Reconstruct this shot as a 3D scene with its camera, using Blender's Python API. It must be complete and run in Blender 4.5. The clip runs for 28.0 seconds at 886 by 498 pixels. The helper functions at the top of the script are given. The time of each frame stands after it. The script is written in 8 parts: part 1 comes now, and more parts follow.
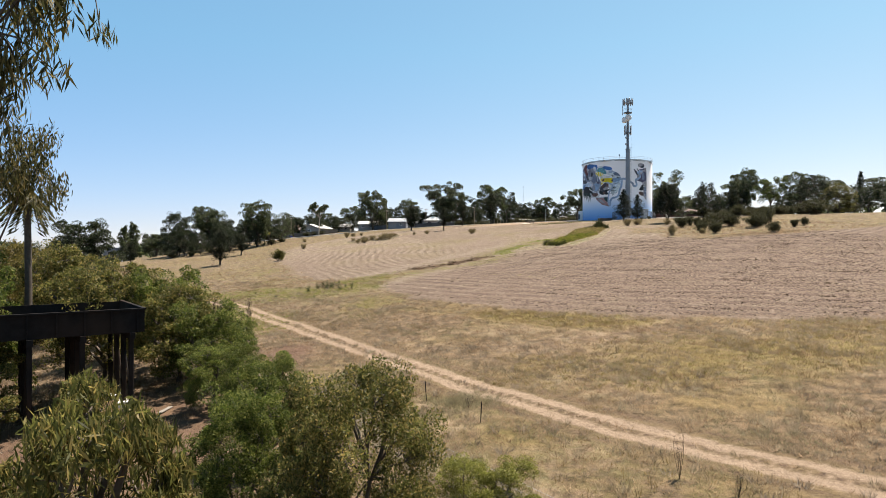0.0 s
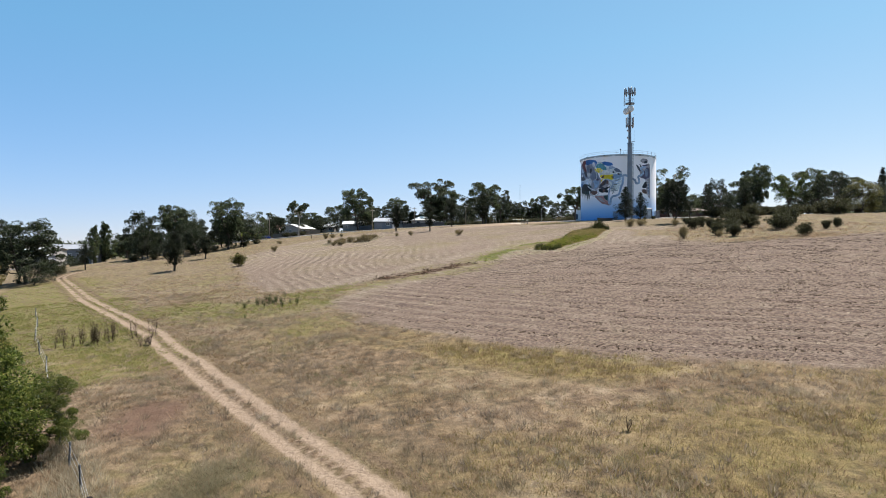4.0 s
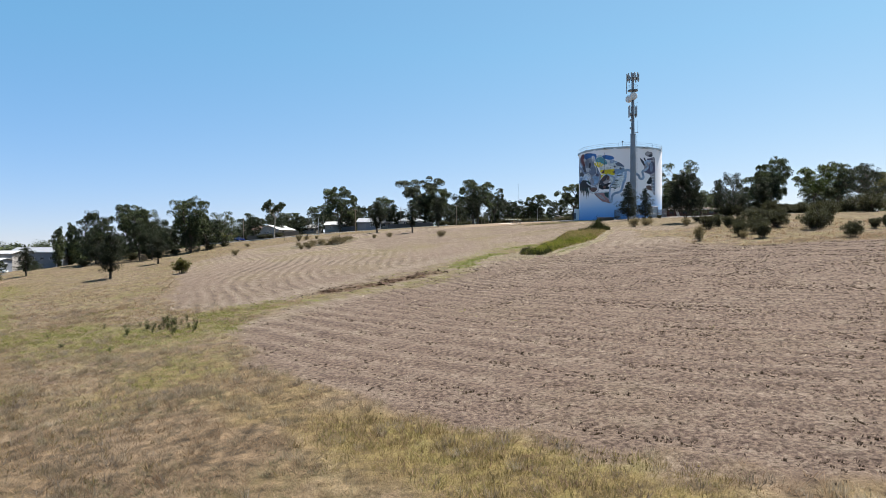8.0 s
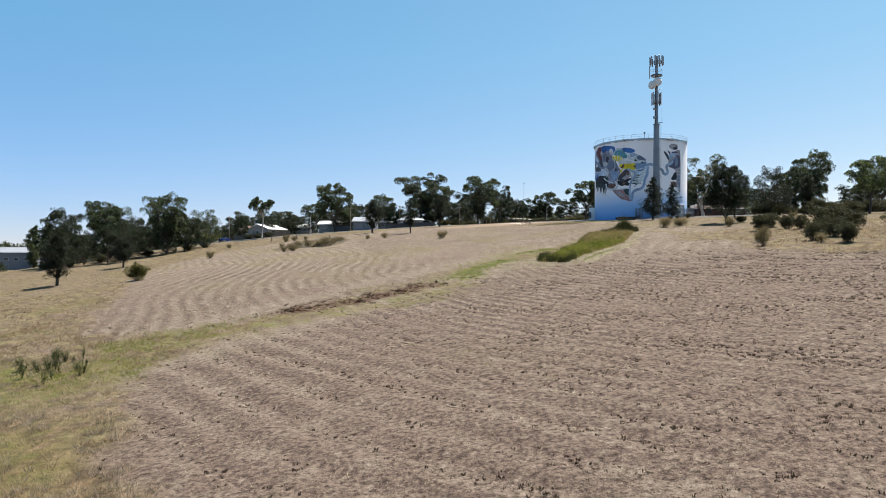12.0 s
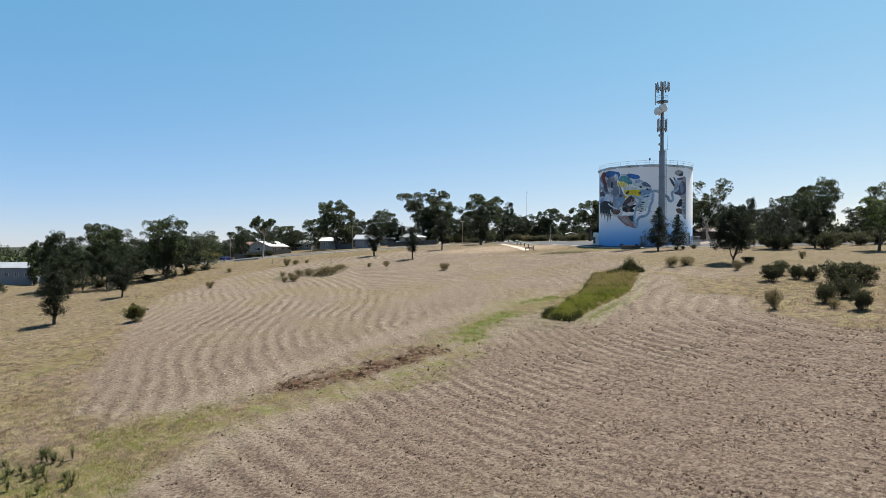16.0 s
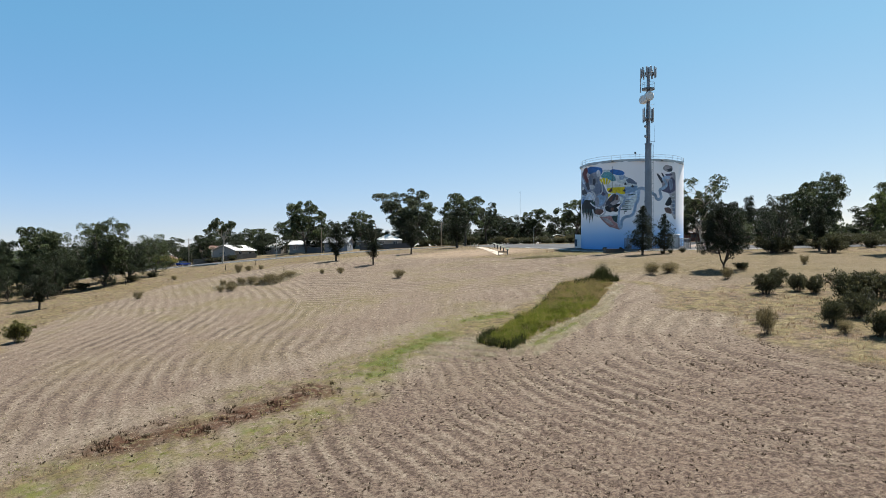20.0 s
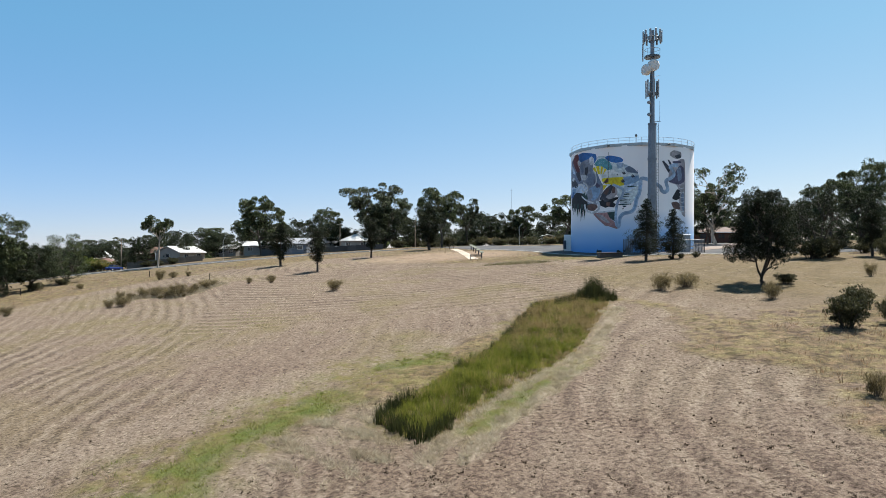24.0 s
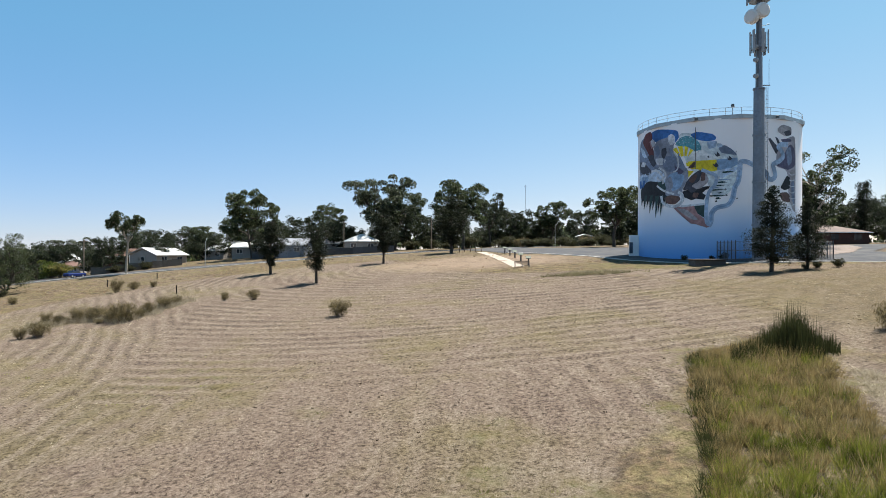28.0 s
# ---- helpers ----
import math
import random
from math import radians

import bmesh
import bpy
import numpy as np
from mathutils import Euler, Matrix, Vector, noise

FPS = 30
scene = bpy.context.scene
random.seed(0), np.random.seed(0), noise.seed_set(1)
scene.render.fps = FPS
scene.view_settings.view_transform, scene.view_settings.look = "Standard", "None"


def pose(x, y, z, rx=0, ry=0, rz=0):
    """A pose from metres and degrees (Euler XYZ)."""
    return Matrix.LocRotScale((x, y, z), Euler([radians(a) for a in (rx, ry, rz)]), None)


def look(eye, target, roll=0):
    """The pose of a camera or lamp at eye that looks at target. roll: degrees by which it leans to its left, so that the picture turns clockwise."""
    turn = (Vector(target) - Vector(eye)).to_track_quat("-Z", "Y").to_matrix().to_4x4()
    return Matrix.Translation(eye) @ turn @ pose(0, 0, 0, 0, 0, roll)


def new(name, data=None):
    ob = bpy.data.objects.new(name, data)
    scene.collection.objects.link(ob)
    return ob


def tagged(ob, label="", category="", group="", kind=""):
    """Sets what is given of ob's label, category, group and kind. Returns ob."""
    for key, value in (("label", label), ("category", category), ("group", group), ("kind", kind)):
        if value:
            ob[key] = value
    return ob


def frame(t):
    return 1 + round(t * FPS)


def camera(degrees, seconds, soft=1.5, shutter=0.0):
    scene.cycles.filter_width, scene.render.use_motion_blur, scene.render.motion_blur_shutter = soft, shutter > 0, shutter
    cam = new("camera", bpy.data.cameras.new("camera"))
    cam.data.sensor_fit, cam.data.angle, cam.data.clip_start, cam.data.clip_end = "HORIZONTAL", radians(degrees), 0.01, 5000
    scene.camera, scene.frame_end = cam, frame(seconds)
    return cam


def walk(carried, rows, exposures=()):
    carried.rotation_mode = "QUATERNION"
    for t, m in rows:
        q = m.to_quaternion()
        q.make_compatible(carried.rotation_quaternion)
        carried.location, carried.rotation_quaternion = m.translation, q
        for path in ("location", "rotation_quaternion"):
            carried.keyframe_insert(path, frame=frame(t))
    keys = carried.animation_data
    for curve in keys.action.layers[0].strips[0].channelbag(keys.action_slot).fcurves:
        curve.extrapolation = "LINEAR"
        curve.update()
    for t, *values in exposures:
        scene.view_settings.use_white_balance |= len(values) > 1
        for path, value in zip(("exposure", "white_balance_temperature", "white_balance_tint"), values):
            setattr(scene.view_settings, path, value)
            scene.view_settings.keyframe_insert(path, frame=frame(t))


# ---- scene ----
cam = camera(70.0, 28.0, soft=0.7)
METRES, AHEAD, EYE, TILT, LEAN, TURN = 96.0, 141.4, 9.0, 0.0, 0.0, 0.0
ROWS = [
    (0.0, 0.0, 0.0, 0.0, 0.0, 0.0, -0.0),
    (0.5, 0.0129, 0.0208, 0.0019, 0.0, -0.04, -0.02),
    (1.0, 0.0235, 0.0356, 0.0035, -0.0, -0.09, -0.05),
    (1.5, 0.0307, 0.0464, 0.0045, -0.04, -0.1, -0.04),
    (2.0, 0.0353, 0.0576, 0.0057, -0.05, -0.1, -0.05),
    (2.5, 0.0374, 0.0692, 0.0068, -0.09, -0.1, -0.05),
    (3.0, 0.0391, 0.0838, 0.0081, -0.1, -0.11, -0.04),
    (3.5, 0.0402, 0.0994, 0.0092, -0.1, -0.1, -0.04),
    (5.5, 0.0534, 0.1748, 0.0118, -0.01, 0.08, 0.07),
    (6.0, 0.0653, 0.1939, 0.0127, 0.04, 0.09, 0.08),
    (6.5, 0.0783, 0.2133, 0.0143, 0.04, 0.1, 0.08),
    (7.0, 0.0864, 0.2268, 0.0148, 0.08, 0.08, 0.08),
    (7.5, 0.0917, 0.2367, 0.0152, 0.09, 0.06, 0.09),
    (8.0, 0.0937, 0.2453, 0.0154, 0.09, 0.03, 0.1),
    (8.5, 0.0949, 0.2563, 0.016, 0.1, 0.04, 0.1),
    (9.0, 0.0956, 0.2697, 0.0166, 0.13, 0.03, 0.08),
    (9.5, 0.0965, 0.2866, 0.0169, 0.14, 0.02, 0.05),
    (10.0, 0.0971, 0.3044, 0.0171, 0.16, 0.02, 0.06),
    (10.5, 0.0974, 0.3235, 0.0174, 0.19, 0.04, 0.05),
    (11.0, 0.0978, 0.3423, 0.0182, 0.22, 0.05, 0.04),
    (11.5, 0.0981, 0.3575, 0.0184, 0.29, 0.05, -0.04),
    (12.0, 0.0982, 0.3665, 0.0222, 0.39, 0.01, -0.09),
    (12.5, 0.0983, 0.37, 0.0318, 0.43, -0.02, -0.16),
    (14.5, 0.0977, 0.3729, 0.0728, 0.59, -0.03, -0.29),
    (15.0, 0.0971, 0.3731, 0.0833, 0.6, -0.05, -0.34),
    (15.5, 0.097, 0.3736, 0.0896, 0.62, -0.06, -0.37),
    (16.0, 0.0973, 0.3781, 0.0907, 0.59, -0.03, -0.37),
    (16.5, 0.0975, 0.3863, 0.0908, 0.59, -0.0, -0.33),
    (17.0, 0.0994, 0.3971, 0.0909, 0.62, 0.04, -0.28),
    (17.5, 0.1054, 0.4095, 0.0912, 0.68, 0.07, -0.27),
    (18.0, 0.1151, 0.4218, 0.0918, 0.74, 0.11, -0.24),
    (18.5, 0.1289, 0.4358, 0.0926, 0.78, 0.14, -0.22),
    (19.0, 0.1458, 0.4504, 0.0938, 0.83, 0.15, -0.19),
    (19.5, 0.1664, 0.4668, 0.0953, 0.86, 0.16, -0.18),
    (20.0, 0.1861, 0.4835, 0.0968, 0.86, 0.14, -0.14),
    (20.5, 0.2029, 0.5016, 0.0984, 0.84, 0.11, -0.11),
    (21.0, 0.2161, 0.5197, 0.0998, 0.79, 0.1, -0.12),
    (21.5, 0.228, 0.5405, 0.1011, 0.74, 0.07, -0.11),
    (23.5, 0.2527, 0.6354, 0.1032, 0.61, 0.13, -0.14),
    (24.0, 0.2527, 0.6606, 0.104, 0.56, 0.13, -0.18),
    (24.5, 0.2507, 0.6841, 0.1049, 0.54, 0.1, -0.18),
    (25.0, 0.2468, 0.7088, 0.1059, 0.54, 0.11, -0.17),
    (25.5, 0.241, 0.7335, 0.107, 0.54, 0.07, -0.19),
    (26.0, 0.2331, 0.76, 0.1081, 0.55, 0.07, -0.2),
    (26.5, 0.2244, 0.785, 0.1089, 0.56, 0.07, -0.21),
    (27.0, 0.2148, 0.8099, 0.11, 0.58, 0.06, -0.22),
    (27.5, 0.2058, 0.8325, 0.1116, 0.64, 0.07, -0.2),
    (28.0, 0.1983, 0.8508, 0.1125, 0.7, 0.06, -0.22),
]
walk(cam, [(t, pose(0, 0, EYE, TILT, LEAN, TURN) @ pose(METRES * x, AHEAD * y, METRES * z, 90 + pitch, roll, yaw)) for t, x, y, z, yaw, pitch, roll in ROWS], exposures=[(0.0, 1.66, 7250, 11), (1.0, 1.33, 6550, 11), (3.0, 1.46, 6500, 9), (11.0, 1.46, 6500, 8), (15.0, 1.35, 6500, 5), (21.5, 1.35, 6500, 5), (24.5, 1.39, 6500, 6), (28.0, 1.41, 6500, 6)])

# ---- sky, sun ----
SUN_WAY = Vector((0.34, 0.26, 1.0)).normalized()
world = bpy.data.worlds.new("sky")
scene.world = world
world.use_nodes = True
wn = world.node_tree.nodes
sky = wn.new("ShaderNodeTexSky")
sky.sky_type = "NISHITA"
sky.sun_disc = False
sky.sun_elevation = math.asin(SUN_WAY.z)
sky.sun_rotation = math.atan2(SUN_WAY.x, SUN_WAY.y)
sky.air_density, sky.dust_density, sky.ozone_density = 0.9, 0.0, 2.2
clear_air = wn.new("ShaderNodeMix")
clear_air.data_type, clear_air.blend_type = "RGBA", "MULTIPLY"
clear_air.inputs[0].default_value = 1.0
clear_air.inputs[7].default_value = (0.98, 1.03, 0.98, 1)
world.node_tree.links.new(sky.outputs[0], clear_air.inputs[6])
haze = wn.new("ShaderNodeMix")
haze.data_type = "RGBA"
haze.inputs[0].default_value = 0.4
haze.inputs[7].default_value = (1.3, 3.35, 5.4, 1)
world.node_tree.links.new(clear_air.outputs[2], haze.inputs[6])
# the air is paler low down and towards the sun's side
way = wn.new("ShaderNodeTexCoord")
axes = wn.new("ShaderNodeSeparateXYZ")
world.node_tree.links.new(way.outputs["Generated"], axes.inputs[0])


def sky_span(axis, lo, hi):
    n = wn.new("ShaderNodeMapRange")
    n.inputs["From Min"].default_value, n.inputs["From Max"].default_value = lo, hi
    world.node_tree.links.new(axes.outputs[axis], n.inputs["Value"])
    return n.outputs[0]


def sky_mix(fac, a, b, how="MIX"):
    n = wn.new("ShaderNodeMix")
    n.data_type, n.blend_type = "RGBA", how
    for sock, v in ((n.inputs[0], fac), (n.inputs[6], a), (n.inputs[7], b)):
        if isinstance(v, float):
            sock.default_value = v
        elif isinstance(v, tuple):
            sock.default_value = (*v, 1)
        else:
            world.node_tree.links.new(v, sock)
    return n.outputs[2]


sunward, lift = sky_span("X", -0.55, 0.55), sky_span("Z", 0.05, 0.3)
tint = sky_mix(lift, sky_mix(sunward, (0.86, 0.78, 0.955), (1.36, 0.97, 0.91)), sky_mix(sunward, (0.8, 0.94, 1.0), (1.19, 1.11, 1.02)))
world.node_tree.links.new(sky_mix(1.0, haze.outputs[2], tint, "MULTIPLY"), wn["Background"].inputs[0])
wn["Background"].inputs[1].default_value = 0.0575
sun = new("sun", bpy.data.lights.new("sun", "SUN"))
sun.data.energy, sun.data.angle, sun.data.color = 5.0, radians(0.53), (1.0, 0.95, 0.89)
sun.matrix_world = look(SUN_WAY * 100, (0, 0, 0))

# ---- materials ----
MATS = {}


def nodes_of(name):
    m = bpy.data.materials.new(name)
    m.use_nodes = True
    MATS[name] = m
    return m, m.node_tree.nodes, m.node_tree.links, m.node_tree.nodes["Principled BSDF"]


def noise_node(ns, ls, scale, detail=4.0, rough=0.6, coord=None):
    n = ns.new("ShaderNodeTexNoise")
    n.inputs["Scale"].default_value = scale
    n.inputs["Detail"].default_value = detail
    n.inputs["Roughness"].default_value = rough
    if coord is not None:
        ls.new(coord, n.inputs["Vector"])
    return n


def ramp_node(ns, ls, value, stops):
    r = ns.new("ShaderNodeValToRGB")
    el = r.color_ramp.elements
    while len(el) < len(stops):
        el.new(0.5)
    for e, (p, c) in zip(el, stops):
        e.position = p
        e.color = (*c, 1) if not isinstance(c, float) else (c, c, c, 1)
    ls.new(value, r.inputs[0])
    return r.outputs[0]


def mix_node(ns, ls, fac, a, b, how="MIX"):
    m = ns.new("ShaderNodeMix")
    m.data_type, m.blend_type = "RGBA", how
    for sock, v in ((m.inputs[0], fac), (m.inputs[6], a), (m.inputs[7], b)):
        if isinstance(v, (int, float)):
            sock.default_value = v
        elif isinstance(v, tuple):
            sock.default_value = (*v, 1)
        else:
            ls.new(v, sock)
    return m.outputs[2]


def surface(name, base, rough=0.7, metal=0.0, grain=6.0, spread=0.15, wear=None, bump=0.0, spec=0.4, island=0.0):
    """A solid surface: colour with a fine grain and broad stains."""
    m, ns, ls, b = nodes_of(name)
    tc = ns.new("ShaderNodeTexCoord")
    lo = tuple(c * (1 - spread) for c in base)
    hi = tuple(min(1, c * (1 + spread)) for c in base)
    n1 = noise_node(ns, ls, grain, 5, 0.65, tc.outputs["Object"])
    col = ramp_node(ns, ls, n1.outputs[0], [(0.3, lo), (0.7, hi)])
    n2 = noise_node(ns, ls, grain * 0.12, 3, 0.55, tc.outputs["Object"])
    stain = ramp_node(ns, ls, n2.outputs[0], [(0.42, 0.0), (0.72, 1.0)])
    col = mix_node(ns, ls, stain, col, wear or tuple(c * (1 - 1.4 * spread) for c in base))
    if island:
        oi = ns.new("ShaderNodeObjectInfo")
        tone = ramp_node(ns, ls, oi.outputs["Random"], [(0.0, 1 - island), (1.0, 1.0)])
        col = mix_node(ns, ls, 1.0, col, tone, "MULTIPLY")
    ls.new(col, b.inputs["Base Color"])
    b.inputs["Roughness"].default_value = rough
    b.inputs["Metallic"].default_value = metal
    b.inputs["Specular IOR Level"].default_value = spec
    if bump:
        bp = ns.new("ShaderNodeBump")
        bp.inputs["Strength"].default_value = bump
        bp.inputs["Distance"].default_value = 0.02
        ls.new(n1.outputs[0], bp.inputs["Height"])
        ls.new(bp.outputs[0], b.inputs["Normal"])
    return m


def foliage(name, dark, light, tint, thin=0.4, gloss=0.5):
    """Leaves: colour by leaf and by clump, some light through the blade."""
    m, ns, ls, b = nodes_of(name)
    geo = ns.new("ShaderNodeNewGeometry")
    col = ramp_node(ns, ls, geo.outputs["Random Per Island"], [(0.0, dark), (0.6, light), (1.0, tint)])
    n = noise_node(ns, ls, 0.45, 3, 0.6, geo.outputs["Position"])
    shade = ramp_node(ns, ls, n.outputs[0], [(0.3, 0.2), (0.7, 0.42)])
    col = mix_node(ns, ls, 1.0, col, shade, "MULTIPLY")
    ls.new(col, b.inputs["Base Color"])
    b.inputs["Roughness"].default_value = gloss
    b.inputs["Specular IOR Level"].default_value = 0.2
    tr = ns.new("ShaderNodeBsdfTranslucent")
    ls.new(col, tr.inputs[0])
    mx = ns.new("ShaderNodeMixShader")
    mx.inputs[0].default_value = thin
    ls.new(b.outputs[0], mx.inputs[1])
    ls.new(tr.outputs[0], mx.inputs[2])
    ls.new(mx.outputs[0], ns["Material Output"].inputs[0])
    return m


def grass(name, stops, patch=0.35, thin=0.55):
    """Grass blades: colour by patch of ground and by blade."""
    m, ns, ls, b = nodes_of(name)
    geo = ns.new("ShaderNodeNewGeometry")
    n = noise_node(ns, ls, patch, 5, 0.7, geo.outputs["Position"])
    col = ramp_node(ns, ls, n.outputs[0], stops)
    tone = ramp_node(ns, ls, geo.outputs["Random Per Island"], [(0.0, 0.28), (1.0, 0.53)])
    col = mix_node(ns, ls, 1.0, col, tone, "MULTIPLY")
    ls.new(col, b.inputs["Base Color"])
    b.inputs["Roughness"].default_value = 0.8
    b.inputs["Specular IOR Level"].default_value = 0.15
    tr = ns.new("ShaderNodeBsdfTranslucent")
    ls.new(col, tr.inputs[0])
    mx = ns.new("ShaderNodeMixShader")
    mx.inputs[0].default_value = thin
    ls.new(b.outputs[0], mx.inputs[1])
    ls.new(tr.outputs[0], mx.inputs[2])
    ls.new(mx.outputs[0], ns["Material Output"].inputs[0])
    return m


GUM_LEAF = foliage("gum_leaf", (0.036, 0.05, 0.022), (0.135, 0.175, 0.07), (0.4, 0.45, 0.21), 0.42, 0.5)
GREY_GUM_LEAF = foliage("grey_gum_leaf", (0.042, 0.056, 0.034), (0.145, 0.172, 0.092), (0.4, 0.43, 0.26), 0.45, 0.5)
# dense crowns: the shade among their leaves is put into this dark colour
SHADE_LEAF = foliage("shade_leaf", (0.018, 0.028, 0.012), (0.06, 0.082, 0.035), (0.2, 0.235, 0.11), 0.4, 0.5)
FRESH_LEAF = foliage("fresh_leaf", (0.05, 0.075, 0.022), (0.17, 0.23, 0.07), (0.5, 0.56, 0.2), 0.5, 0.5)
LIME_LEAF = foliage("lime_leaf", (0.075, 0.08, 0.022), (0.23, 0.225, 0.06), (0.5, 0.44, 0.13), 0.5, 0.4)
PINE_LEAF = foliage("pine_leaf", (0.018, 0.026, 0.014), (0.048, 0.062, 0.03), (0.11, 0.125, 0.06), 0.35, 0.6)
SHRUB_LEAF = foliage("shrub_leaf", (0.055, 0.06, 0.027), (0.135, 0.138, 0.062), (0.26, 0.235, 0.12), 0.42, 0.6)
DRY_SHRUB_LEAF = foliage("dry_shrub_leaf", (0.2, 0.16, 0.075), (0.44, 0.35, 0.175), (0.7, 0.56, 0.32), 0.55, 0.7)
GREEN_LEAF = foliage("green_leaf", (0.07, 0.11, 0.02), (0.25, 0.325, 0.06), (0.6, 0.6, 0.17), 0.6)
YELLOW_LEAF = foliage("yellow_leaf", (0.17, 0.14, 0.035), (0.34, 0.28, 0.07), (0.5, 0.38, 0.11), 0.45)
BRONZE_LEAF = foliage("bronze_leaf", (0.06, 0.062, 0.022), (0.19, 0.19, 0.06), (0.5, 0.38, 0.14), 0.5)
OLIVE_LEAF = foliage("olive_leaf", (0.11, 0.125, 0.032), (0.36, 0.365, 0.1), (0.78, 0.58, 0.2), 0.6)
BARK = surface("bark", (0.06, 0.047, 0.037), 0.9, 0, 5, 0.35, bump=0.6)
PALE_BARK = surface("pale_bark", (0.36, 0.31, 0.26), 0.85, 0, 4, 0.25, (0.2, 0.16, 0.12), bump=0.4)

# ---- the ground ----
# Heights in metres of the hill's control net, every 42 m from (-170, -45).
NET = np.array([[-8.9, -8.6, -8.3, -7.9, -7.0, -5.7, -4.6, -5.3, -6.5, -6.7],
                [-7.5, -6.9, -6.3, -5.6, -4.1, -1.6, 1.9, 3.2, 3.1, 3.8],
                [-6.2, -5.2, -4.3, -3.2, -0.8, 1.9, 6.9, 11.1, 13.2, 14.0],
                [-5.4, -3.7, -2.3, -0.5, 3.9, 7.0, 10.6, 15.0, 17.4, 19.4],
                [-5.0, -2.7, -0.5, 3.8, 6.1, 10.7, 15.2, 18.4, 19.4, 21.4],
                [-5.0, -2.1, 1.9, 8.8, 11.6, 15.2, 18.1, 20.1, 20.7, 21.7],
                [-3.8, 0.2, 5.1, 11.2, 15.2, 17.6, 19.8, 21.4, 21.4, 21.6],
                [-1.6, 2.9, 7.8, 12.8, 16.5, 18.9, 20.6, 22.0, 22.0, 21.9],
                [1.0, 5.5, 10.0, 14.2, 17.5, 19.7, 21.2, 22.1, 22.3, 22.3],
                [3.6, 7.9, 12.0, 15.5, 18.4, 20.4, 21.7, 22.4, 22.6, 22.7]])
NET_X, NET_Y, NET_STEP = -170.0, -45.0, 42.0


def ease(a, b, v):
    s = np.clip((v - a) / (b - a), 0, 1)
    return s * s * (3 - 2 * s)


def weights(u):
    i = np.clip(np.floor(u), 1, 7).astype(int)
    f = np.clip(u - i, 0, 1)
    return i, ((1 - f) ** 3 / 6, (3 * f ** 3 - 6 * f * f + 4) / 6, (-3 * f ** 3 + 3 * f * f + 3 * f + 1) / 6, f ** 3 / 6)


def height(x, y):
    x, y = np.asarray(x, float), np.asarray(y, float)
    i, a = weights((x - NET_X) / NET_STEP)
    j, b = weights((y - NET_Y) / NET_STEP)
    z = sum(a[p] * b[q] * NET[i - 1 + p, j - 1 + q] for p in range(4) for q in range(4))
    out = np.maximum(np.maximum(-128 - x, x - 166), np.maximum(-3 - y, y - 291))
    s = ease(60, 700, out)
    return z * (1 - s) + 7.0 * s


def ground_z(x, y):
    return float(height(x, y))


def line_gap(x, y, pts):
    """How far each place lies from a line through the points."""
    best = np.full(np.shape(x), 1e9)
    for (ax, ay), (bx, by) in zip(pts, pts[1:]):
        dx, dy = bx - ax, by - ay
        s = np.clip(((x - ax) * dx + (y - ay) * dy) / (dx * dx + dy * dy), 0, 1)
        best = np.minimum(best, np.hypot(x - ax - s * dx, y - ay - s * dy))
    return best


def inside(x, y, pts):
    """Metres inside a closed outline, minus outside it."""
    odd = np.zeros(np.shape(x), bool)
    for (ax, ay), (bx, by) in zip(pts, pts[1:] + pts[:1]):
        if ay != by:
            odd ^= ((ay > y) != (by > y)) & (x < (bx - ax) * (y - ay) / (by - ay) + ax)
    gap = line_gap(x, y, pts + pts[:1])
    return np.where(odd, gap, -gap)


def wobble(x, y, size, seed=0.0):
    """Smooth waves with no fixed direction, -1 to 1."""
    u, v = x / size + seed, y / size - seed * 1.7
    return (np.sin(u * 1.3 + 1.7 * np.sin(v * 0.9 + seed)) + np.sin(v * 1.7 - 1.3 * np.sin(u * 1.1)) + np.sin((u + v) * 2.3 + seed)) / 3


TRACK = [(75, -32), (38, 3), (21, 21), (15.9, 25.7), (12.3, 28.9), (9.0, 32.1), (5.6, 36.1), (2.3, 39.8), (-0.6, 43.9), (-4.8, 49.7), (-9.9, 57), (-15.8, 65.8), (-20.1, 72), (-25.3, 80.3), (-36.8, 95.6), (-50, 112.8), (-58, 124.5), (-70, 142.5), (-85.8, 166), (-90, 172.5), (-92.5, 180), (-91, 188), (-86, 194)]
SOUTH_FIELD = [(-10.5, 90), (-3.3, 76), (3.5, 67.6), (7.3, 63.4), (11.5, 60), (16.2, 57.2), (24, 52.6), (46, 47.5), (90, 50), (95, 108), (57, 106), (45, 111), (42, 121), (46, 128), (40, 133), (44, 152), (39, 158), (33, 139), (24, 125), (20, 131), (13, 129.5), (4, 119.5), (-4, 108)]
NORTH_FIELD = [(-12, 101), (-22, 106), (-28, 120), (-36, 141), (-44, 160), (-47, 180), (-44, 205), (-30, 222), (-10, 236), (8, 238), (14, 222), (22, 207), (38, 200), (47, 178), (43, 160), (38, 161), (30, 150), (21, 137), (13, 129.5), (4, 119), (-4, 108)]
EAST_FIELD = [(40.5, 160), (44, 151), (47, 144), (58, 147), (80, 150), (92, 160), (86, 176), (70, 192), (52, 199), (38, 201), (46, 178)]
ISLAND = [(44, 126), (42, 119), (46, 110), (58, 105), (76, 108), (90, 125), (84, 150), (60, 145), (49, 141)]
SWALE = [(-24, 88), (-14, 94), (-5, 106), (4, 119), (15, 131), (23, 137)]
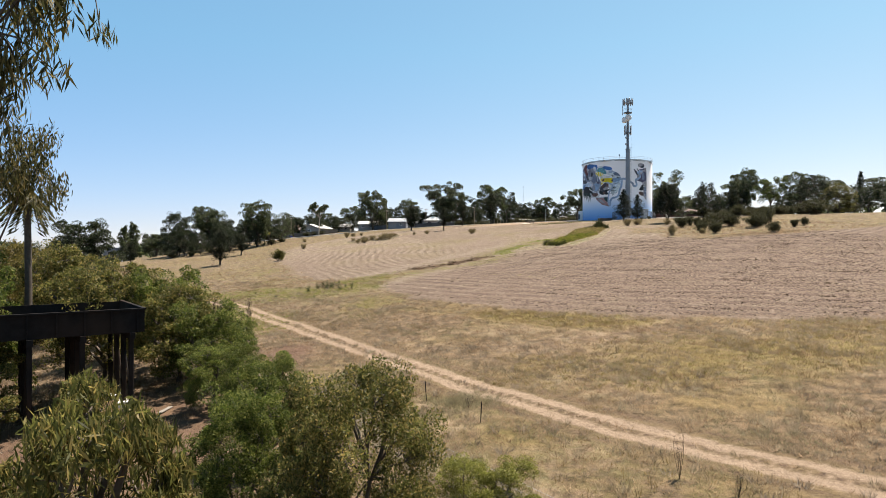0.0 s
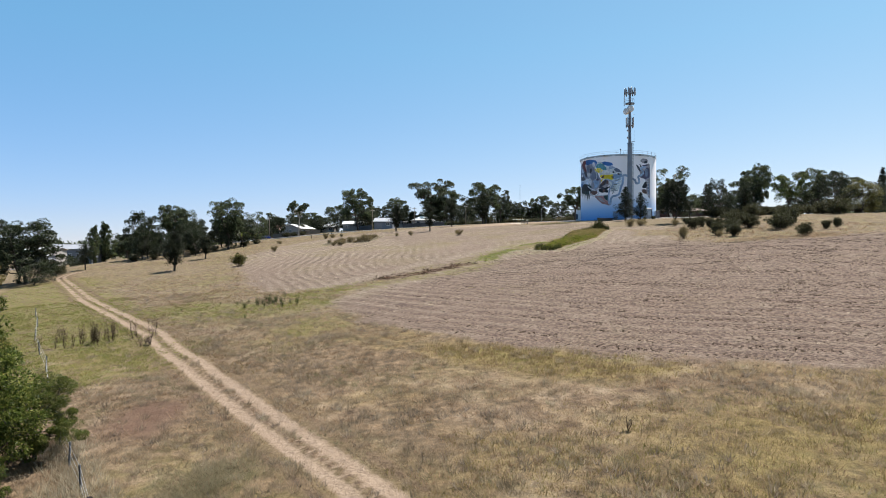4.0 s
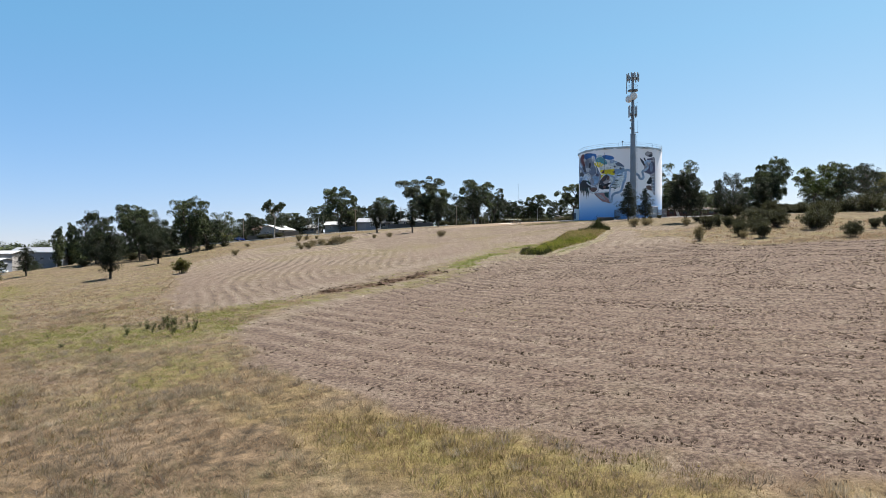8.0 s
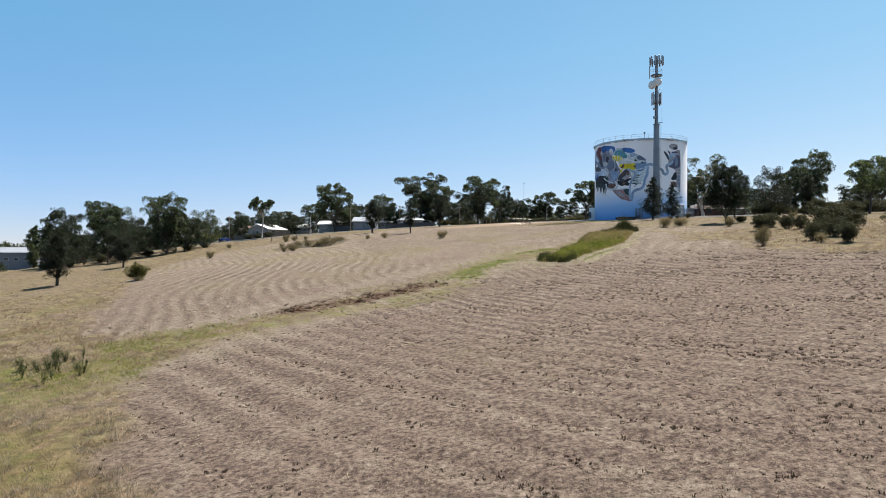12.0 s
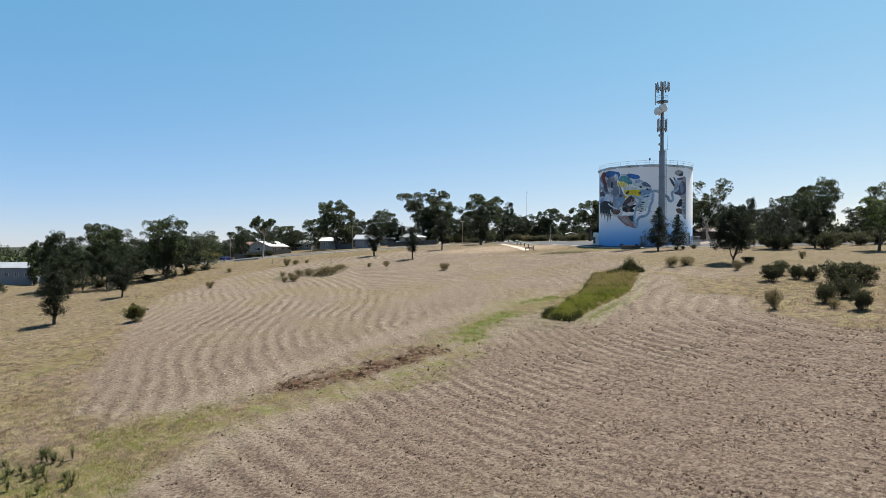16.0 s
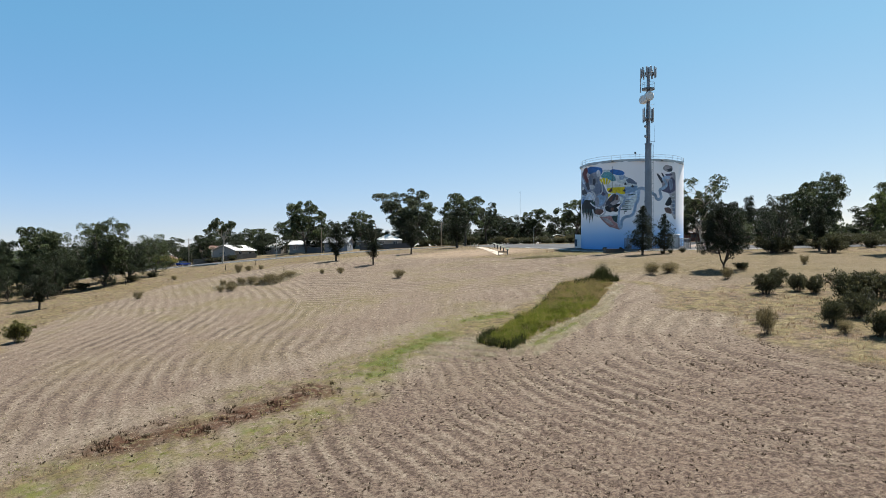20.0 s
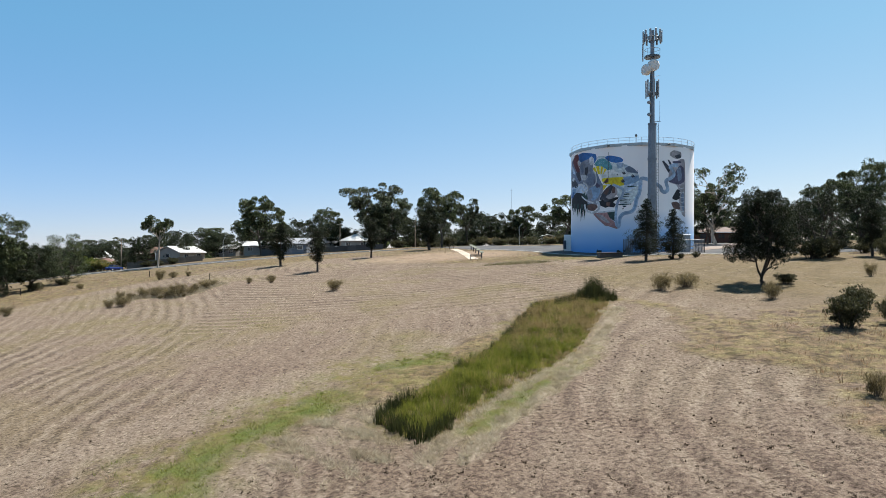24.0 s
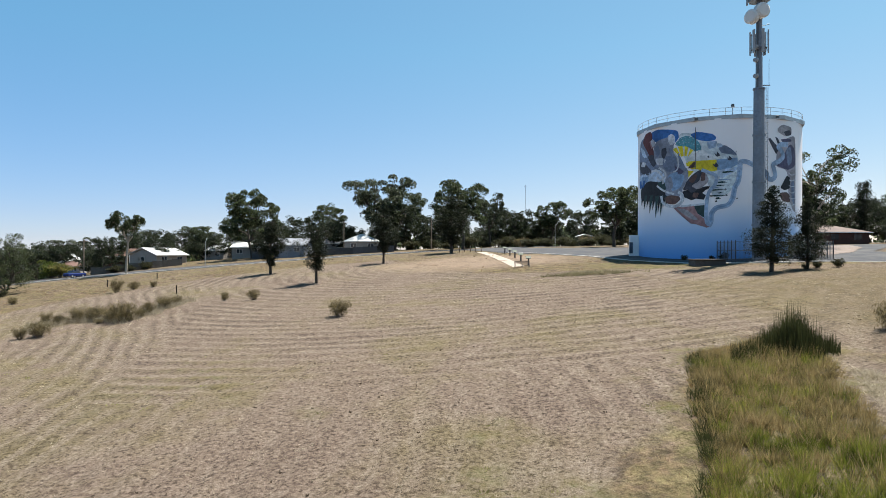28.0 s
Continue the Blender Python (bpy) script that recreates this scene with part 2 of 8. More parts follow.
REEDS = [(20.2, 127.8), (22.9, 123.9), (24.4, 125.6), (26.1, 128.7), (28.2, 131.5), (31.0, 134.9), (33.4, 138.6), (35.9, 145), (38.7, 152), (40.3, 157), (38.5, 159.8), (33.2, 158), (30.6, 151), (29.0, 145), (27.3, 141), (24.8, 137.2), (22.8, 133)]
SIDE_STREET = [(-70, 258), (-86, 277), (-119, 330)]
STREET = [(-150, 236), (-110, 243), (-72, 257), (-45, 256), (-20, 258), (0, 264), (20, 272), (60, 300), (100, 330)]
CAR_PARK = [(21, 275), (29, 247), (36, 236), (41.5, 224), (45, 212), (51, 202.5), (64, 199), (69, 195.5), (82, 192), (120, 190), (160, 186), (160, 192), (120, 196.5), (96, 199.5), (84, 206), (80.5, 213), (92, 226), (110, 235), (108, 241), (88, 237), (80, 236), (60, 245), (46, 262), (30, 284)]


def masks(x, y):
    """What covers the ground at each place, 0 to 1."""
    edge = 1.1 * wobble(x, y, 2.3, 3.0) + 0.6 * wobble(x, y, 0.8, 8.0)
    south = inside(x, y, SOUTH_FIELD) + edge
    north = inside(x, y, NORTH_FIELD) + edge
    east = inside(x, y, EAST_FIELD) + edge
    gap = line_gap(x, y, TRACK)
    out = {}
    out["mown"] = np.maximum.reduce([ease(-0.9, 1.1, south), ease(-0.9, 1.1, north), ease(-0.9, 1.1, east)]) * ease(1.2, -1.2, inside(x, y, ISLAND) + edge)
    out["north"] = np.where(south > np.maximum(north, east), ease(104, 136, y), 1.0) * (0.2 + 0.8 * ease(112, 172, y))
    near = np.hypot(x - 57, y - 118)
    pull = ease(18, 62, near)
    ring = np.hypot(x - 57 - 19 * pull, y - 118 - 33 * pull)
    lobe = 1.2 * (x - np.interp(y, (90, 113, 121.5, 132, 142, 150, 157, 166, 182, 194, 215), (8, 0, -3.8, -7.3, -8.2, -7.7, -8.2, -9.3, -16, -22, -33)))
    far = 1.12 * np.hypot((x - 24), (y - 222) * 1.15)
    out["rows"] = np.where(np.maximum(south, east) > north, ring, np.where((y > 158) & (x > -4 - 0.2 * (y - 160)), far, lobe)) + 0.45 * wobble(x, y, 6.0, 1.0) + 0.25 * wobble(x, y, 2.2, 3.0)
    out["lined"] = (0.5 + 0.5 * ease(80, 112, y)) * np.where(np.maximum(south, east) > north, np.maximum(0.6 + 0.35 * ease(45, 10, x), 0.95 * ease(118, 126, y) * ease(28, 33, x)), np.where(y > 158, 0.9, 0.95) * (1 - 0.65 * ease(17, 9, np.hypot(x - 15, (y - 150) * 0.9)))) * (0.8 + 0.4 * wobble(x, y, 9.0, 2.5))
    out["rut"] = ease(0.62, 0.4, np.abs(gap - 0.68) + 0.1 * wobble(x, y, 1.1, 2.0))
    out["gap"] = np.minimum(gap, 20.0)
    out["verge"] = ease(3.6, 1.4, gap + 0.5 * wobble(x, y, 2.1, 4.0))
    sw = ease(6.0, 1.2, line_gap(x, y, SWALE) * (1 - 0.4 * ease(105, 92, y)) + 1.8 * wobble(x, y, 4.0, 5.0)) * np.clip(0.45 + 0.55 * wobble(x, y, 2.3, 6.0) + 0.45 * wobble(x, y, 0.9, 2.0), 0, 1) * (0.8 + 0.2 * ease(112, 126, y))
    west_green = ease(11, 3.5, line_gap(x, y, [(-82, 156), (-52, 108), (-33, 79), (-25, 67)]) + 2 * wobble(x, y, 6, 1.5))
    reed_edge = ease(-1.4, 0.2, inside(x, y, REEDS) + 1.6 * edge) * (0.6 + 0.4 * wobble(x, y, 1.7, 4.0))
    patch = ease(0.45, 0.8, wobble(x, y, 7.0, 9.0)) * 0.2 + ease(5, 1, np.hypot(x - 20, (y - 40) * 0.9) * 0.7 + wobble(x, y, 3, 2)) * 0.25
    yellow = ease(2.2, 0.8, np.hypot(x - 21.3, (y - 149) * 0.7) + 0.5 * wobble(x, y, 1.1, 2)) * 0.45
    yellow = np.maximum(yellow, ease(7, 1, np.hypot((x - 1) * 0.8, (y - 162) * 0.7) + 1.8 * wobble(x, y, 3, 7)) * 0.55 * ease(-0.6, 0.7, np.sin(out["rows"] * 2.856)))
    for cx, cy, r in ((11.6, 154, 1.5), (28.8, 154.4, 1.1), (20.2, 144.3, 1.8), (6, 158, 1.6)):
        yellow = np.maximum(yellow, ease(r, 0.3 * r, np.hypot(x - cx, y - cy) + 0.5 * wobble(x, y, 0.8, cx)) * 0.4)
    yellow = np.maximum(yellow, ease(3.6, 0.8, np.hypot(x - 14.5, (y - 130.5) * 0.8) + wobble(x, y, 1.3, 4)) * 0.9)
    yellow = np.maximum(yellow, ease(5.5, 1.5, np.hypot((x + 12) * 0.7, y - 100) + 1.5 * wobble(x, y, 2, 6)) * 0.75)
    yellow = np.maximum(yellow, ease(7, 2, line_gap(x, y, [(41, 207), (50, 201)]) + wobble(x, y, 2.5, 3)) * 0.6)
    rim = ease(1.7, 0.7, line_gap(x, y, [(25.6, 125.4), (28.4, 129.6), (31.9, 134.2), (34.2, 138.4)]) + 0.5 * wobble(x, y, 1.3, 3.0)) * 0.8
    damp = ease(7, 2, line_gap(x, y, [(-34, 95), (-24, 92.5), (-13, 88.5)]) + 1.8 * wobble(x, y, 2.6, 4.0)) * 0.85
    damp = np.maximum(damp, 0.7 * ease(5, 1.5, np.hypot(x + 8.2, (y - 76) * 0.8) + 1.4 * wobble(x, y, 1.8, 3.0)))
    damp = np.maximum(damp, 0.55 * ease(5, 1.5, np.hypot((x + 35.5) * 1.4, (y - 125) * 0.5) + 2.0 * wobble(x, y, 2.8, 7.0)))
    damp = np.maximum(damp, 1.0 * ease(5.0, 1.8, line_gap(x, y, [(-12, 100), (-2, 105), (7.5, 110.5), (10.3, 121), (13.5, 130), (20, 141)]) + 1.6 * wobble(x, y, 1.9, 5.0)) * np.clip(0.75 + 0.6 * wobble(x, y, 1.2, 6.0), 0, 1))
    meadow = ease(9, 3, line_gap(x, y, [(-6, 44), (2, 36), (8, 28)]) + 2.2 * wobble(x, y, 2.4, 3.0)) * 0.4
    out["green"] = np.clip(np.maximum.reduce([sw * (0.8 + 0.3 * ease(105, 92, y)), meadow, np.minimum(1.0, west_green * 1.6), reed_edge, rim, damp, patch * (1 - 0.7 * out["mown"]), yellow]), 0, 1)
    side = line_gap(x, y, SWALE) + 1.3 * wobble(x, y, 3.0, 8.0)
    out["pale"] = ease(2.6, 4.6, side) * ease(9.5, 6.0, side) * out["mown"] * 0.45
    out["pale"] = np.maximum(out["pale"], 0.35 * out["mown"] * ease(1.0, 3.0, x - np.interp(y, (118, 138, 152, 160), (24, 35, 40, 42))) * ease(112, 122, y) * ease(168, 156, y) * (0.6 + 0.6 * wobble(x, y, 4.0, 6.0)))
    out["rust"] = ease(3.2, 0.5, line_gap(x, y, [(-4, 109.5), (2, 112.3), (7.5, 117.5)]) + 1.2 * wobble(x, y, 1.7, 1.0))
    out["soil"] = np.maximum(ease(3.6, 1.0, np.hypot((x + 13.0), (y - 52.5) * 0.7) + 0.8 * wobble(x, y, 1.4, 2)), ease(10.5, 5, np.hypot((x + 18), (y - 33) * 0.9) + 1.5 * wobble(x, y, 3, 2)) * 0.9)
    mound = ease(17, 8, np.hypot((x - 24) * 0.8, y - 224) + 1.5 * wobble(x, y, 4, 3)) * 1.0
    gravel = ease(12, 1, line_gap(x, y, [(60, 262), (95, 238), (92, 208), (130, 204)]) + 2 * wobble(x, y, 5, 2)) * 0.7
    out["bare"] = np.clip(np.maximum.reduce([mound, gravel, ease(7, 3, line_gap(x, y, STREET) + wobble(x, y, 3, 2)) * 0.5]), 0, 1)
    out["golden"] = np.maximum(ease(5.5, 2.0, line_gap(x, y, [(6, 62.3), (11, 58), (15, 55.8)]) + 1.6 * wobble(x, y, 2.2, 3.0)), ease(6, 2, np.hypot((x - 25) * 0.55, (y - 43) * 1.0) + 1.8 * wobble(x, y, 3.0, 5.0))) * 0.65
    out["sward"] = np.clip(0.5 * ease(8, 2.5, line_gap(x, y, [(9, 43), (19, 43.5), (30, 46.5), (48, 44)]) + 2.6 * wobble(x, y, 3.1, 4.0)) + 0.9 * ease(4.5, 1.5, line_gap(x, y, [(7, 61.2), (11.5, 57.6), (15, 55.6)]) + 1.2 * wobble(x, y, 2.2, 3.0)), 0, 1)
    out["strip"] = ease(0.7, 0.25, np.minimum(line_gap(x, y, [(23.2, 121.8), (24.9, 125.8), (26.9, 128.9), (30.4, 133.2), (33.2, 136.9)]), line_gap(x, y, [(25.0, 121.6), (26.8, 125.3), (31.0, 131.6), (34.2, 137.2), (36.2, 142.5), (39.8, 152.4)])) + 0.3 * wobble(x, y, 0.9, 3.0))
    fresh = ease(2.3, 0.7, np.minimum(line_gap(x, y, [(16.7, 133.1), (15.8, 130.6), (13.0, 127.8), (11.6, 123.8), (11.8, 121.1)]), line_gap(x, y, [(20.0, 139.1), (23.2, 140.2)]) + 0.3) + 0.9 * wobble(x, y, 1.0, 4.0))
    fresh = np.maximum(fresh, 0.75 * ease(1.3, 0.4, line_gap(x, y, [(25.6, 125.6), (28.4, 129.7), (31.6, 133.9)]) + 0.4 * wobble(x, y, 0.9, 6.0)))
    out["fresh"] = fresh * np.clip(0.75 + 0.5 * wobble(x, y, 0.7, 3.0), 0, 1)
    out["olive"] = ease(-9, 7, inside(x, y, [(44, 163), (58, 143), (98, 148), (100, 186), (64, 191), (46, 184)]) + 2.5 * wobble(x, y, 5.0, 3.0))
    out["upper"] = 0.95 * ease(62, 88, y)
    out["plain"] = ease(260, 620, np.hypot(x - 20, y - 120) + 30 * wobble(x, y, 40, 2))
    park = inside(x, y, CAR_PARK) + 0.2 * wobble(x, y, 1.3, 2)
    out["asphalt"] = np.maximum(ease(-0.2, 0.2, park), ease(3.3, 3.0, np.minimum(line_gap(x, y, STREET), line_gap(x, y, SIDE_STREET) + 0.4)))
    return out


def mesh_np(name, v, f, mat, smooth=False):
    me = bpy.data.meshes.new(name)
    v, f = np.asarray(v, np.float32), np.asarray(f, np.int32)
    me.vertices.add(len(v))
    me.vertices.foreach_set("co", v.ravel())
    k = f.shape[1]
    me.loops.add(f.size)
    me.loops.foreach_set("vertex_index", f.ravel())
    me.polygons.add(len(f))
    me.polygons.foreach_set("loop_start", np.arange(len(f), dtype=np.int32) * k)
    me.polygons.foreach_set("use_smooth", np.full(len(f), smooth))
    me.update(calc_edges=True)
    me.materials.append(mat)
    return me


def spread_out(lo, hi, step, reach, grow=1.25):
    mid = list(np.arange(lo, hi + 1e-6, step))
    left, right, s, a, b = [], [], step, lo, hi
    while b < reach:
        s *= grow
        a, b = a - s, b + s
        left.append(a)
        right.append(b)
    return np.array(left[::-1] + mid + right)


def ground_material():
    m, ns, ls, b = nodes_of("ground")

    def attr(name):
        a = ns.new("ShaderNodeAttribute")
        a.attribute_name = name
        return a.outputs["Fac"]

    def math_node(op, p, q):
        n = ns.new("ShaderNodeMath")
        n.operation = op
        for sock, v in zip(n.inputs, (p, q)):
            if isinstance(v, (int, float)):
                sock.default_value = v
            else:
                ls.new(v, sock)
        return n.outputs[0]

    geo = ns.new("ShaderNodeNewGeometry")
    at = geo.outputs["Position"]
    broad = noise_node(ns, ls, 0.09, 4, 0.6, at).outputs[0]
    tuft = noise_node(ns, ls, 0.55, 6, 0.72, at).outputs[0]
    fine = noise_node(ns, ls, 4.5, 6, 0.75, at).outputs[0]
    spot = noise_node(ns, ls, 1.7, 4, 0.65, at).outputs[0]
    dry = ramp_node(ns, ls, tuft, [(0.3, (0.116, 0.077, 0.054)), (0.45, (0.256, 0.182, 0.12)), (0.56, (0.366, 0.272, 0.182)), (0.72, (0.478, 0.378, 0.28))])
    dull = ramp_node(ns, ls, spot, [(0.35, (0.101, 0.079, 0.052)), (0.55, (0.262, 0.186, 0.117)), (0.7, (0.383, 0.271, 0.166))])
    gold = ramp_node(ns, ls, fine, [(0.3, (0.205, 0.150, 0.056)), (0.7, (0.40, 0.30, 0.125))])
    dry = mix_node(ns, ls, ramp_node(ns, ls, noise_node(ns, ls, 0.16, 3, 0.6, at).outputs[0], [(0.42, 0.0), (0.56, 0.9)]), dry, dull)
    dry = mix_node(ns, ls, ramp_node(ns, ls, broad, [(0.52, 0.0), (0.64, 0.5)]), dry, gold)
    dry = mix_node(ns, ls, math_node("MULTIPLY", attr("golden"), ramp_node(ns, ls, tuft, [(0.36, 0.3), (0.55, 1.0)])), dry, gold)
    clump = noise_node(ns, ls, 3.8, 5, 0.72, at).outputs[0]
    rosy = ramp_node(ns, ls, fine, [(0.36, (0.075, 0.051, 0.041)), (0.45, (0.205, 0.148, 0.12)), (0.62, (0.42, 0.32, 0.245))])
    tan = ramp_node(ns, ls, fine, [(0.36, (0.120, 0.090, 0.066)), (0.45, (0.312, 0.238, 0.180)), (0.62, (0.535, 0.438, 0.345))])
    straw = ramp_node(ns, ls, fine, [(0.35, (0.20, 0.155, 0.105)), (0.46, (0.43, 0.353, 0.268)), (0.62, (0.62, 0.54, 0.44))])
    olive = ramp_node(ns, ls, fine, [(0.36, (0.109, 0.092, 0.033)), (0.46, (0.269, 0.229, 0.099)), (0.62, (0.406, 0.351, 0.182))])
    earthy = mix_node(ns, ls, attr("north"), rosy, tan)
    drift = noise_node(ns, ls, 0.075, 5, 0.68, at).outputs[0]
    earthy = mix_node(ns, ls, ramp_node(ns, ls, drift, [(0.5, 0.0), (0.64, 0.75)]), earthy, mix_node(ns, ls, attr("north"), earthy, olive))
    earthy = mix_node(ns, ls, ramp_node(ns, ls, drift, [(0.34, 0.6), (0.49, 0.0)]), earthy, rosy)
    jitter = math_node("MULTIPLY", noise_node(ns, ls, 0.55, 6, 0.7, at).outputs[0], 1.7)
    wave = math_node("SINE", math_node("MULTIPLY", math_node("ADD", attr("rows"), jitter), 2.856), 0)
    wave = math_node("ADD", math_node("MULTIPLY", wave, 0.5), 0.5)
    present = ramp_node(ns, ls, noise_node(ns, ls, 0.12, 5, 0.7, at).outputs[0], [(0.38, 0.1), (0.58, 1.0)])
    present = math_node("MULTIPLY", present, attr("lined"))
    streak = mix_node(ns, ls, 1.0, ramp_node(ns, ls, wave, [(0.5, 0.0), (0.88, 1.0)]), present, "MULTIPLY")
    streak = mix_node(ns, ls, 1.0, streak, ramp_node(ns, ls, clump, [(0.36, 0.1), (0.54, 1.0)]), "MULTIPLY")
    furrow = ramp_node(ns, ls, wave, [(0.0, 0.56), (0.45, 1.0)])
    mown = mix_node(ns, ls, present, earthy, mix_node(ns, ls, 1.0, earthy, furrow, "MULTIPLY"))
    mown = mix_node(ns, ls, ramp_node(ns, ls, tuft, [(0.52, 0.0), (0.7, 0.55)]), mown, straw)
    mown = mix_node(ns, ls, attr("pale"), mown, straw)
    mown = mix_node(ns, ls, streak, mown, straw)
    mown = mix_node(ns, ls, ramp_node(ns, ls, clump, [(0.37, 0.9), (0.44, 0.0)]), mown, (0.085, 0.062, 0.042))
    mown = mix_node(ns, ls, ramp_node(ns, ls, clump, [(0.54, 0.0), (0.64, 0.6)]), mown, straw)
    dry = mix_node(ns, ls, attr("upper"), dry, mix_node(ns, ls, ramp_node(ns, ls, tuft, [(0.42, 0.0), (0.62, 0.75)]), mix_node(ns, ls, ramp_node(ns, ls, broad, [(0.42, 0.3), (0.6, 1.0)]), rosy, dull), olive))
    hummock = noise_node(ns, ls, 1.15, 5, 0.62, at).outputs[0]
    # shade in the gaps between tussocks is put into the dry grass colour
    dry = mix_node(ns, ls, 1.0, dry, ramp_node(ns, ls, hummock, [(0.36, 0.6), (0.47, 1.02), (0.6, 1.3)]), "MULTIPLY")
    sward = mix_node(ns, ls, ramp_node(ns, ls, hummock, [(0.4, 0.15), (0.55, 0.85)]), dry, ramp_node(ns, ls, tuft, [(0.34, (0.2, 0.145, 0.06)), (0.5, (0.36, 0.275, 0.11)), (0.66, (0.3, 0.265, 0.09))]))
    dry = mix_node(ns, ls, attr("sward"), dry, sward)
    mown = mix_node(ns, ls, math_node("MULTIPLY", attr("olive"), ramp_node(ns, ls, tuft, [(0.36, 0.9), (0.62, 0.5)])), mown, mix_node(ns, ls, 0.5, dull, olive))
    mown = mix_node(ns, ls, 1.0, mown, (0.915, 0.89, 0.89), "MULTIPLY")
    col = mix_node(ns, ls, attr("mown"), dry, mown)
    grit = noise_node(ns, ls, 14.0, 3, 0.7, at).outputs[0]
    col = mix_node(ns, ls, 1.0, col, ramp_node(ns, ls, grit, [(0.35, 0.68), (0.58, 1.08)]), "MULTIPLY")
    lush = ramp_node(ns, ls, tuft, [(0.3, (0.115, 0.09, 0.031)), (0.47, (0.25, 0.215, 0.072)), (0.6, (0.19, 0.205, 0.055)), (0.72, (0.14, 0.165, 0.042))])
    col = mix_node(ns, ls, math_node("MULTIPLY", attr("strip"), 0.85), col, straw)
    green = math_node("MULTIPLY", attr("green"), ramp_node(ns, ls, noise_node(ns, ls, 0.9, 6, 0.8, at).outputs[0], [(0.41, 0.05), (0.58, 0.95)]))
    col = mix_node(ns, ls, green, col, lush)
    col = mix_node(ns, ls, math_node("MULTIPLY", attr("fresh"), ramp_node(ns, ls, fine, [(0.36, 0.35), (0.5, 0.95)])), col, ramp_node(ns, ls, tuft, [(0.37, (0.19, 0.16, 0.055)), (0.5, (0.16, 0.195, 0.042)), (0.62, (0.11, 0.155, 0.032))]))
    col = mix_node(ns, ls, math_node("MULTIPLY", attr("rust"), ramp_node(ns, ls, spot, [(0.4, 0.05), (0.5, 1.0)])), col, ramp_node(ns, ls, fine, [(0.35, (0.04, 0.022, 0.013)), (0.6, (0.17, 0.085, 0.05))]))
    verge = ramp_node(ns, ls, fine, [(0.3, (0.160, 0.112, 0.072)), (0.7, (0.320, 0.240, 0.136))])
    col = mix_node(ns, ls, math_node("MULTIPLY", attr("verge"), 0.5), col, verge)
    earth = ramp_node(ns, ls, fine, [(0.25, (0.37, 0.265, 0.185)), (0.7, (0.55, 0.425, 0.325))])
    sway = math_node("MULTIPLY", math_node("SUBTRACT", spot, 0.5), 0.55)
    wheel = math_node("ABSOLUTE", math_node("ADD", math_node("SUBTRACT", attr("gap"), 0.68), sway), 0)
    crown = ramp_node(ns, ls, fine, [(0.35, (0.085, 0.055, 0.04)), (0.6, (0.25, 0.17, 0.115))])
    middle = math_node("MULTIPLY", ramp_node(ns, ls, attr("gap"), [(0.15, 1.0), (0.4, 0.0)]), ramp_node(ns, ls, spot, [(0.42, 0.25), (0.55, 0.95)]))
    col = mix_node(ns, ls, middle, col, crown)
    shoulder = math_node("MULTIPLY", ramp_node(ns, ls, math_node("ABSOLUTE", math_node("SUBTRACT", attr("gap"), 1.8), 0), [(0.1, 0.75), (0.55, 0.0)]), ramp_node(ns, ls, tuft, [(0.42, 0.0), (0.54, 1.0)]))
    col = mix_node(ns, ls, shoulder, col, crown)
    col = mix_node(ns, ls, ramp_node(ns, ls, wheel, [(0.24, 0.9), (0.5, 0.0)]), col, earth)
    clay = ramp_node(ns, ls, fine, [(0.25, (0.15, 0.08, 0.05)), (0.7, (0.235, 0.155, 0.115))])
    col = mix_node(ns, ls, math_node("MULTIPLY", attr("soil"), ramp_node(ns, ls, tuft, [(0.3, 0.4), (0.55, 1.0)])), col, clay)
    col = mix_node(ns, ls, math_node("MULTIPLY", attr("bare"), ramp_node(ns, ls, tuft, [(0.3, 0.4), (0.6, 1.0)])), col, earth)
    tar = ramp_node(ns, ls, fine, [(0.3, (0.062, 0.062, 0.070)), (0.7, (0.105, 0.104, 0.112))])
    tar = mix_node(ns, ls, ramp_node(ns, ls, tuft, [(0.55, 0.0), (0.8, 0.5)]), tar, (0.22, 0.205, 0.19))
    col = mix_node(ns, ls, attr("asphalt"), col, tar)
    col = mix_node(ns, ls, math_node("MULTIPLY", attr("plain"), 0.9), col, (0.05, 0.062, 0.045))
    col = mix_node(ns, ls, 1.0, col, (0.378, 0.368, 0.362), "MULTIPLY")
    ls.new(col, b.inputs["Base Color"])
    b.inputs["Roughness"].default_value = 0.95
    b.inputs["Specular IOR Level"].default_value = 0.1
    bp = ns.new("ShaderNodeBump")
    bp.inputs["Strength"].default_value = 0.9
    bp.inputs["Distance"].default_value = 0.12
    relief = math_node("ADD", fine, math_node("MULTIPLY", math_node("MULTIPLY", hummock, 3.0), math_node("SUBTRACT", 1.0, attr("mown"))))
    rough = math_node("MULTIPLY", relief, math_node("SUBTRACT", 1.0, math_node("MULTIPLY", attr("asphalt"), 0.9)))
    ls.new(rough, bp.inputs["Height"])
    ls.new(bp.outputs[0], b.inputs["Normal"])
    return m


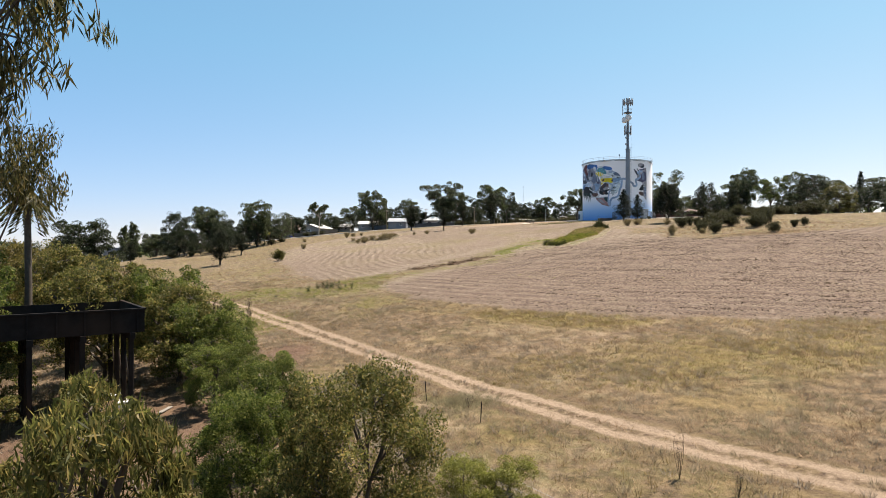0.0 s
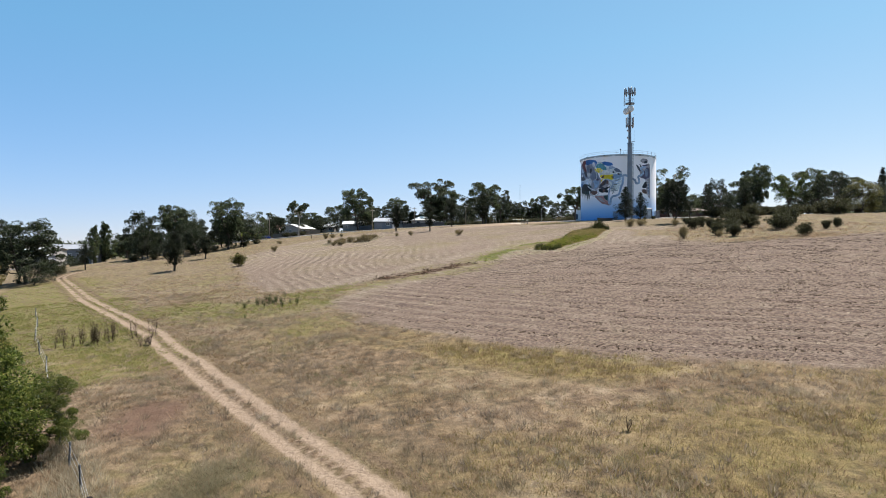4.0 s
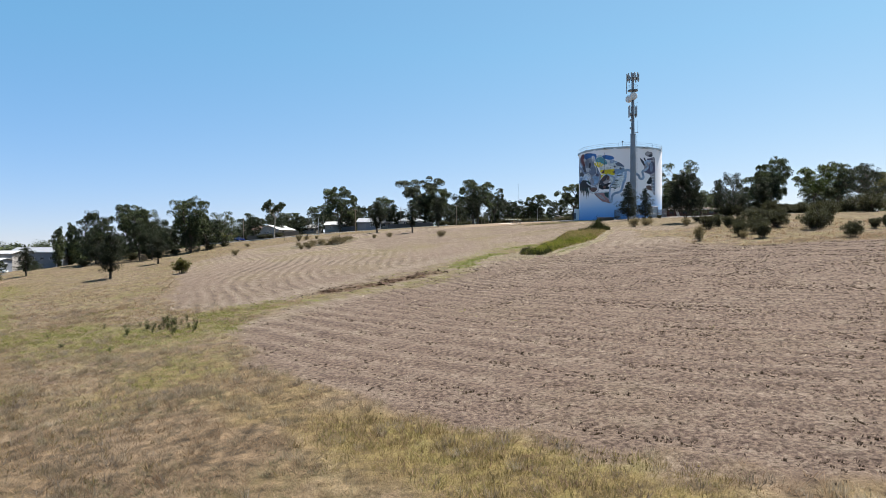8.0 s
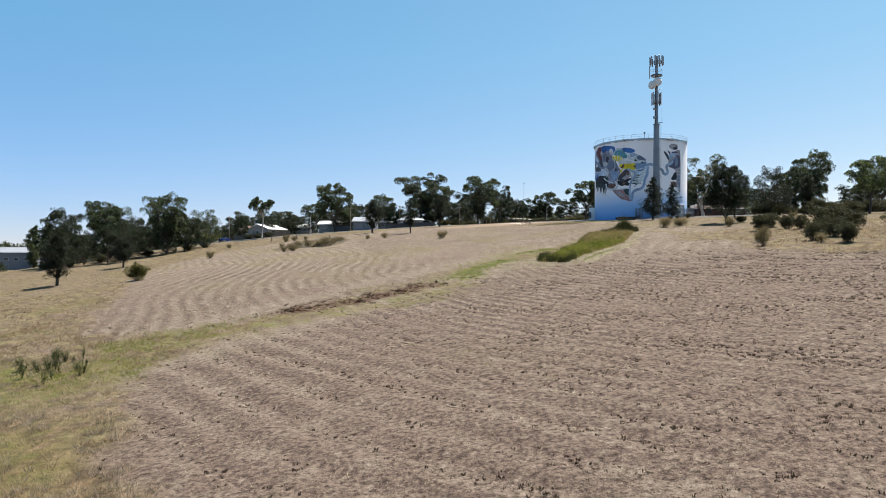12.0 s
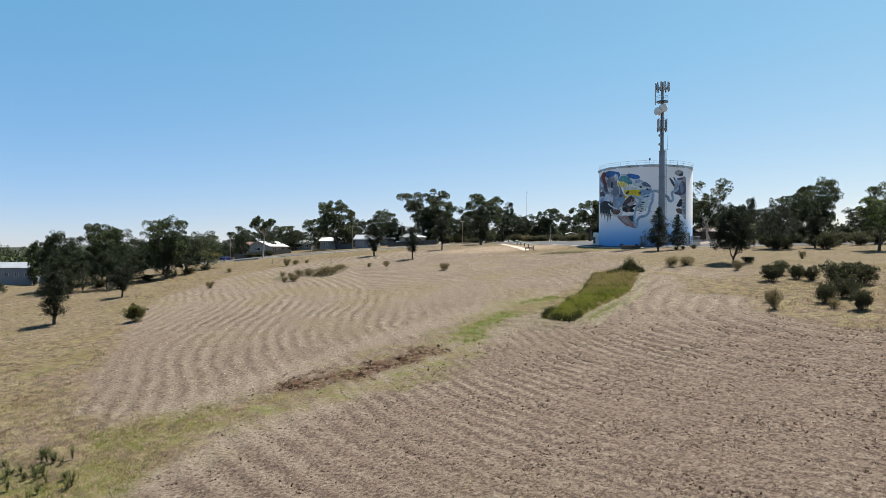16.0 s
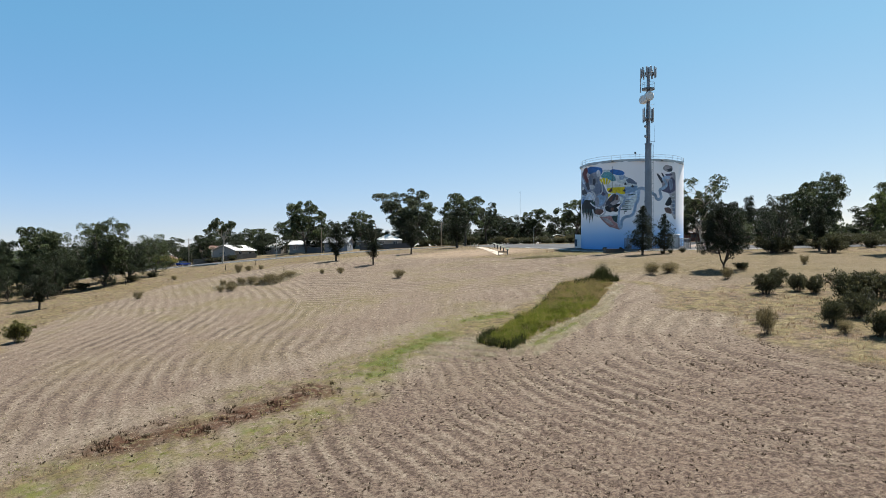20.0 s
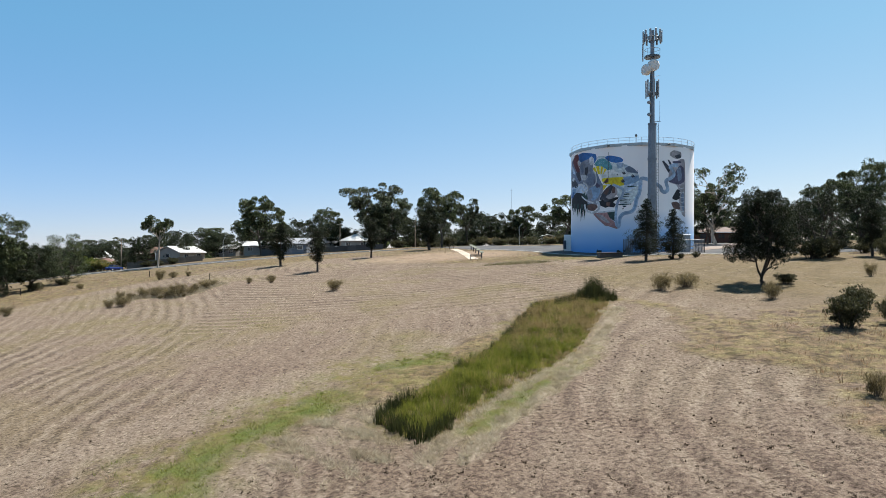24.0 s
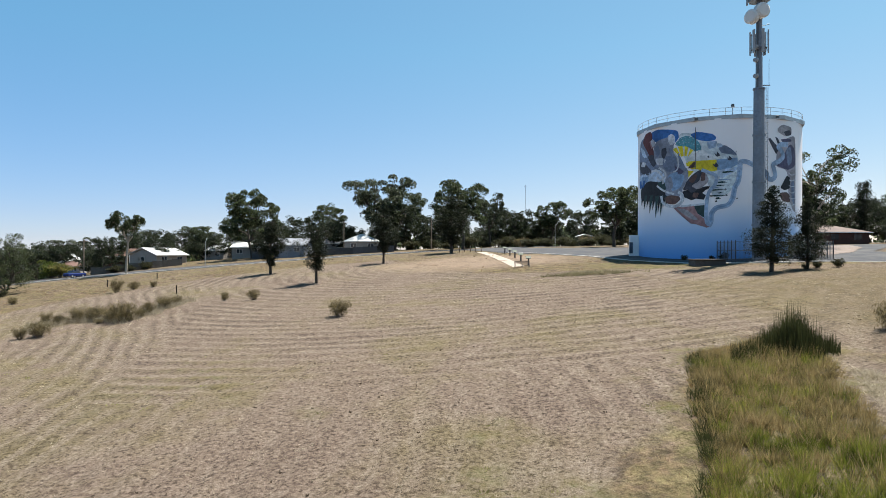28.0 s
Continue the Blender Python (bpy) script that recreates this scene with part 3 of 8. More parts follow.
def build_ground():
    xs, ys = spread_out(-94, 66, 0.5, 4500), spread_out(-2, 238, 0.5, 4500)
    X, Y = np.meshgrid(xs, ys, indexing="ij")
    Z = height(X, Y)
    k = masks(X, Y)
    Z = Z + 0.05 * k["mown"] * np.sin(k["rows"] * 2.856) - 0.07 * k["rut"]
    Z = Z + (1 - k["asphalt"]) * (0.05 * wobble(X, Y, 0.8, 2.0) + 0.06 * wobble(X, Y, 2.7, 5.0)) * (1 - 0.5 * k["mown"])
    nx, ny = X.shape
    i = np.arange(nx * ny).reshape(nx, ny)
    f = np.stack([i[:-1, :-1], i[1:, :-1], i[1:, 1:], i[:-1, 1:]], -1).reshape(-1, 4)
    me = mesh_np("ground", np.stack([X, Y, Z], -1).reshape(-1, 3), f, ground_material(), True)
    for name, v in k.items():
        a = me.attributes.new(name, "FLOAT", "POINT")
        a.data.foreach_set("value", v.astype(np.float32).ravel())
    ob = new("ground", me)
    return tagged(ob, "dry mown hillside paddock with windrows, dirt track and asphalt", "ground", kind="structure")


build_ground()


# ---- building helpers ----
def part(name, data, mat=None, parent=None, label=""):
    """One mesh object under a thing or part; data is a bmesh or a mesh."""
    if isinstance(data, bmesh.types.BMesh):
        me = bpy.data.meshes.new(name)
        data.to_mesh(me)
        data.free()
        me.materials.append(mat)
        data = me
    ob = new(name, data)
    if parent is not None:
        ob.parent = parent
    return tagged(ob, label)


def thing(name, m, label, category, group="", kind=""):
    ob = new(name)
    ob.empty_display_size = 0.2
    ob.matrix_world = m
    return tagged(ob, label, category, group, kind)


def box(bm, x, y, z, sx, sy, sz, turn=None, bevel=0.0):
    """A box by its centre and full sizes."""
    m = Matrix.Translation((x, y, z)) @ (turn or Matrix.Identity(4)) @ Matrix.Diagonal((sx, sy, sz, 1))
    r = bmesh.ops.create_cube(bm, size=1, matrix=m)
    if bevel:
        bmesh.ops.bevel(bm, geom=list({e for v in r["verts"] for e in v.link_edges}), offset=bevel, segments=1, affect="EDGES")
    return bm


def rod(bm, a, b, r0, r1=None, n=8):
    """A round bar from a to b."""
    a, b = Vector(a), Vector(b)
    m = Matrix.Translation((a + b) / 2) @ (b - a).to_track_quat("Z", "Y").to_matrix().to_4x4()
    bmesh.ops.create_cone(bm, cap_ends=True, segments=n, radius1=r0, radius2=r0 if r1 is None else r1, depth=(b - a).length, matrix=m)
    return bm


def one(fn, *a, **k):
    return fn(bmesh.new(), *a, **k)


# ---- plants ----
def tubes(paths, sides=6):
    """Tapered stems along lines of (point, radius)."""
    vs, fs, base = [], [], 0
    ang = np.arange(sides) * 2 * np.pi / sides
    for pts in paths:
        p = np.array([q[0] for q in pts], float)
        r = np.array([q[1] for q in pts], float)
        d = np.gradient(p, axis=0)
        d /= np.linalg.norm(d, axis=1, keepdims=True) + 1e-9
        ref = np.where(np.abs(d[:, 2:3]) > 0.9, [[1.0, 0, 0]], [[0, 0, 1.0]])
        s = np.cross(d, ref)
        s /= np.linalg.norm(s, axis=1, keepdims=True)
        t = np.cross(d, s)
        ring = p[:, None] + r[:, None, None] * (np.cos(ang)[None, :, None] * s[:, None] + np.sin(ang)[None, :, None] * t[:, None])
        n = len(p)
        idx = base + np.arange(n * sides).reshape(n, sides)
        nxt = np.roll(idx, -1, axis=1)
        fs.append(np.stack([idx[:-1], nxt[:-1], nxt[1:], idx[1:]], -1).reshape(-1, 4))
        vs.append(ring.reshape(-1, 3))
        base += n * sides
    return np.concatenate(vs), np.concatenate(fs)


def leaf_quads(c, d, length, width, rng):
    """Diamond blades at the places c along the ways d."""
    n = len(c)
    d = d / (np.linalg.norm(d, axis=1, keepdims=True) + 1e-9)
    s = np.cross(d, rng.normal(size=(n, 3)))
    s /= np.linalg.norm(s, axis=1, keepdims=True) + 1e-9
    ln = length * rng.uniform(0.7, 1.3, (n, 1)) / 2
    wd = width * rng.uniform(0.7, 1.3, (n, 1)) / 2
    v = np.stack([c - d * ln, c + s * wd, c + d * ln, c - s * wd], 1).reshape(-1, 3)
    return v, np.arange(n * 4).reshape(n, 4)


def bent(a, b, r0, r1, rng, sag=0.1, n=5):
    a, b = np.array(a, float), np.array(b, float)
    length = np.linalg.norm(b - a)
    off = rng.normal(size=3) * sag * length
    return [(a + (b - a) * s + off * math.sin(math.pi * s) + np.array([0, 0, 0.12 * length * math.sin(math.pi * s)]), r0 + (r1 - r0) * s) for s in np.linspace(0, 1, n)]


def blob(rng, c, r, n, flat=0.65, shell=0.45):
    u = rng.normal(size=(n, 3))
    u /= np.linalg.norm(u, axis=1, keepdims=True)
    rad = rng.uniform(0, 1, (n, 1)) ** shell * rng.normal(1, 0.13, (n, 1))
    return np.array(c) + u * rad * np.array([r, r, r * flat])


def tuft(rng, c, r, n, under=0.25):
    """Leaf places over a small cushion, thickest on its upper side."""
    u = rng.normal(size=(n, 3))
    u /= np.linalg.norm(u, axis=1, keepdims=True)
    flip = (u[:, 2] < 0) & (rng.uniform(0, 1, n) > under)
    u[flip, 2] *= -1
    return np.array(c) + u * (rng.uniform(0.45, 1.0, (n, 1)) ** 0.6) * np.array([r, r, 0.95 * r])


def gum_kind(seed, wide=7.0, clumps=15, leaves=600, leaf=(0.28, 0.115), fork=0.28, low=0.42, dense=0.22, mat=None, bark=None, droop=0.6, dome=False, cap=0.65, tufts=6):
    """A eucalypt 10 m high: trunk, limbs, twigs and a crown of many small cushions of leaves."""
    rng = np.random.RandomState(seed)
    top = np.array([rng.uniform(-0.4, 0.4), rng.uniform(-0.4, 0.4), 10 * fork])
    trunk = [[(np.array([0, 0, -0.5]), 0.30), (np.array([0.03, 0, 0.3]), 0.22), (top * 0.55 + rng.normal(size=3) * [0.1, 0.1, 0], 0.19), (top, 0.16)]]
    heads, limbs, leaf_at, leaf_way = [], [], [], []
    for i in range(clumps):
        z = low + (0.9 - low) * (i + rng.uniform(0.2, 0.8)) / clumps
        s = (z - low) / (1 - low)
        reach = wide / 2 * (math.sqrt(max(0.05, 1 - s ** 2.2)) if dome else (0.55 + 0.75 * s) * math.sqrt(max(0.08, 1 - s ** 4)))
        ang = i * 2.4 + rng.uniform(-0.6, 0.6)
        rr = reach * rng.uniform(0.4, 0.84)
        heads.append(np.array([rr * math.cos(ang), rr * math.sin(ang), z * 10]))
    mains = []
    for j in range(6):
        h = heads[min(clumps - 1, (j * clumps) // 6 + 1)]
        mid = top + (h - top) * 0.55
        limbs.append(bent(top, mid, 0.15, 0.085, rng, 0.08))
        mains.append(mid)
    for h in heads:
        start = min(mains, key=lambda q: np.linalg.norm(q - h))
        limbs.append(bent(start, h, 0.075, 0.03, rng, 0.1))
        r = wide * dense * rng.uniform(0.75, 1.2)
        out = np.array([h[0], h[1], 0.0]) / (np.hypot(h[0], h[1]) + 1e-6)
        for k in range(tufts):
            u = rng.normal(size=3) * [1, 1, 0.8] + out * 0.35
            u /= np.linalg.norm(u)
            u[2] = abs(u[2]) if rng.uniform() > 0.45 else u[2] * cap
            c = h + u * r * np.array([0.92, 0.92, 0.85]) * rng.uniform(0.55, 1.0)
            c[2] = min(c[2], 9.75)
            limbs.append(bent(h, c, 0.022, 0.008, rng, 0.12, 3))
            p = tuft(rng, c, r * rng.uniform(0.3, 0.55), max(8, int(leaves / tufts * rng.uniform(0.6, 1.4))), 0.45 + 0.3 * (cap > 0.8))
            leaf_at.append(p)
            way = rng.normal(size=(len(p), 3)) * 0.7
            way[:, 2] -= droop
            leaf_way.append(way)
    cv, cf = leaf_quads(np.concatenate(leaf_at), np.concatenate(leaf_way), leaf[0], leaf[1], rng)
    return dict(wide=wide, trunk=mesh_np("trunk", *tubes(trunk, 8), bark or BARK, True), limbs=mesh_np("limbs", *tubes(limbs, 5), bark or BARK, True), crown=mesh_np("crown", cv, cf, mat or GUM_LEAF))


def pine_kind(seed, wide=4.5, leaves=5200, leaf=(0.4, 0.13), clear=0.12, peak=0.35, mat=None, ragged=0.25, slim=0.75, boughs=34, rise=(0.45, 0.95)):
    """A native cypress pine 10 m high: straight trunk, rising limbs with separate dark sprays."""
    rng = np.random.RandomState(seed)
    trunk = [[(np.array([0, 0, -0.4]), 0.19), (np.array([0.05, 0.06, 3.0]), 0.14), (np.array([0.08, -0.05, 6.5]), 0.08), (np.array([0, 0, 9.7]), 0.02)]]
    limbs, at, way = [], [], []
    for i in range(boughs):
        z = clear + (0.95 - clear) * (i / boughs)
        s = (z - clear) / (1 - clear)
        prof = (max(s, 0.02) / peak) ** 0.55 if s < peak else ((1 - s) / (1 - peak)) ** slim
        r = max(0.22, wide / 2 * prof * rng.uniform(1 - ragged * 1.7, 1 + ragged * 0.7))
        a = i * 2.4 + rng.uniform(-0.8, 0.8)
        o = np.array([math.cos(a), math.sin(a), 0])
        foot = np.array([0, 0, z * 10 - 0.25 * r])
        tip = foot + o * r + np.array([0, 0, r * rng.uniform(*rise)])
        limbs.append(bent(foot, tip, 0.055, 0.015, rng, 0.06, 4))
        n = int(leaves / boughs * (0.3 + 1.15 * prof))
        sprays = 2 + int(3 * prof)
        for k in range(sprays):
            t = rng.uniform(0.35, 1.0)
            c = foot + (tip - foot) * t + rng.normal(size=3) * 0.12 * (1 + r)
            size = (0.26 + 0.24 * r) * rng.uniform(0.6, 1.2)
            p = tuft(rng, c, size, max(6, n // sprays), 0.45)
            p[:, 2] += (p[:, 2] - c[2]) * 0.35
            at.append(p)
            w = rng.normal(size=(len(p), 3)) * 0.55 + o * 0.5
            w[:, 2] += 0.75
            way.append(w)
    cv, cf = leaf_quads(np.concatenate(at), np.concatenate(way), leaf[0], leaf[1], rng)
    return dict(wide=wide, trunk=mesh_np("trunk", *tubes(trunk, 7), BARK, True), limbs=mesh_np("limbs", *tubes(limbs, 4), BARK, True), crown=mesh_np("crown", cv, cf, mat or PINE_LEAF))


def shrub_kind(seed, wide=10.0, leaves=1700, leaf=(1.2, 0.3), mat=None, upright=0.9, clumps=14, loose=0.2):
    """A shrub 10 units high, to be scaled down: stems and cushions of foliage."""
    rng = np.random.RandomState(seed)
    stems, at, way = [], [], []
    for i in range(clumps):
        a = i * 2.4 + rng.uniform(-0.5, 0.5)
        r = wide / 2 * math.sqrt((i + 0.5) / clumps) * rng.uniform(0.62, 0.92)
        h = 10 * rng.uniform(0.6, 1.0) * math.sqrt(max(0.12, 1 - (1.6 * r / wide) ** 2))
        head = np.array([r * math.cos(a), r * math.sin(a), h * 0.86])
        foot = np.array([0.3 * head[0], 0.3 * head[1], -0.4])
        stems.append(bent(foot, head, 0.14, 0.04, rng, 0.05, 4))
        n = leaves // clumps
        for k in range(5):
            t = rng.uniform(0.35, 1.0) if k else 1.0
            c = foot + (head - foot) * t + rng.normal(size=3) * np.array([0.07 * wide, 0.07 * wide, 0.5])
            p = tuft(rng, c, wide * 0.12 * rng.uniform(0.6, 1.25), n // 5, 0.5) + rng.normal(size=(n // 5, 3)) * loose
            at.append(p)
            w = rng.normal(size=(len(p), 3)) * 0.6 + np.array([math.cos(a), math.sin(a), 0]) * 0.35
            w[:, 2] += upright
            way.append(w)
    p = np.concatenate(at)
    p[:, 2] = np.maximum(p[:, 2], 0.15)
    cv, cf = leaf_quads(p, np.concatenate(way), leaf[0], leaf[1], rng)
    return dict(wide=wide, stems=mesh_np("stems", *tubes(stems, 5), BARK, True), crown=mesh_np("crown", cv, cf, mat or SHRUB_LEAF))


def plant(kind, name, x, y, high, wide, label, category, group, turn=0.0, z=None):
    base = ground_z(x, y) if z is None else z
    s = wide / kind["wide"]
    ob = thing(name, Matrix.Translation((x, y, base)) @ Matrix.Rotation(turn, 4, "Z") @ Matrix.Diagonal((s, s, high / 10, 1)), label, category, group)
    for key in ("trunk", "limbs", "stems", "crown"):
        if key in kind:
            part({"limbs": "bough", "stems": "stem"}.get(key, key), kind[key], None, ob)
    return ob


GUMS = [gum_kind(11, 7.5, 15, 1000, fork=0.3, low=0.4, dense=0.2), gum_kind(12, 6.8, 13, 1000, fork=0.34, low=0.42, dense=0.21), gum_kind(13, 8.5, 17, 950, fork=0.24, low=0.34, dense=0.19), gum_kind(14, 7.5, 13, 950, fork=0.34, low=0.44, dense=0.2, mat=GREY_GUM_LEAF), gum_kind(15, 8.0, 17, 950, fork=0.28, dense=0.19, low=0.36, mat=GREY_GUM_LEAF)]
DOME_GUM = gum_kind(21, 8.0, 24, 800, fork=0.24, low=0.3, dense=0.18, dome=True)
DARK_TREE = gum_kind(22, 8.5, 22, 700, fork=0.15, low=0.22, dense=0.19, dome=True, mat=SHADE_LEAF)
TWIGGY = gum_kind(29, 8.5, 26, 420, leaf=(0.26, 0.08), fork=0.08, low=0.16, dense=0.17, dome=True, mat=PINE_LEAF, cap=0.9)
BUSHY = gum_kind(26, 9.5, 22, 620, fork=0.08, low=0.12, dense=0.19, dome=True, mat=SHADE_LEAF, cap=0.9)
SPREAD_PINE = gum_kind(27, 7.5, 64, 700, leaf=(0.2, 0.07), fork=0.08, low=0.25, dense=0.15, dome=True, mat=PINE_LEAF, cap=1.0)
ROUND_TREE = gum_kind(38, 9.0, 26, 520, leaf=(0.24, 0.09), fork=0.05, low=0.1, dense=0.18, dome=True, mat=GUM_LEAF, cap=0.95)
FRESH_GUM = gum_kind(36, 7.0, 17, 620, fork=0.3, low=0.4, dense=0.19, mat=FRESH_LEAF)
YELLOW_TREE = gum_kind(37, 9.0, 38, 620, fork=0.06, low=0.12, dense=0.18, dome=True, mat=LIME_LEAF, cap=0.95)
THIN_GUM = gum_kind(23, 6.5, 19, 620, leaf=(0.22, 0.09), fork=0.2, low=0.24, dense=0.18, bark=PALE_BARK)
PARASOL = gum_kind(24, 7.5, 11, 850, fork=0.52, low=0.68, dense=0.19, bark=PALE_BARK)
PINES = [pine_kind(31, 4.0, 19000, leaf=(0.19, 0.055), ragged=0.32, clear=0.15, boughs=50), pine_kind(32, 4.4, 16000, leaf=(0.19, 0.055), peak=0.4, slim=0.55, ragged=0.4, clear=0.2, boughs=44), pine_kind(33, 4.4, 26000, leaf=(0.16, 0.045), peak=0.18, slim=0.85, clear=0.12, ragged=0.3, boughs=64, rise=(0.0, 0.3))]
POPLAR = pine_kind(35, 3.4, 6000, clear=0.04, peak=0.3, slim=0.5, ragged=0.15, mat=GUM_LEAF)
SHRUBS = [shrub_kind(41, leaves=4200, leaf=(0.85, 0.2)), shrub_kind(42, 12.0, 5600, leaf=(0.8, 0.2), clumps=20), shrub_kind(43, 9.0, 3600, leaf=(0.9, 0.18), upright=1.2)]
DRY_SHRUBS = [shrub_kind(44, 11.0, 2000, leaf=(1.3, 0.18), mat=DRY_SHRUB_LEAF, upright=1.3, loose=0.6), shrub_kind(45, 9.0, 1700, leaf=(1.4, 0.17), mat=DRY_SHRUB_LEAF, upright=1.6, loose=0.6)]

# ---- trees of the hill ----
GUM_LABEL = "tall eucalypt with clumped grey-green crown and forked trunk"
PINE_LABEL = "dark native cypress pine standing alone in dry grass"
DENSE_LABEL = "dense dark broad-crowned tree with low branches"


def gum(k, x, y, high, wide, label=GUM_LABEL, group="gum trees", turn=None):
    return plant(k, "gum_tree", x, y, high, wide, label, "tree", group, (x * 1.7 + y) if turn is None else turn)


def pine(k, x, y, high, wide, label=PINE_LABEL, name="pine_tree", group="cypress pines"):
    return plant(k, name, x, y, high, wide, label, "tree", group, x + y)


def shrub(k, x, y, high, wide, label="grey-green rounded shrub in dry grass", group="shrubs"):
    return plant(k, "shrub", x, y, high, wide, label, "shrub", group, x * 3 + y)


pine(PINES[1], 0.3, 208.4, 8.0, 4.9)
pine(PINES[0], -11.3, 226.5, 9.2, 5.6)
pine(PINES[1], 7.2, 231.5, 9.0, 5.0)
pine(PINES[0], 19.2, 253, 12.2, 8.6)
pine(PINES[2], 54.3, 190.3, 9.7, 5.6, "small conical cypress pine beside the water tank")
pine(PINES[2], 58.8, 191.4, 7.9, 4.4, "small conical cypress pine beside the water tank")
pine(SPREAD_PINE, 56.6, 159.0, 10.0, 6.9, "broad dark cypress pine with a many-stemmed trunk")
pine(PINES[0], -54.8, 155.5, 9.0, 5.6)
pine(PINES[1], -59, 185, 6.4, 5.0)
pine(PINES[1], -94.1, 190.6, 7.1, 4.6)
gum(ROUND_TREE, -59.3, 230.6, 10.6, 9.6, "rounded dark tree with a short trunk on the slope")
pine(POPLAR, -143.5, 285, 16.5, 5.4, "narrow upright dark green poplar", "poplar_tree", "poplars")
pine(POPLAR, -145, 296, 18.5, 6, "narrow upright dark green poplar", "poplar_tree", "poplars")
gum(DARK_TREE, -90.2, 215, 14.6, 11.5, DENSE_LABEL)
gum(GUMS[0], -81.3, 221.5, 15.4, 13)
gum(DARK_TREE, -68, 201.5, 7.2, 6.2, "small dark tree with a low crown")
gum(DARK_TREE, -72, 203, 9.3, 6.2, "small dark tree with a low crown")
gum(GUMS[2], -63, 214.5, 15.4, 13)
gum(DARK_TREE, -74, 213, 10, 9, DENSE_LABEL)
gum(DARK_TREE, -80, 228, 11, 11, DENSE_LABEL)
gum(DARK_TREE, -69, 226, 10, 9, DENSE_LABEL)
gum(PARASOL, -50, 254, 13.0, 9.0, "slender pale-trunked eucalypt with a high parasol crown")
gum(DOME_GUM, -31, 279, 17.3, 15, "large domed eucalypt with a dense rounded crown")
gum(GUMS[4], -0.5, 295, 20.5, 18)
gum(DARK_TREE, 4, 292, 13, 14, DENSE_LABEL)
gum(GUMS[1], 6.5, 303, 17, 13)
gum(GUMS[0], 22, 277, 17.6, 14)
gum(GUMS[3], 30, 296, 14.5, 10)
gum(DARK_TREE, 38, 306, 11, 13, DENSE_LABEL)
gum(GUMS[3], 80, 290, 17, 14)
gum(GUMS[2], 72, 305, 16, 14)
gum(THIN_GUM, 80.5, 228, 17.2, 11.5, "open-crowned eucalypt with bare upper twigs")
gum(DARK_TREE, 80, 230.5, 11.5, 8.5, DENSE_LABEL)
gum(TWIGGY, 76, 182.5, 10.4, 8.4, "gnarled dark tree with grey twiggy branches")
gum(GUMS[2], 98.5, 207.5, 14.8, 11)
gum(DARK_TREE, 95.5, 204, 10.5, 9, DENSE_LABEL)
pine(PINES[0], 83.5, 182.5, 8.2, 4.4)
shrub(SHRUBS[1], 82.4, 177, 4.0, 4.6)
gum(FRESH_GUM, 87.6, 169.5, 10.4, 8.4, "fresh green eucalypt with two slim trunks")
gum(TWIGGY, 104, 178, 11.2, 10, "gnarled dark tree with grey twiggy branches")
shrub(SHRUBS[2], 99, 168, 5, 8, "yellow-green spreading shrub below dark trees")
gum(YELLOW_TREE, 112, 180, 8.2, 10.5, "broad yellow-green tree among dark ones")
gum(DARK_TREE, 124, 184, 8.2, 11, DENSE_LABEL)
pine(PINES[2], 135.3, 205, 14, 5)
gum(DARK_TREE, -93, 164, 15, 18.5, "big spreading dark tree at the end of the track")
gum(DARK_TREE, -96, 166, 11.5, 14, "dense dark tree at the end of the track")
gum(BUSHY, -86.5, 157, 5.5, 8, "low dark bushy tree at the end of the track")
for x, y, h, w in ((-119, 231, 3.4, 5.5), (-125, 238, 3.2, 7)):
    gum(BUSHY, x, y, h, w, "bushy dark tree before the sheds")
shrub(SHRUBS[1], -97, 181, 3.5, 7)
for x, y, h, w in ((-84, 206, 10, 8.5), (-78, 203.5, 7, 6.5), (-87, 209, 9, 8), (-62.5, 213, 7.5, 6), (-61, 221, 9.5, 9), (-86, 226, 14, 12), (-75, 220, 8.5, 8), (-70, 209, 7, 7)):
    gum(DARK_TREE if int(x) % 2 else BUSHY, x, y, h, w, "dense dark tree in a thicket on the slope")
for x, y, h, w in ((-66, 210.5, 2.2, 3.6), (-70.5, 206, 1.8, 3), (-60, 221, 2, 3.4), (-80, 201, 2, 3), (-87, 203, 2.6, 4), (-58, 227, 1.6, 3), (-76, 207, 2.5, 4)):
    shrub(SHRUBS[int(y) % 3], x, y, h, w, "low olive shrub under dark trees", "thicket shrubs")
pine(PINES[1], 101, 247, 12.5, 4.4, "sparse conifer before a brick house")
gum(BUSHY, 105, 241, 6.5, 8, "dense dark tree beside a brick house")
gum(DARK_TREE, 101, 252, 9, 9, "dense dark tree behind a brick house")
gum(ROUND_TREE, 71.4, 188.7, 6.3, 7.2, "rounded yellow-green tree beside the road")
for x, y, h, w in ((74.6, 181.5, 3.6, 5.5), (77.6, 183, 3.0, 4.5), (95, 186, 3.2, 4.6), (100, 188, 3.4, 5.5), (88, 184, 2.2, 3.6), (93, 192, 3, 5), (107, 187, 4, 6)):
    shrub(SHRUBS[int(x) % 3], x, y, h, w, "grey-green scrub under dark trees", "roadside scrub")
for i in range(26):
    x = 84 + i * 1.75 + 1.2 * math.sin(i * 2.7)
    y = 193 + 0.12 * (x - 84) + 7 * math.sin(i * 1.9) + (12 if i % 3 == 0 else 0)
    h = 2.4 + 1.1 * math.sin(i * 3.1)
    shrub(SHRUBS[i % 3], x, y, h, h * 1.7, "grey-green scrub under dark trees", "roadside scrub")
shrub(SHRUBS[0], 58.7, 158.4, 1.3, 2.4, "low dark scrub at a pine's foot", "roadside scrub")
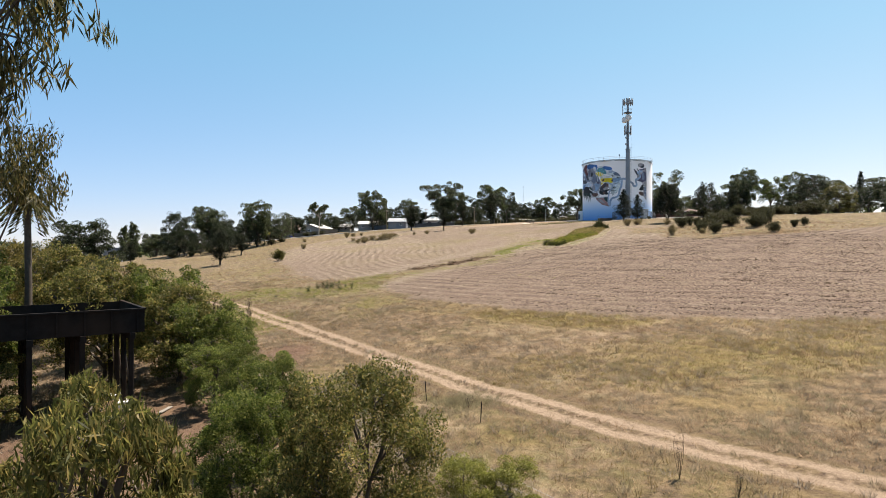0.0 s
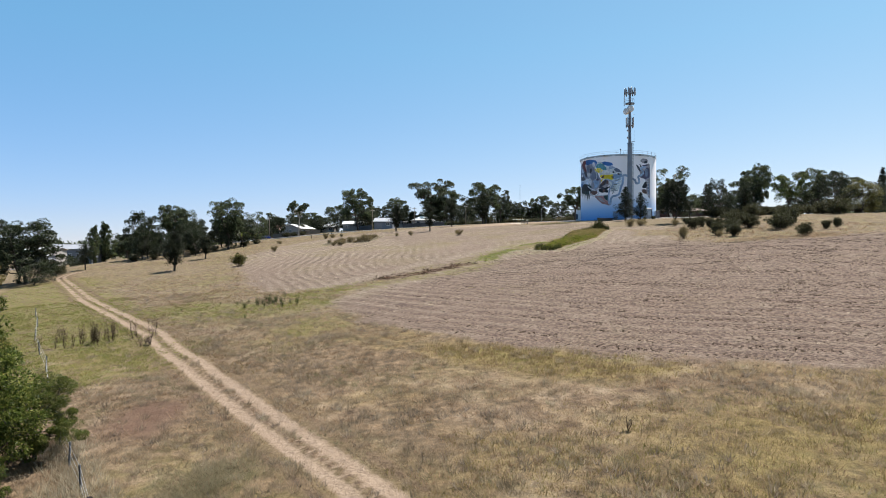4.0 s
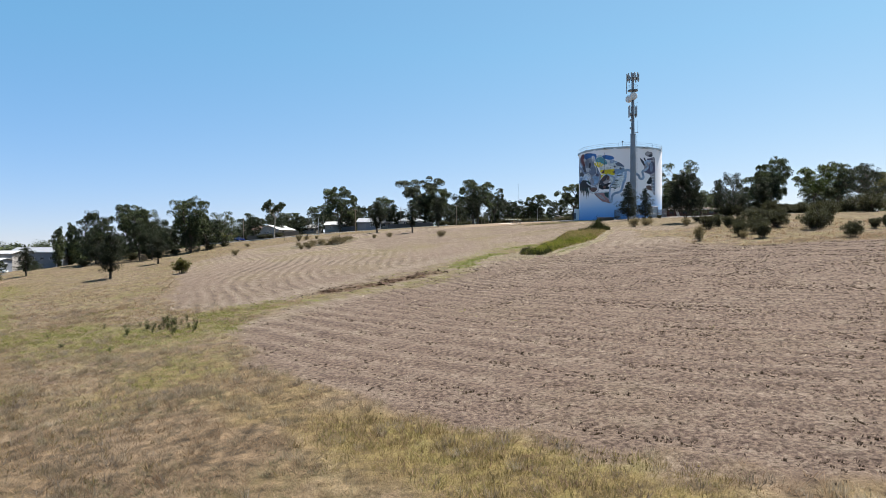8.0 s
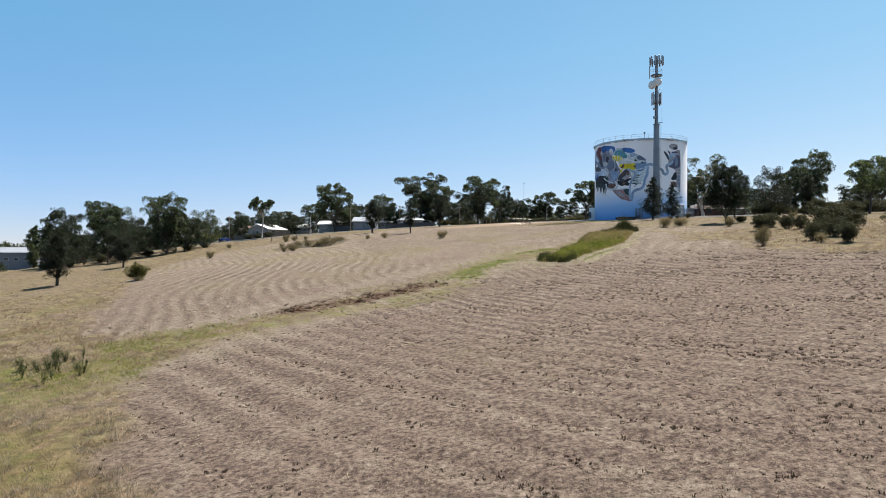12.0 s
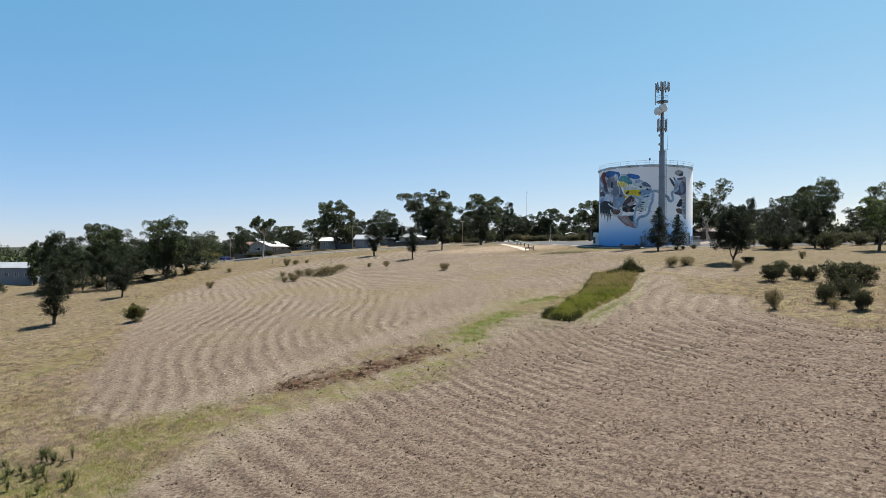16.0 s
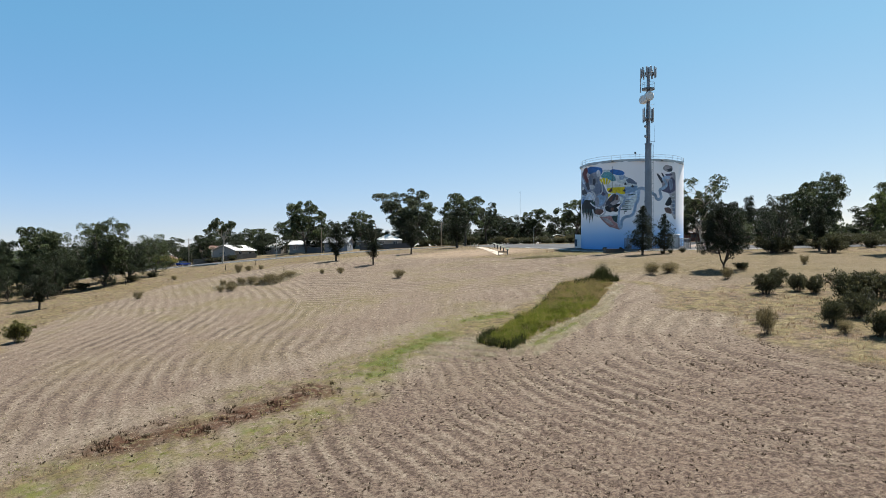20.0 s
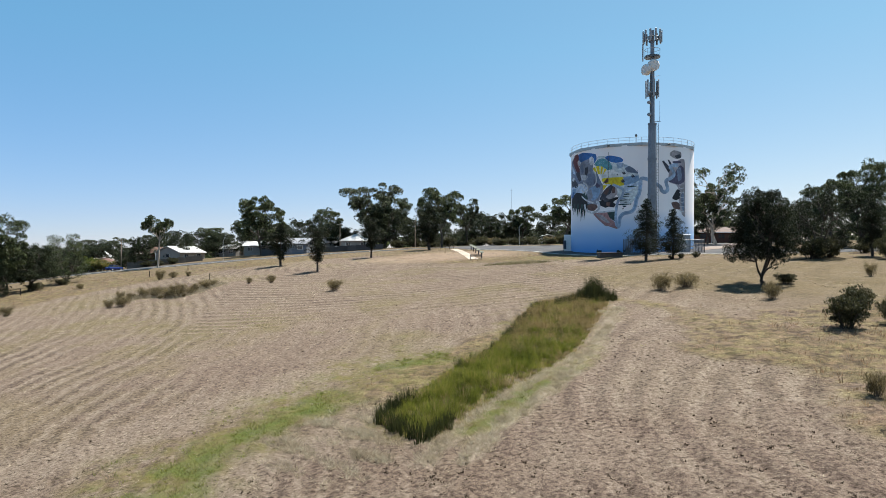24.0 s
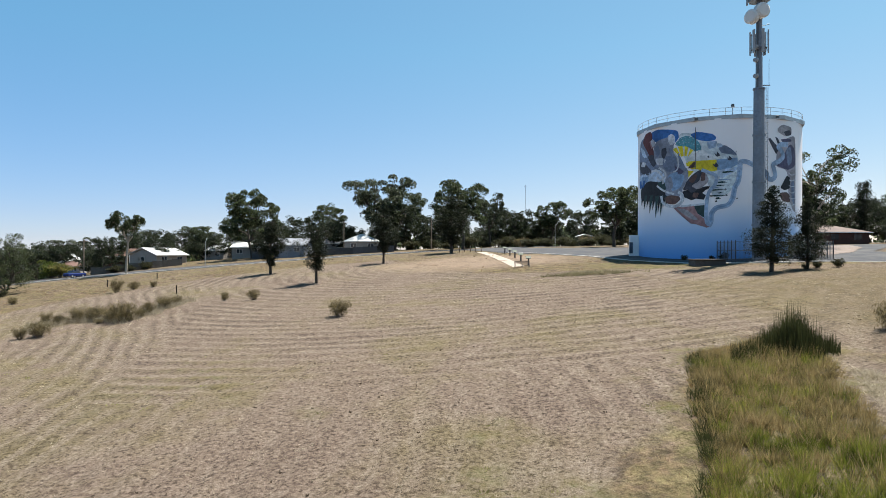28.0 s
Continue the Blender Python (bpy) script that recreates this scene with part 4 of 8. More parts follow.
gum(GUMS[1], 55.5, 262, 13.5, 12, "leaning eucalypt with a pale trunk beside the car park")
for i in range(38):
    x = -118 + i * 6.6 + 2.0 * math.sin(i * 2.1)
    y = (290 if x < -20 else 290 + 0.35 * (x + 20) if x < 60 else 318 - 1.0 * (x - 60)) + 5 * math.sin(i * 1.3)
    h = 6.5 + 2.5 * math.sin(i * 3.7)
    if 44 < x < 64:
        y += 12
    gum(BUSHY, x, y, h, h * 1.35, "bushy dark tree in the belt behind the street", "belt trees")
MIXED = GUMS + [DARK_TREE, GUMS[1], DARK_TREE]
for i, (x, y, h, w) in enumerate(((-44, 310, 13, 12), (-58, 315, 11, 13), (-16, 305, 14, 12), (-75, 310, 12, 12), (-88, 300, 11, 13), (18, 318, 15, 14), (48.5, 305, 13.1, 10.5), (60, 318, 11.5, 13), (102, 300, 16, 14), (112, 240, 14, 12), (122, 216, 14, 13), (135, 222, 13, 12), (150, 214, 13, 13), (-104, 290, 12, 13), (-122, 270, 11, 12), (-136, 300, 13, 15))):
    gum(MIXED[i % 8], x, y, h, w, GUM_LABEL if i % 8 < 5 else DENSE_LABEL)
for i, (x, y, h, w) in enumerate(((-38, 300, 9, 11), (-50, 297, 8, 10), (-70, 300, 9, 12), (-82, 286, 8, 10), (-14, 296, 9, 11), (14, 302, 10, 12), (46, 308, 9, 12), (66, 300, 8, 11), (92, 285, 9, 12), (112, 262, 9, 12), (130, 240, 9, 12), (-95, 272, 9, 10), (-112, 262, 9, 11), (-104, 248, 8, 9), (-90, 292, 10, 12), (-62, 304, 10, 12), (-30, 296, 9, 10), (-24, 304, 11, 12), (0, 312, 12, 13), (34, 318, 12, 14), (76, 312, 11, 13), (86, 300, 10, 12), (100, 262, 9, 11), (120, 268, 11, 13), (142, 250, 10, 12))):
    gum(DARK_TREE, x, y, h, w, "low dense dark tree behind the street")
for x, y, h, w in ((-64.5, 268, 4.6, 6.5), (-67.5, 272, 5, 6), (-87, 293, 9, 9), (-79, 299, 7, 8), (-59.5, 262.5, 8.2, 5.4)):
    gum(BUSHY if h < 8.1 else DARK_TREE, x, y, h, w, "dense dark garden tree at the street corner")
for x, y, h, w in ((-56.5, 261.5, 2.0, 3.4), (-53.6, 262.6, 1.8, 3.0), (-50.6, 264.2, 2.2, 3.2)):
    shrub(SHRUBS[int(-x) % 3], x, y, h, w, "grey scrubby shrub against a paling fence", "fence shrubs")
shrub(shrub_kind(46, leaves=5200, leaf=(0.8, 0.2), mat=LIME_LEAF), -39.0, 150.5, 3.1, 3.8, "round olive-green shrub standing alone on the slope")


def far_woods():
    """The wooded town and plain behind, too many trees to count."""
    rng = np.random.RandomState(5)
    at = []
    for band, high, n in ((350, 9, 170), (430, 10, 190), (600, 12, 220), (900, 15, 260), (1500, 20, 260)):
        for _ in range(n):
            a = rng.uniform(-1.25, 1.1)
            x, y = band * 0.9 * math.sin(a) + 20, 40 + band * math.cos(a) + rng.uniform(-25, 25)
            if y < 280 - 0.9 * max(0, abs(x) - 130) and abs(x) < 170:
                continue
            h = high * rng.uniform(0.6, 1.15)
            z = ground_z(x, y)
            for _ in range(3):
                c = (x + rng.normal() * 2.5, y + rng.normal() * 2.5, z + h * rng.uniform(0.35, 0.75))
                at.append(blob(rng, c, h * rng.uniform(0.25, 0.4), 42, 0.8))
    at = np.concatenate(at)
    v, f = leaf_quads(at, rng.normal(size=at.shape), 1.9, 1.1, rng)
    tagged(new("far_woods", mesh_np("far_woods", v, f, GUM_LEAF)), "far belt of dark town trees on the plain", "woods", kind="stuff")


far_woods()
for i, (x, y, h, w) in enumerate(((52, 137.8, 2.6, 3.8), (55.5, 138, 2.2, 3.0), (56.1, 135.9, 2.3, 2.6), (55.8, 129, 3.6, 6.0), (49.6, 121.5, 2.5, 3.0), (52.8, 123, 2.7, 3.6), (50.2, 116.5, 2.3, 3.2), (57, 109, 2.2, 3.0), (60.4, 122.6, 3.2, 5.0), (65, 117, 1.6, 2.2), (68, 119, 1.8, 2.0), (66, 130, 4.2, 5.5), (55.3, 142, 2.4, 3.4), (59.5, 131, 3.0, 5.0), (63, 126, 3.0, 4.2))):
    shrub(SHRUBS[i % 3], x, y, h * 1.05, w * 0.85, group="shrub island")
for x, y, h, w in ((43.6, 120.5, 2.4, 1.5), (45, 124.3, 1.3, 1.2), (53.4, 150.7, 1.7, 1.6), (48.6, 118.5, 1.2, 1.4), (46.6, 159.8, 2.0, 2.6), (49.3, 160.6, 1.7, 3.0), (68.8, 160.7, 1.5, 1.5), (8.3, 181.3, 1.7, 2.4), (-9.1, 198.7, 1.1, 1.1), (-5, 197.1, 1.4, 1.6)):
    shrub(DRY_SHRUBS[int(x) % 2], x, y, h, w, "dry straw-coloured shrub in mown grass", "dry shrubs")
for i, (x, y, h, w) in enumerate(((-24.8, 184.2, 1.3, 1.6), (-23, 184.4, 1.7, 2.4), (-27.3, 192.3, 1.5, 1.6), (-25.4, 191.5, 1.2, 1.5), (-23.8, 192.5, 1.7, 2.6), (-21.4, 191.9, 1.8, 2.8), (-18.6, 190.5, 1.6, 2.6), (-17.2, 189.6, 2.3, 3.2), (-15.8, 190.8, 1.2, 1.5), (-16, 193.1, 1.6, 1.6), (-15.6, 196.5, 1.6, 2.4), (-15.2, 199.1, 1.2, 1.4), (-33.2, 218.6, 2.2, 2.2), (-31.4, 220.4, 1.4, 1.8), (-41, 186, 1.6, 2.2), (-47, 215, 1.2, 1.6), (-28.5, 221, 1.1, 1.4))):
    shrub(DRY_SHRUBS[i % 2], x, y, h, w, "dry olive bush in a row of long grass", "bush row")

for i in (1, 2, 5, 9, 10, 14):
    x, y = -26.5 + i * 0.72 + 0.5 * math.sin(i * 2.3), 191.6 - 0.1 * i + 1.1 * math.sin(i * 1.7)
    shrub(DRY_SHRUBS[i % 2], x, y, 0.7 + 0.35 * math.sin(i * 3.1), 1.1 + 0.3 * math.sin(i * 2.1), "straggling straw-olive tuft in a row of bushes", "bush row")

# ---- grass ----
DRY_GRASS = grass("dry_grass", [(0.3, (0.296, 0.196, 0.121)), (0.45, (0.468, 0.320, 0.202)), (0.58, (0.617, 0.445, 0.295)), (0.72, (0.741, 0.570, 0.403))], 0.22, 0.62)
GOLD_GRASS = grass("gold_grass", [(0.3, (0.21, 0.15, 0.06)), (0.5, (0.4, 0.29, 0.13)), (0.7, (0.54, 0.4, 0.22))])
GREY_GRASS = grass("grey_grass", [(0.3, (0.24, 0.225, 0.125)), (0.5, (0.4, 0.35, 0.21)), (0.7, (0.58, 0.49, 0.32))], 0.4, 0.6)
STRAW = grass("straw", [(0.3, (0.23, 0.175, 0.13)), (0.5, (0.44, 0.355, 0.275)), (0.7, (0.68, 0.58, 0.47))], 0.8)
CLOD = grass("clod", [(0.34, (0.044, 0.031, 0.022)), (0.5, (0.092, 0.066, 0.047)), (0.64, (0.18, 0.135, 0.085))], 0.8)
REED_GREEN = grass("reed_green", [(0.34, (0.075, 0.1, 0.018)), (0.45, (0.24, 0.28, 0.04)), (0.55, (0.43, 0.44, 0.08)), (0.68, (0.6, 0.5, 0.14))], 0.9, 0.5)
REED_TAN = grass("reed_tan", [(0.36, (0.19, 0.145, 0.06)), (0.45, (0.44, 0.33, 0.14)), (0.55, (0.68, 0.52, 0.25)), (0.66, (0.42, 0.27, 0.12))], 1.1, 0.5)
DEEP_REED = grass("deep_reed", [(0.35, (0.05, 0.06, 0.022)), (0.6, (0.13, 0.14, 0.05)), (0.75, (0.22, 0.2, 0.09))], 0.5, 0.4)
BLEACHED = grass("bleached_grass", [(0.3, (0.462, 0.385, 0.253)), (0.5, (0.726, 0.616, 0.440)), (0.7, (0.946, 0.847, 0.638))], 0.9, 0.6)
TUSSOCK = grass("tussock", [(0.32, (0.27, 0.225, 0.15)), (0.46, (0.5, 0.39, 0.26)), (0.56, (0.78, 0.63, 0.45)), (0.7, (0.5, 0.47, 0.29))], 0.8, 0.55)
SWARD = grass("sward", [(0.34, (0.3, 0.22, 0.09)), (0.5, (0.48, 0.37, 0.16)), (0.64, (0.4, 0.36, 0.13))], 0.4, 0.5)
VERGE_GREEN = grass("verge_green", [(0.32, (0.26, 0.27, 0.07)), (0.5, (0.4, 0.42, 0.11)), (0.66, (0.52, 0.46, 0.17))], 0.5, 0.5)
DOCK = grass("dock_brown", [(0.3, (0.043, 0.028, 0.017)), (0.6, (0.096, 0.058, 0.032)), (0.75, (0.134, 0.094, 0.046))], 1.0, 0.15)
WEED_GREEN = grass("weed_green", [(0.3, (0.05, 0.066, 0.018)), (0.6, (0.13, 0.16, 0.038)), (0.75, (0.22, 0.24, 0.06))], 0.9, 0.3)


def blades(x, y, high, wide, lean, spread, per, rng, z=None):
    """Fans of blades round each place; all sizes in metres."""
    n = len(x)
    z = height(x, y) - 0.03 if z is None else z
    X, Y, Z = (np.repeat(v, per) for v in (x, y, z))
    h = np.repeat(high, per) * rng.uniform(0.6, 1.15, n * per)
    a = rng.uniform(0, 2 * np.pi, n * per)
    r = np.repeat(spread, per) * np.sqrt(rng.uniform(0, 1, n * per))
    bx, by = X + r * np.cos(a), Y + r * np.sin(a)
    t = rng.uniform(0, 2 * np.pi, n * per)
    w = np.repeat(wide, per) * rng.uniform(0.6, 1.3, n * per) / 2
    la = a + rng.normal(0, 0.7, n * per)
    out = h * lean * rng.uniform(0.2, 1.3, n * per)
    v = np.stack([np.stack([bx - w * np.cos(t), by - w * np.sin(t), Z], -1), np.stack([bx + w * np.cos(t), by + w * np.sin(t), Z], -1), np.stack([bx + out * np.cos(la), by + out * np.sin(la), Z + h], -1)], 1)
    return v.reshape(-1, 3), np.arange(n * per * 3).reshape(-1, 3)


def stuff(name, v, f, mat, label, category="grass"):
    return tagged(new(name, mesh_np(name, v, f, mat)), label, category, kind="stuff")


def scatter(rng, n, x0, x1, y0, y1, keep):
    x, y = rng.uniform(x0, x1, n), rng.uniform(y0, y1, n)
    ok = rng.uniform(0, 1, n) < keep(x, y, masks(x, y))
    return x[ok], y[ok]


def sow():
    rng = np.random.RandomState(7)

    def rough(x, y, k):
        return (1 - k["mown"]) * (1 - k["rut"]) * (1 - k["asphalt"]) * (1 - 0.85 * k["soil"]) * (1 - 0.8 * k["bare"]) * (1 - 0.85 * np.clip(k["green"], 0, 1))

    x, y = scatter(rng, 60000, -60, 62, 21, 112, rough)
    n = len(x)
    lump = 0.6 + 0.7 * ease(-0.3, 0.7, wobble(x, y, 0.9, 3.0))
    stuff("dry_grass", *blades(x, y, rng.uniform(0.16, 0.42, n) * lump, np.full(n, 0.03), 1.2, np.full(n, 0.2), 7, rng), DRY_GRASS, "tawny uncut dry grass tussocks on the slope")
    x, y = scatter(rng, 26000, -45, 62, 21, 108, lambda x, y, k: rough(x, y, k) * np.maximum(k["golden"], 0.5 * ease(0.35, 0.65, wobble(x, y, 8.0, 4.0))))
    n = len(x)
    stuff("gold_grass", *blades(x, y, rng.uniform(0.2, 0.45, n), np.full(n, 0.03), 0.6, np.full(n, 0.2), 8, rng), GOLD_GRASS, "golden patches of fine standing grass")
    x, y = scatter(rng, 24000, -40, 62, 21, 108, lambda x, y, k: rough(x, y, k) * (1 - 0.8 * k["golden"]) * ease(0.1, 0.5, wobble(x, y, 3.4, 7.0)))
    n = len(x)
    stuff("grey_grass", *blades(x, y, rng.uniform(0.12, 0.3, n), np.full(n, 0.028), 1.3, rng.uniform(0.15, 0.4, n), 18, rng), GREY_GRASS, "grey-green weedy tussocks in dry grass")
    x, y = scatter(rng, 15000, -50, 62, 21, 110, lambda x, y, k: rough(x, y, k) * (1 - 0.7 * k["green"]) * ease(-0.35, 0.2, wobble(x, y, 6.0, 2.0)))
    n = len(x)
    for name, mat, a, b, label in (("pale_tussocks", STRAW, 0, n // 2, "pale straw tussocks of uncut grass"), ("brown_tussocks", DRY_GRASS, n // 2, n, "tawny weathered tussocks of uncut grass")):
        m = b - a
        stuff(name, *blades(x[a:b], y[a:b], rng.uniform(0.2, 0.45, m) * (1.0 if mat is STRAW else 0.6), np.full(m, 0.035), 0.9, rng.uniform(0.14, 0.32, m), 18, rng), mat, label)
    x, y = scatter(rng, 60000, -60, 75, 100, 240, lambda x, y, k: rough(x, y, k) * np.maximum.reduce([ease(2.5, 0.5, line_gap(x, y, [(-26, 184), (-17, 190), (-15, 200)]) + wobble(x, y, 1.5, 1)), 0.35 * ease(-4, 2, inside(x, y, ISLAND)), 0.25 * ease(150, 120, y), np.full(np.shape(x), 0.06)]))
    n = len(x)
    stuff("long_grass", *blades(x, y, rng.uniform(0.12, 0.45, n), np.full(n, 0.05), 0.6, np.full(n, 0.25), 7, rng), DRY_GRASS, "straw-coloured long grass beside the mown paddock")
    row = [(-27, 191), (-22, 192.4), (-17, 190), (-15.4, 199)]
    x, y = scatter(rng, 9000, -32, -11, 184, 203, lambda x, y, k: ease(2.2, 0.5, line_gap(x, y, row) + 0.9 * wobble(x, y, 1.1, 3.0)))
    n = len(x)
    stuff("row_grass", *blades(x, y, rng.uniform(0.3, 0.9, n), np.full(n, 0.03), 0.7, np.full(n, 0.2), 7, rng), BLEACHED, "long straw grass among the bushes of the row")
    x, y = scatter(rng, 150000, -45, 62, 50, 235, lambda x, y, k: k["mown"] * (0.2 + 0.8 * k["lined"] * ease(0.2, 0.95, np.sin(k["rows"] * 2.856 + 3.7))))
    n = len(x)
    stuff("straw", *blades(x, y, rng.uniform(0.02, 0.07, n), np.full(n, 0.04), 5.0, np.full(n, 0.22), 5, rng), STRAW, "pale cut straw lying in windrows")
    x, y = scatter(rng, 90000, -45, 62, 50, 175, lambda x, y, k: k["mown"] * (0.12 + 0.88 * ease(-0.3, 0.6, np.sin(k["rows"] * 2.856 + 0.6))) * (0.3 + 0.7 * ease(0, 40, x)) * (0.08 + 0.92 * ease(136, 110, y)) * (0.5 + 0.5 * ease(-0.2, 0.5, wobble(x, y, 4.0, 6.0))))
    n = len(x)
    stuff("stubble", *blades(x, y, rng.uniform(0.05, 0.11, n), np.full(n, 0.034), 0.8, rng.uniform(0.06, 0.16, n), 11, rng), CLOD, "dark clumps of mown stubble")
    x, y = scatter(rng, 110000, -14, 64, 50, 165, lambda x, y, k: k["mown"] * (0.15 + 0.6 * ease(-5, 30, x)) * (0.04 + 0.96 * ease(128, 106, y)) * ease(-0.6, 0.4, wobble(x, y, 2.2, 4.0)) * (0.3 + 0.7 * ease(0.4, -0.5, np.sin(k["rows"] * 2.856))))
    n = len(x)
    stuff("clods", *blades(x, y, rng.uniform(0.05, 0.14, n), np.full(n, 0.038), 0.45, rng.uniform(0.04, 0.11, n), 10, rng), CLOD, "dark tufts left standing by the mower")
    x, y = scatter(rng, 60000, -44, 64, 50, 225, lambda x, y, k: k["mown"] * (0.2 + 0.8 * ease(0.0, 0.9, np.sin(k["rows"] * 2.856))) * ease(-0.5, 0.5, wobble(x, y, 1.6, 2.0)))
    n = len(x)
    stuff("hay", *blades(x, y, rng.uniform(0.05, 0.12, n), np.full(n, 0.035), 2.4, rng.uniform(0.08, 0.22, n), 9, rng), BLEACHED, "bleached lumps of cut hay on the stubble")
    x, y = scatter(rng, 30000, -40, 62, 24, 90, lambda x, y, k: rough(x, y, k) * ease(-0.1, 0.5, wobble(x, y, 1.1, 6.0)) * (0.35 + 0.65 * ease(-0.3, 0.4, wobble(x, y, 7.0, 3.0))) * (1 - 0.6 * k["sward"]))
    n = len(x)
    stuff("tussocks", *blades(x, y, rng.uniform(0.2, 0.46, n), np.full(n, 0.02), 0.6, rng.uniform(0.14, 0.3, n), 34, rng), TUSSOCK, "brown-based tussocks of uncut grass with pale tips")
    x, y = scatter(rng, 26000, 0, 62, 34, 64, lambda x, y, k: rough(x, y, k) * k["sward"])
    n = len(x)
    stuff("sward", *blades(x, y, rng.uniform(0.15, 0.34, n), np.full(n, 0.026), 0.6, np.full(n, 0.22), 9, rng), SWARD, "yellow-green fine standing grass above the track")
    x, y = scatter(rng, 26000, -85, 40, 66, 172, lambda x, y, k: k["green"] * (inside(x, y, REEDS) < 0) * (0.15 + 0.75 * ease(-0.2, 0.5, wobble(x, y, 0.9, 4.0))))
    n = len(x)
    stuff("green_grass", *blades(x, y, rng.uniform(0.06, 0.2, n), np.full(n, 0.034), 0.7, np.full(n, 0.2), 11, rng), VERGE_GREEN, "short green grass along the damp swale")
    x, y = scatter(rng, 12000, 0, 30, 118, 145, lambda x, y, k: k["fresh"] * (inside(x, y, REEDS) < 0))
    n = len(x)
    stuff("fresh_grass", *blades(x, y, rng.uniform(0.08, 0.22, n), np.full(n, 0.028), 0.8, np.full(n, 0.16), 10, rng), VERGE_GREEN, "fresh green grass at the foot of the reed bed")
    x, y = scatter(rng, 9000, 12, 26, 119, 133, lambda x, y, k: ease(-0.1, 0.5, wobble(x, y, 0.8, 5.0)) * (1 - k["fresh"]) * (inside(x, y, REEDS) < 0) * ease(6.5, 2.0, np.hypot(x - 19.5, y - 126)))
    n = len(x)
    stuff("heaped_straw", *blades(x, y, rng.uniform(0.12, 0.34, n), np.full(n, 0.024), 1.5, rng.uniform(0.1, 0.3, n), 14, rng), BLEACHED, "rough heaps of cut straw below the reed bed")
    x, y = scatter(rng, 30000, -60, -8, 60, 112, lambda x, y, k: k["green"] * (1 - k["rut"]))
    n = len(x)
    stuff("track_grass", *blades(x, y, rng.uniform(0.1, 0.24, n), np.full(n, 0.03), 0.8, np.full(n, 0.22), 8, rng), VERGE_GREEN, "fresh green grass beside the dirt track")
    x, y = scatter(rng, 5000, -12, 14, 100, 126, lambda x, y, k: k["rust"] * ease(-0.2, 0.3, wobble(x, y, 0.7, 3.0)))
    n = len(x)
    stuff("brown_weeds", *blades(x, y, rng.uniform(0.1, 0.35, n), np.full(n, 0.06), 0.6, np.full(n, 0.16), 7, rng), DOCK, "dead brown weeds along the dry swale", "weeds")
    # long grass and dead brush along the wire fence
    run = [(2.6, 24.6), (-4.8, 34.3), (-9.1, 39.9), (-15.5, 48.7)]
    x, y = scatter(rng, 14000, -18, 6, 22, 52, lambda x, y, k: ease(2.0, 0.4, line_gap(x, y, run) + 0.5 * wobble(x, y, 0.9, 4.0)) * (1 - k["rut"]))
    n = len(x)
    stuff("fence_grass", *blades(x, y, rng.uniform(0.3, 0.75, n), np.full(n, 0.022), 0.8, np.full(n, 0.18), 8, rng), BLEACHED, "long bleached grass along the wire fence")
    x = np.concatenate([rng.normal(cx, 0.9, 160) for cx in (-6.5, -1.6, -5.9, 1.5)])
    y = np.concatenate([rng.normal(cy, 0.9, 160) for cy in (41.2, 34.6, 43.6, 37.0)])
    stuff("dead_brush", *blades(x, y, rng.uniform(0.25, 0.6, 640), np.full(640, 0.02), 1.6, np.full(640, 0.35), 14, rng), GREY_GRASS, "grey tangled patches of dead weeds", "weeds")
    # reed bed
    x, y = rng.uniform(20, 42, 13000), rng.uniform(123, 161, 13000)
    deep = inside(x, y, REEDS)
    ok = (deep > 0) & (rng.uniform(0, 1, 13000) < 0.35 + 0.65 * ease(-0.35, 0.25, wobble(x, y, 0.55, 7.0)))
    x, y, deep = x[ok], y[ok], deep[ok]
    n = len(x)
    tall = (0.26 + 0.5 * ease(0, 0.8, deep) * (0.75 + 0.6 * wobble(x, y, 0.5, 2.0) + 0.4 * wobble(x, y, 1.4, 5.0))) * rng.uniform(0.5, 1.35, n)
    sere = rng.uniform(0, 1, n) < 0.06 + 0.22 * ease(0.2, 0.7, wobble(x, y, 1.9, 3.0)) + 0.85 * ease(138, 146, y + 3.0 * wobble(x, y, 1.9, 5.0)) * ease(0.8, -0.2, wobble(x, y, 1.5, 8.0)) + 0.3 * ease(0.9, 0.2, deep)
    for name, part_of, mat, label in (("reed_bed", ~sere, REED_GREEN, "dense bed of tall green swamp grass"), ("dry_reeds", sere, REED_TAN, "tan seeding swamp grass at the bed's upper end")):
        m = int(part_of.sum())
        stuff(name, *blades(x[part_of], y[part_of], tall[part_of], np.full(m, 0.024), 0.6, rng.uniform(0.12, 0.34, m), 34, rng), mat, label, "reeds")
    a = rng.uniform(0, 1, 2400)
    x = np.where(a < 0.45, rng.normal(38.7, 0.75, 2400), rng.uniform(34.6, 40.8, 2400))
    y = np.where(a < 0.45, rng.normal(156.8, 0.8, 2400), 158.6 - np.abs(x - 38.5) * 0.9 + rng.normal(0, 0.5, 2400))
    core = np.exp(-((x - 38.7) ** 2 + (y - 156.8) ** 2) / 1.4)
    stuff("dark_reeds", *blades(x, y, (0.9 + 1.7 * core) * rng.uniform(0.45, 1.3, 2400), np.full(2400, 0.035), 0.1, np.full(2400, 0.12), 3, rng), DEEP_REED, "tall dark bulrush clump at the head of the bed", "reeds")
    x, y = scatter(rng, 22000, 22, 41, 120, 154, lambda x, y, k: k["strip"])
    n = len(x)
    stuff("flattened_reeds", *blades(x, y, rng.uniform(0.08, 0.3, n), np.full(n, 0.026), 1.6, np.full(n, 0.18), 12, rng), BLEACHED, "flattened pale straw along the reed bed", "reeds")
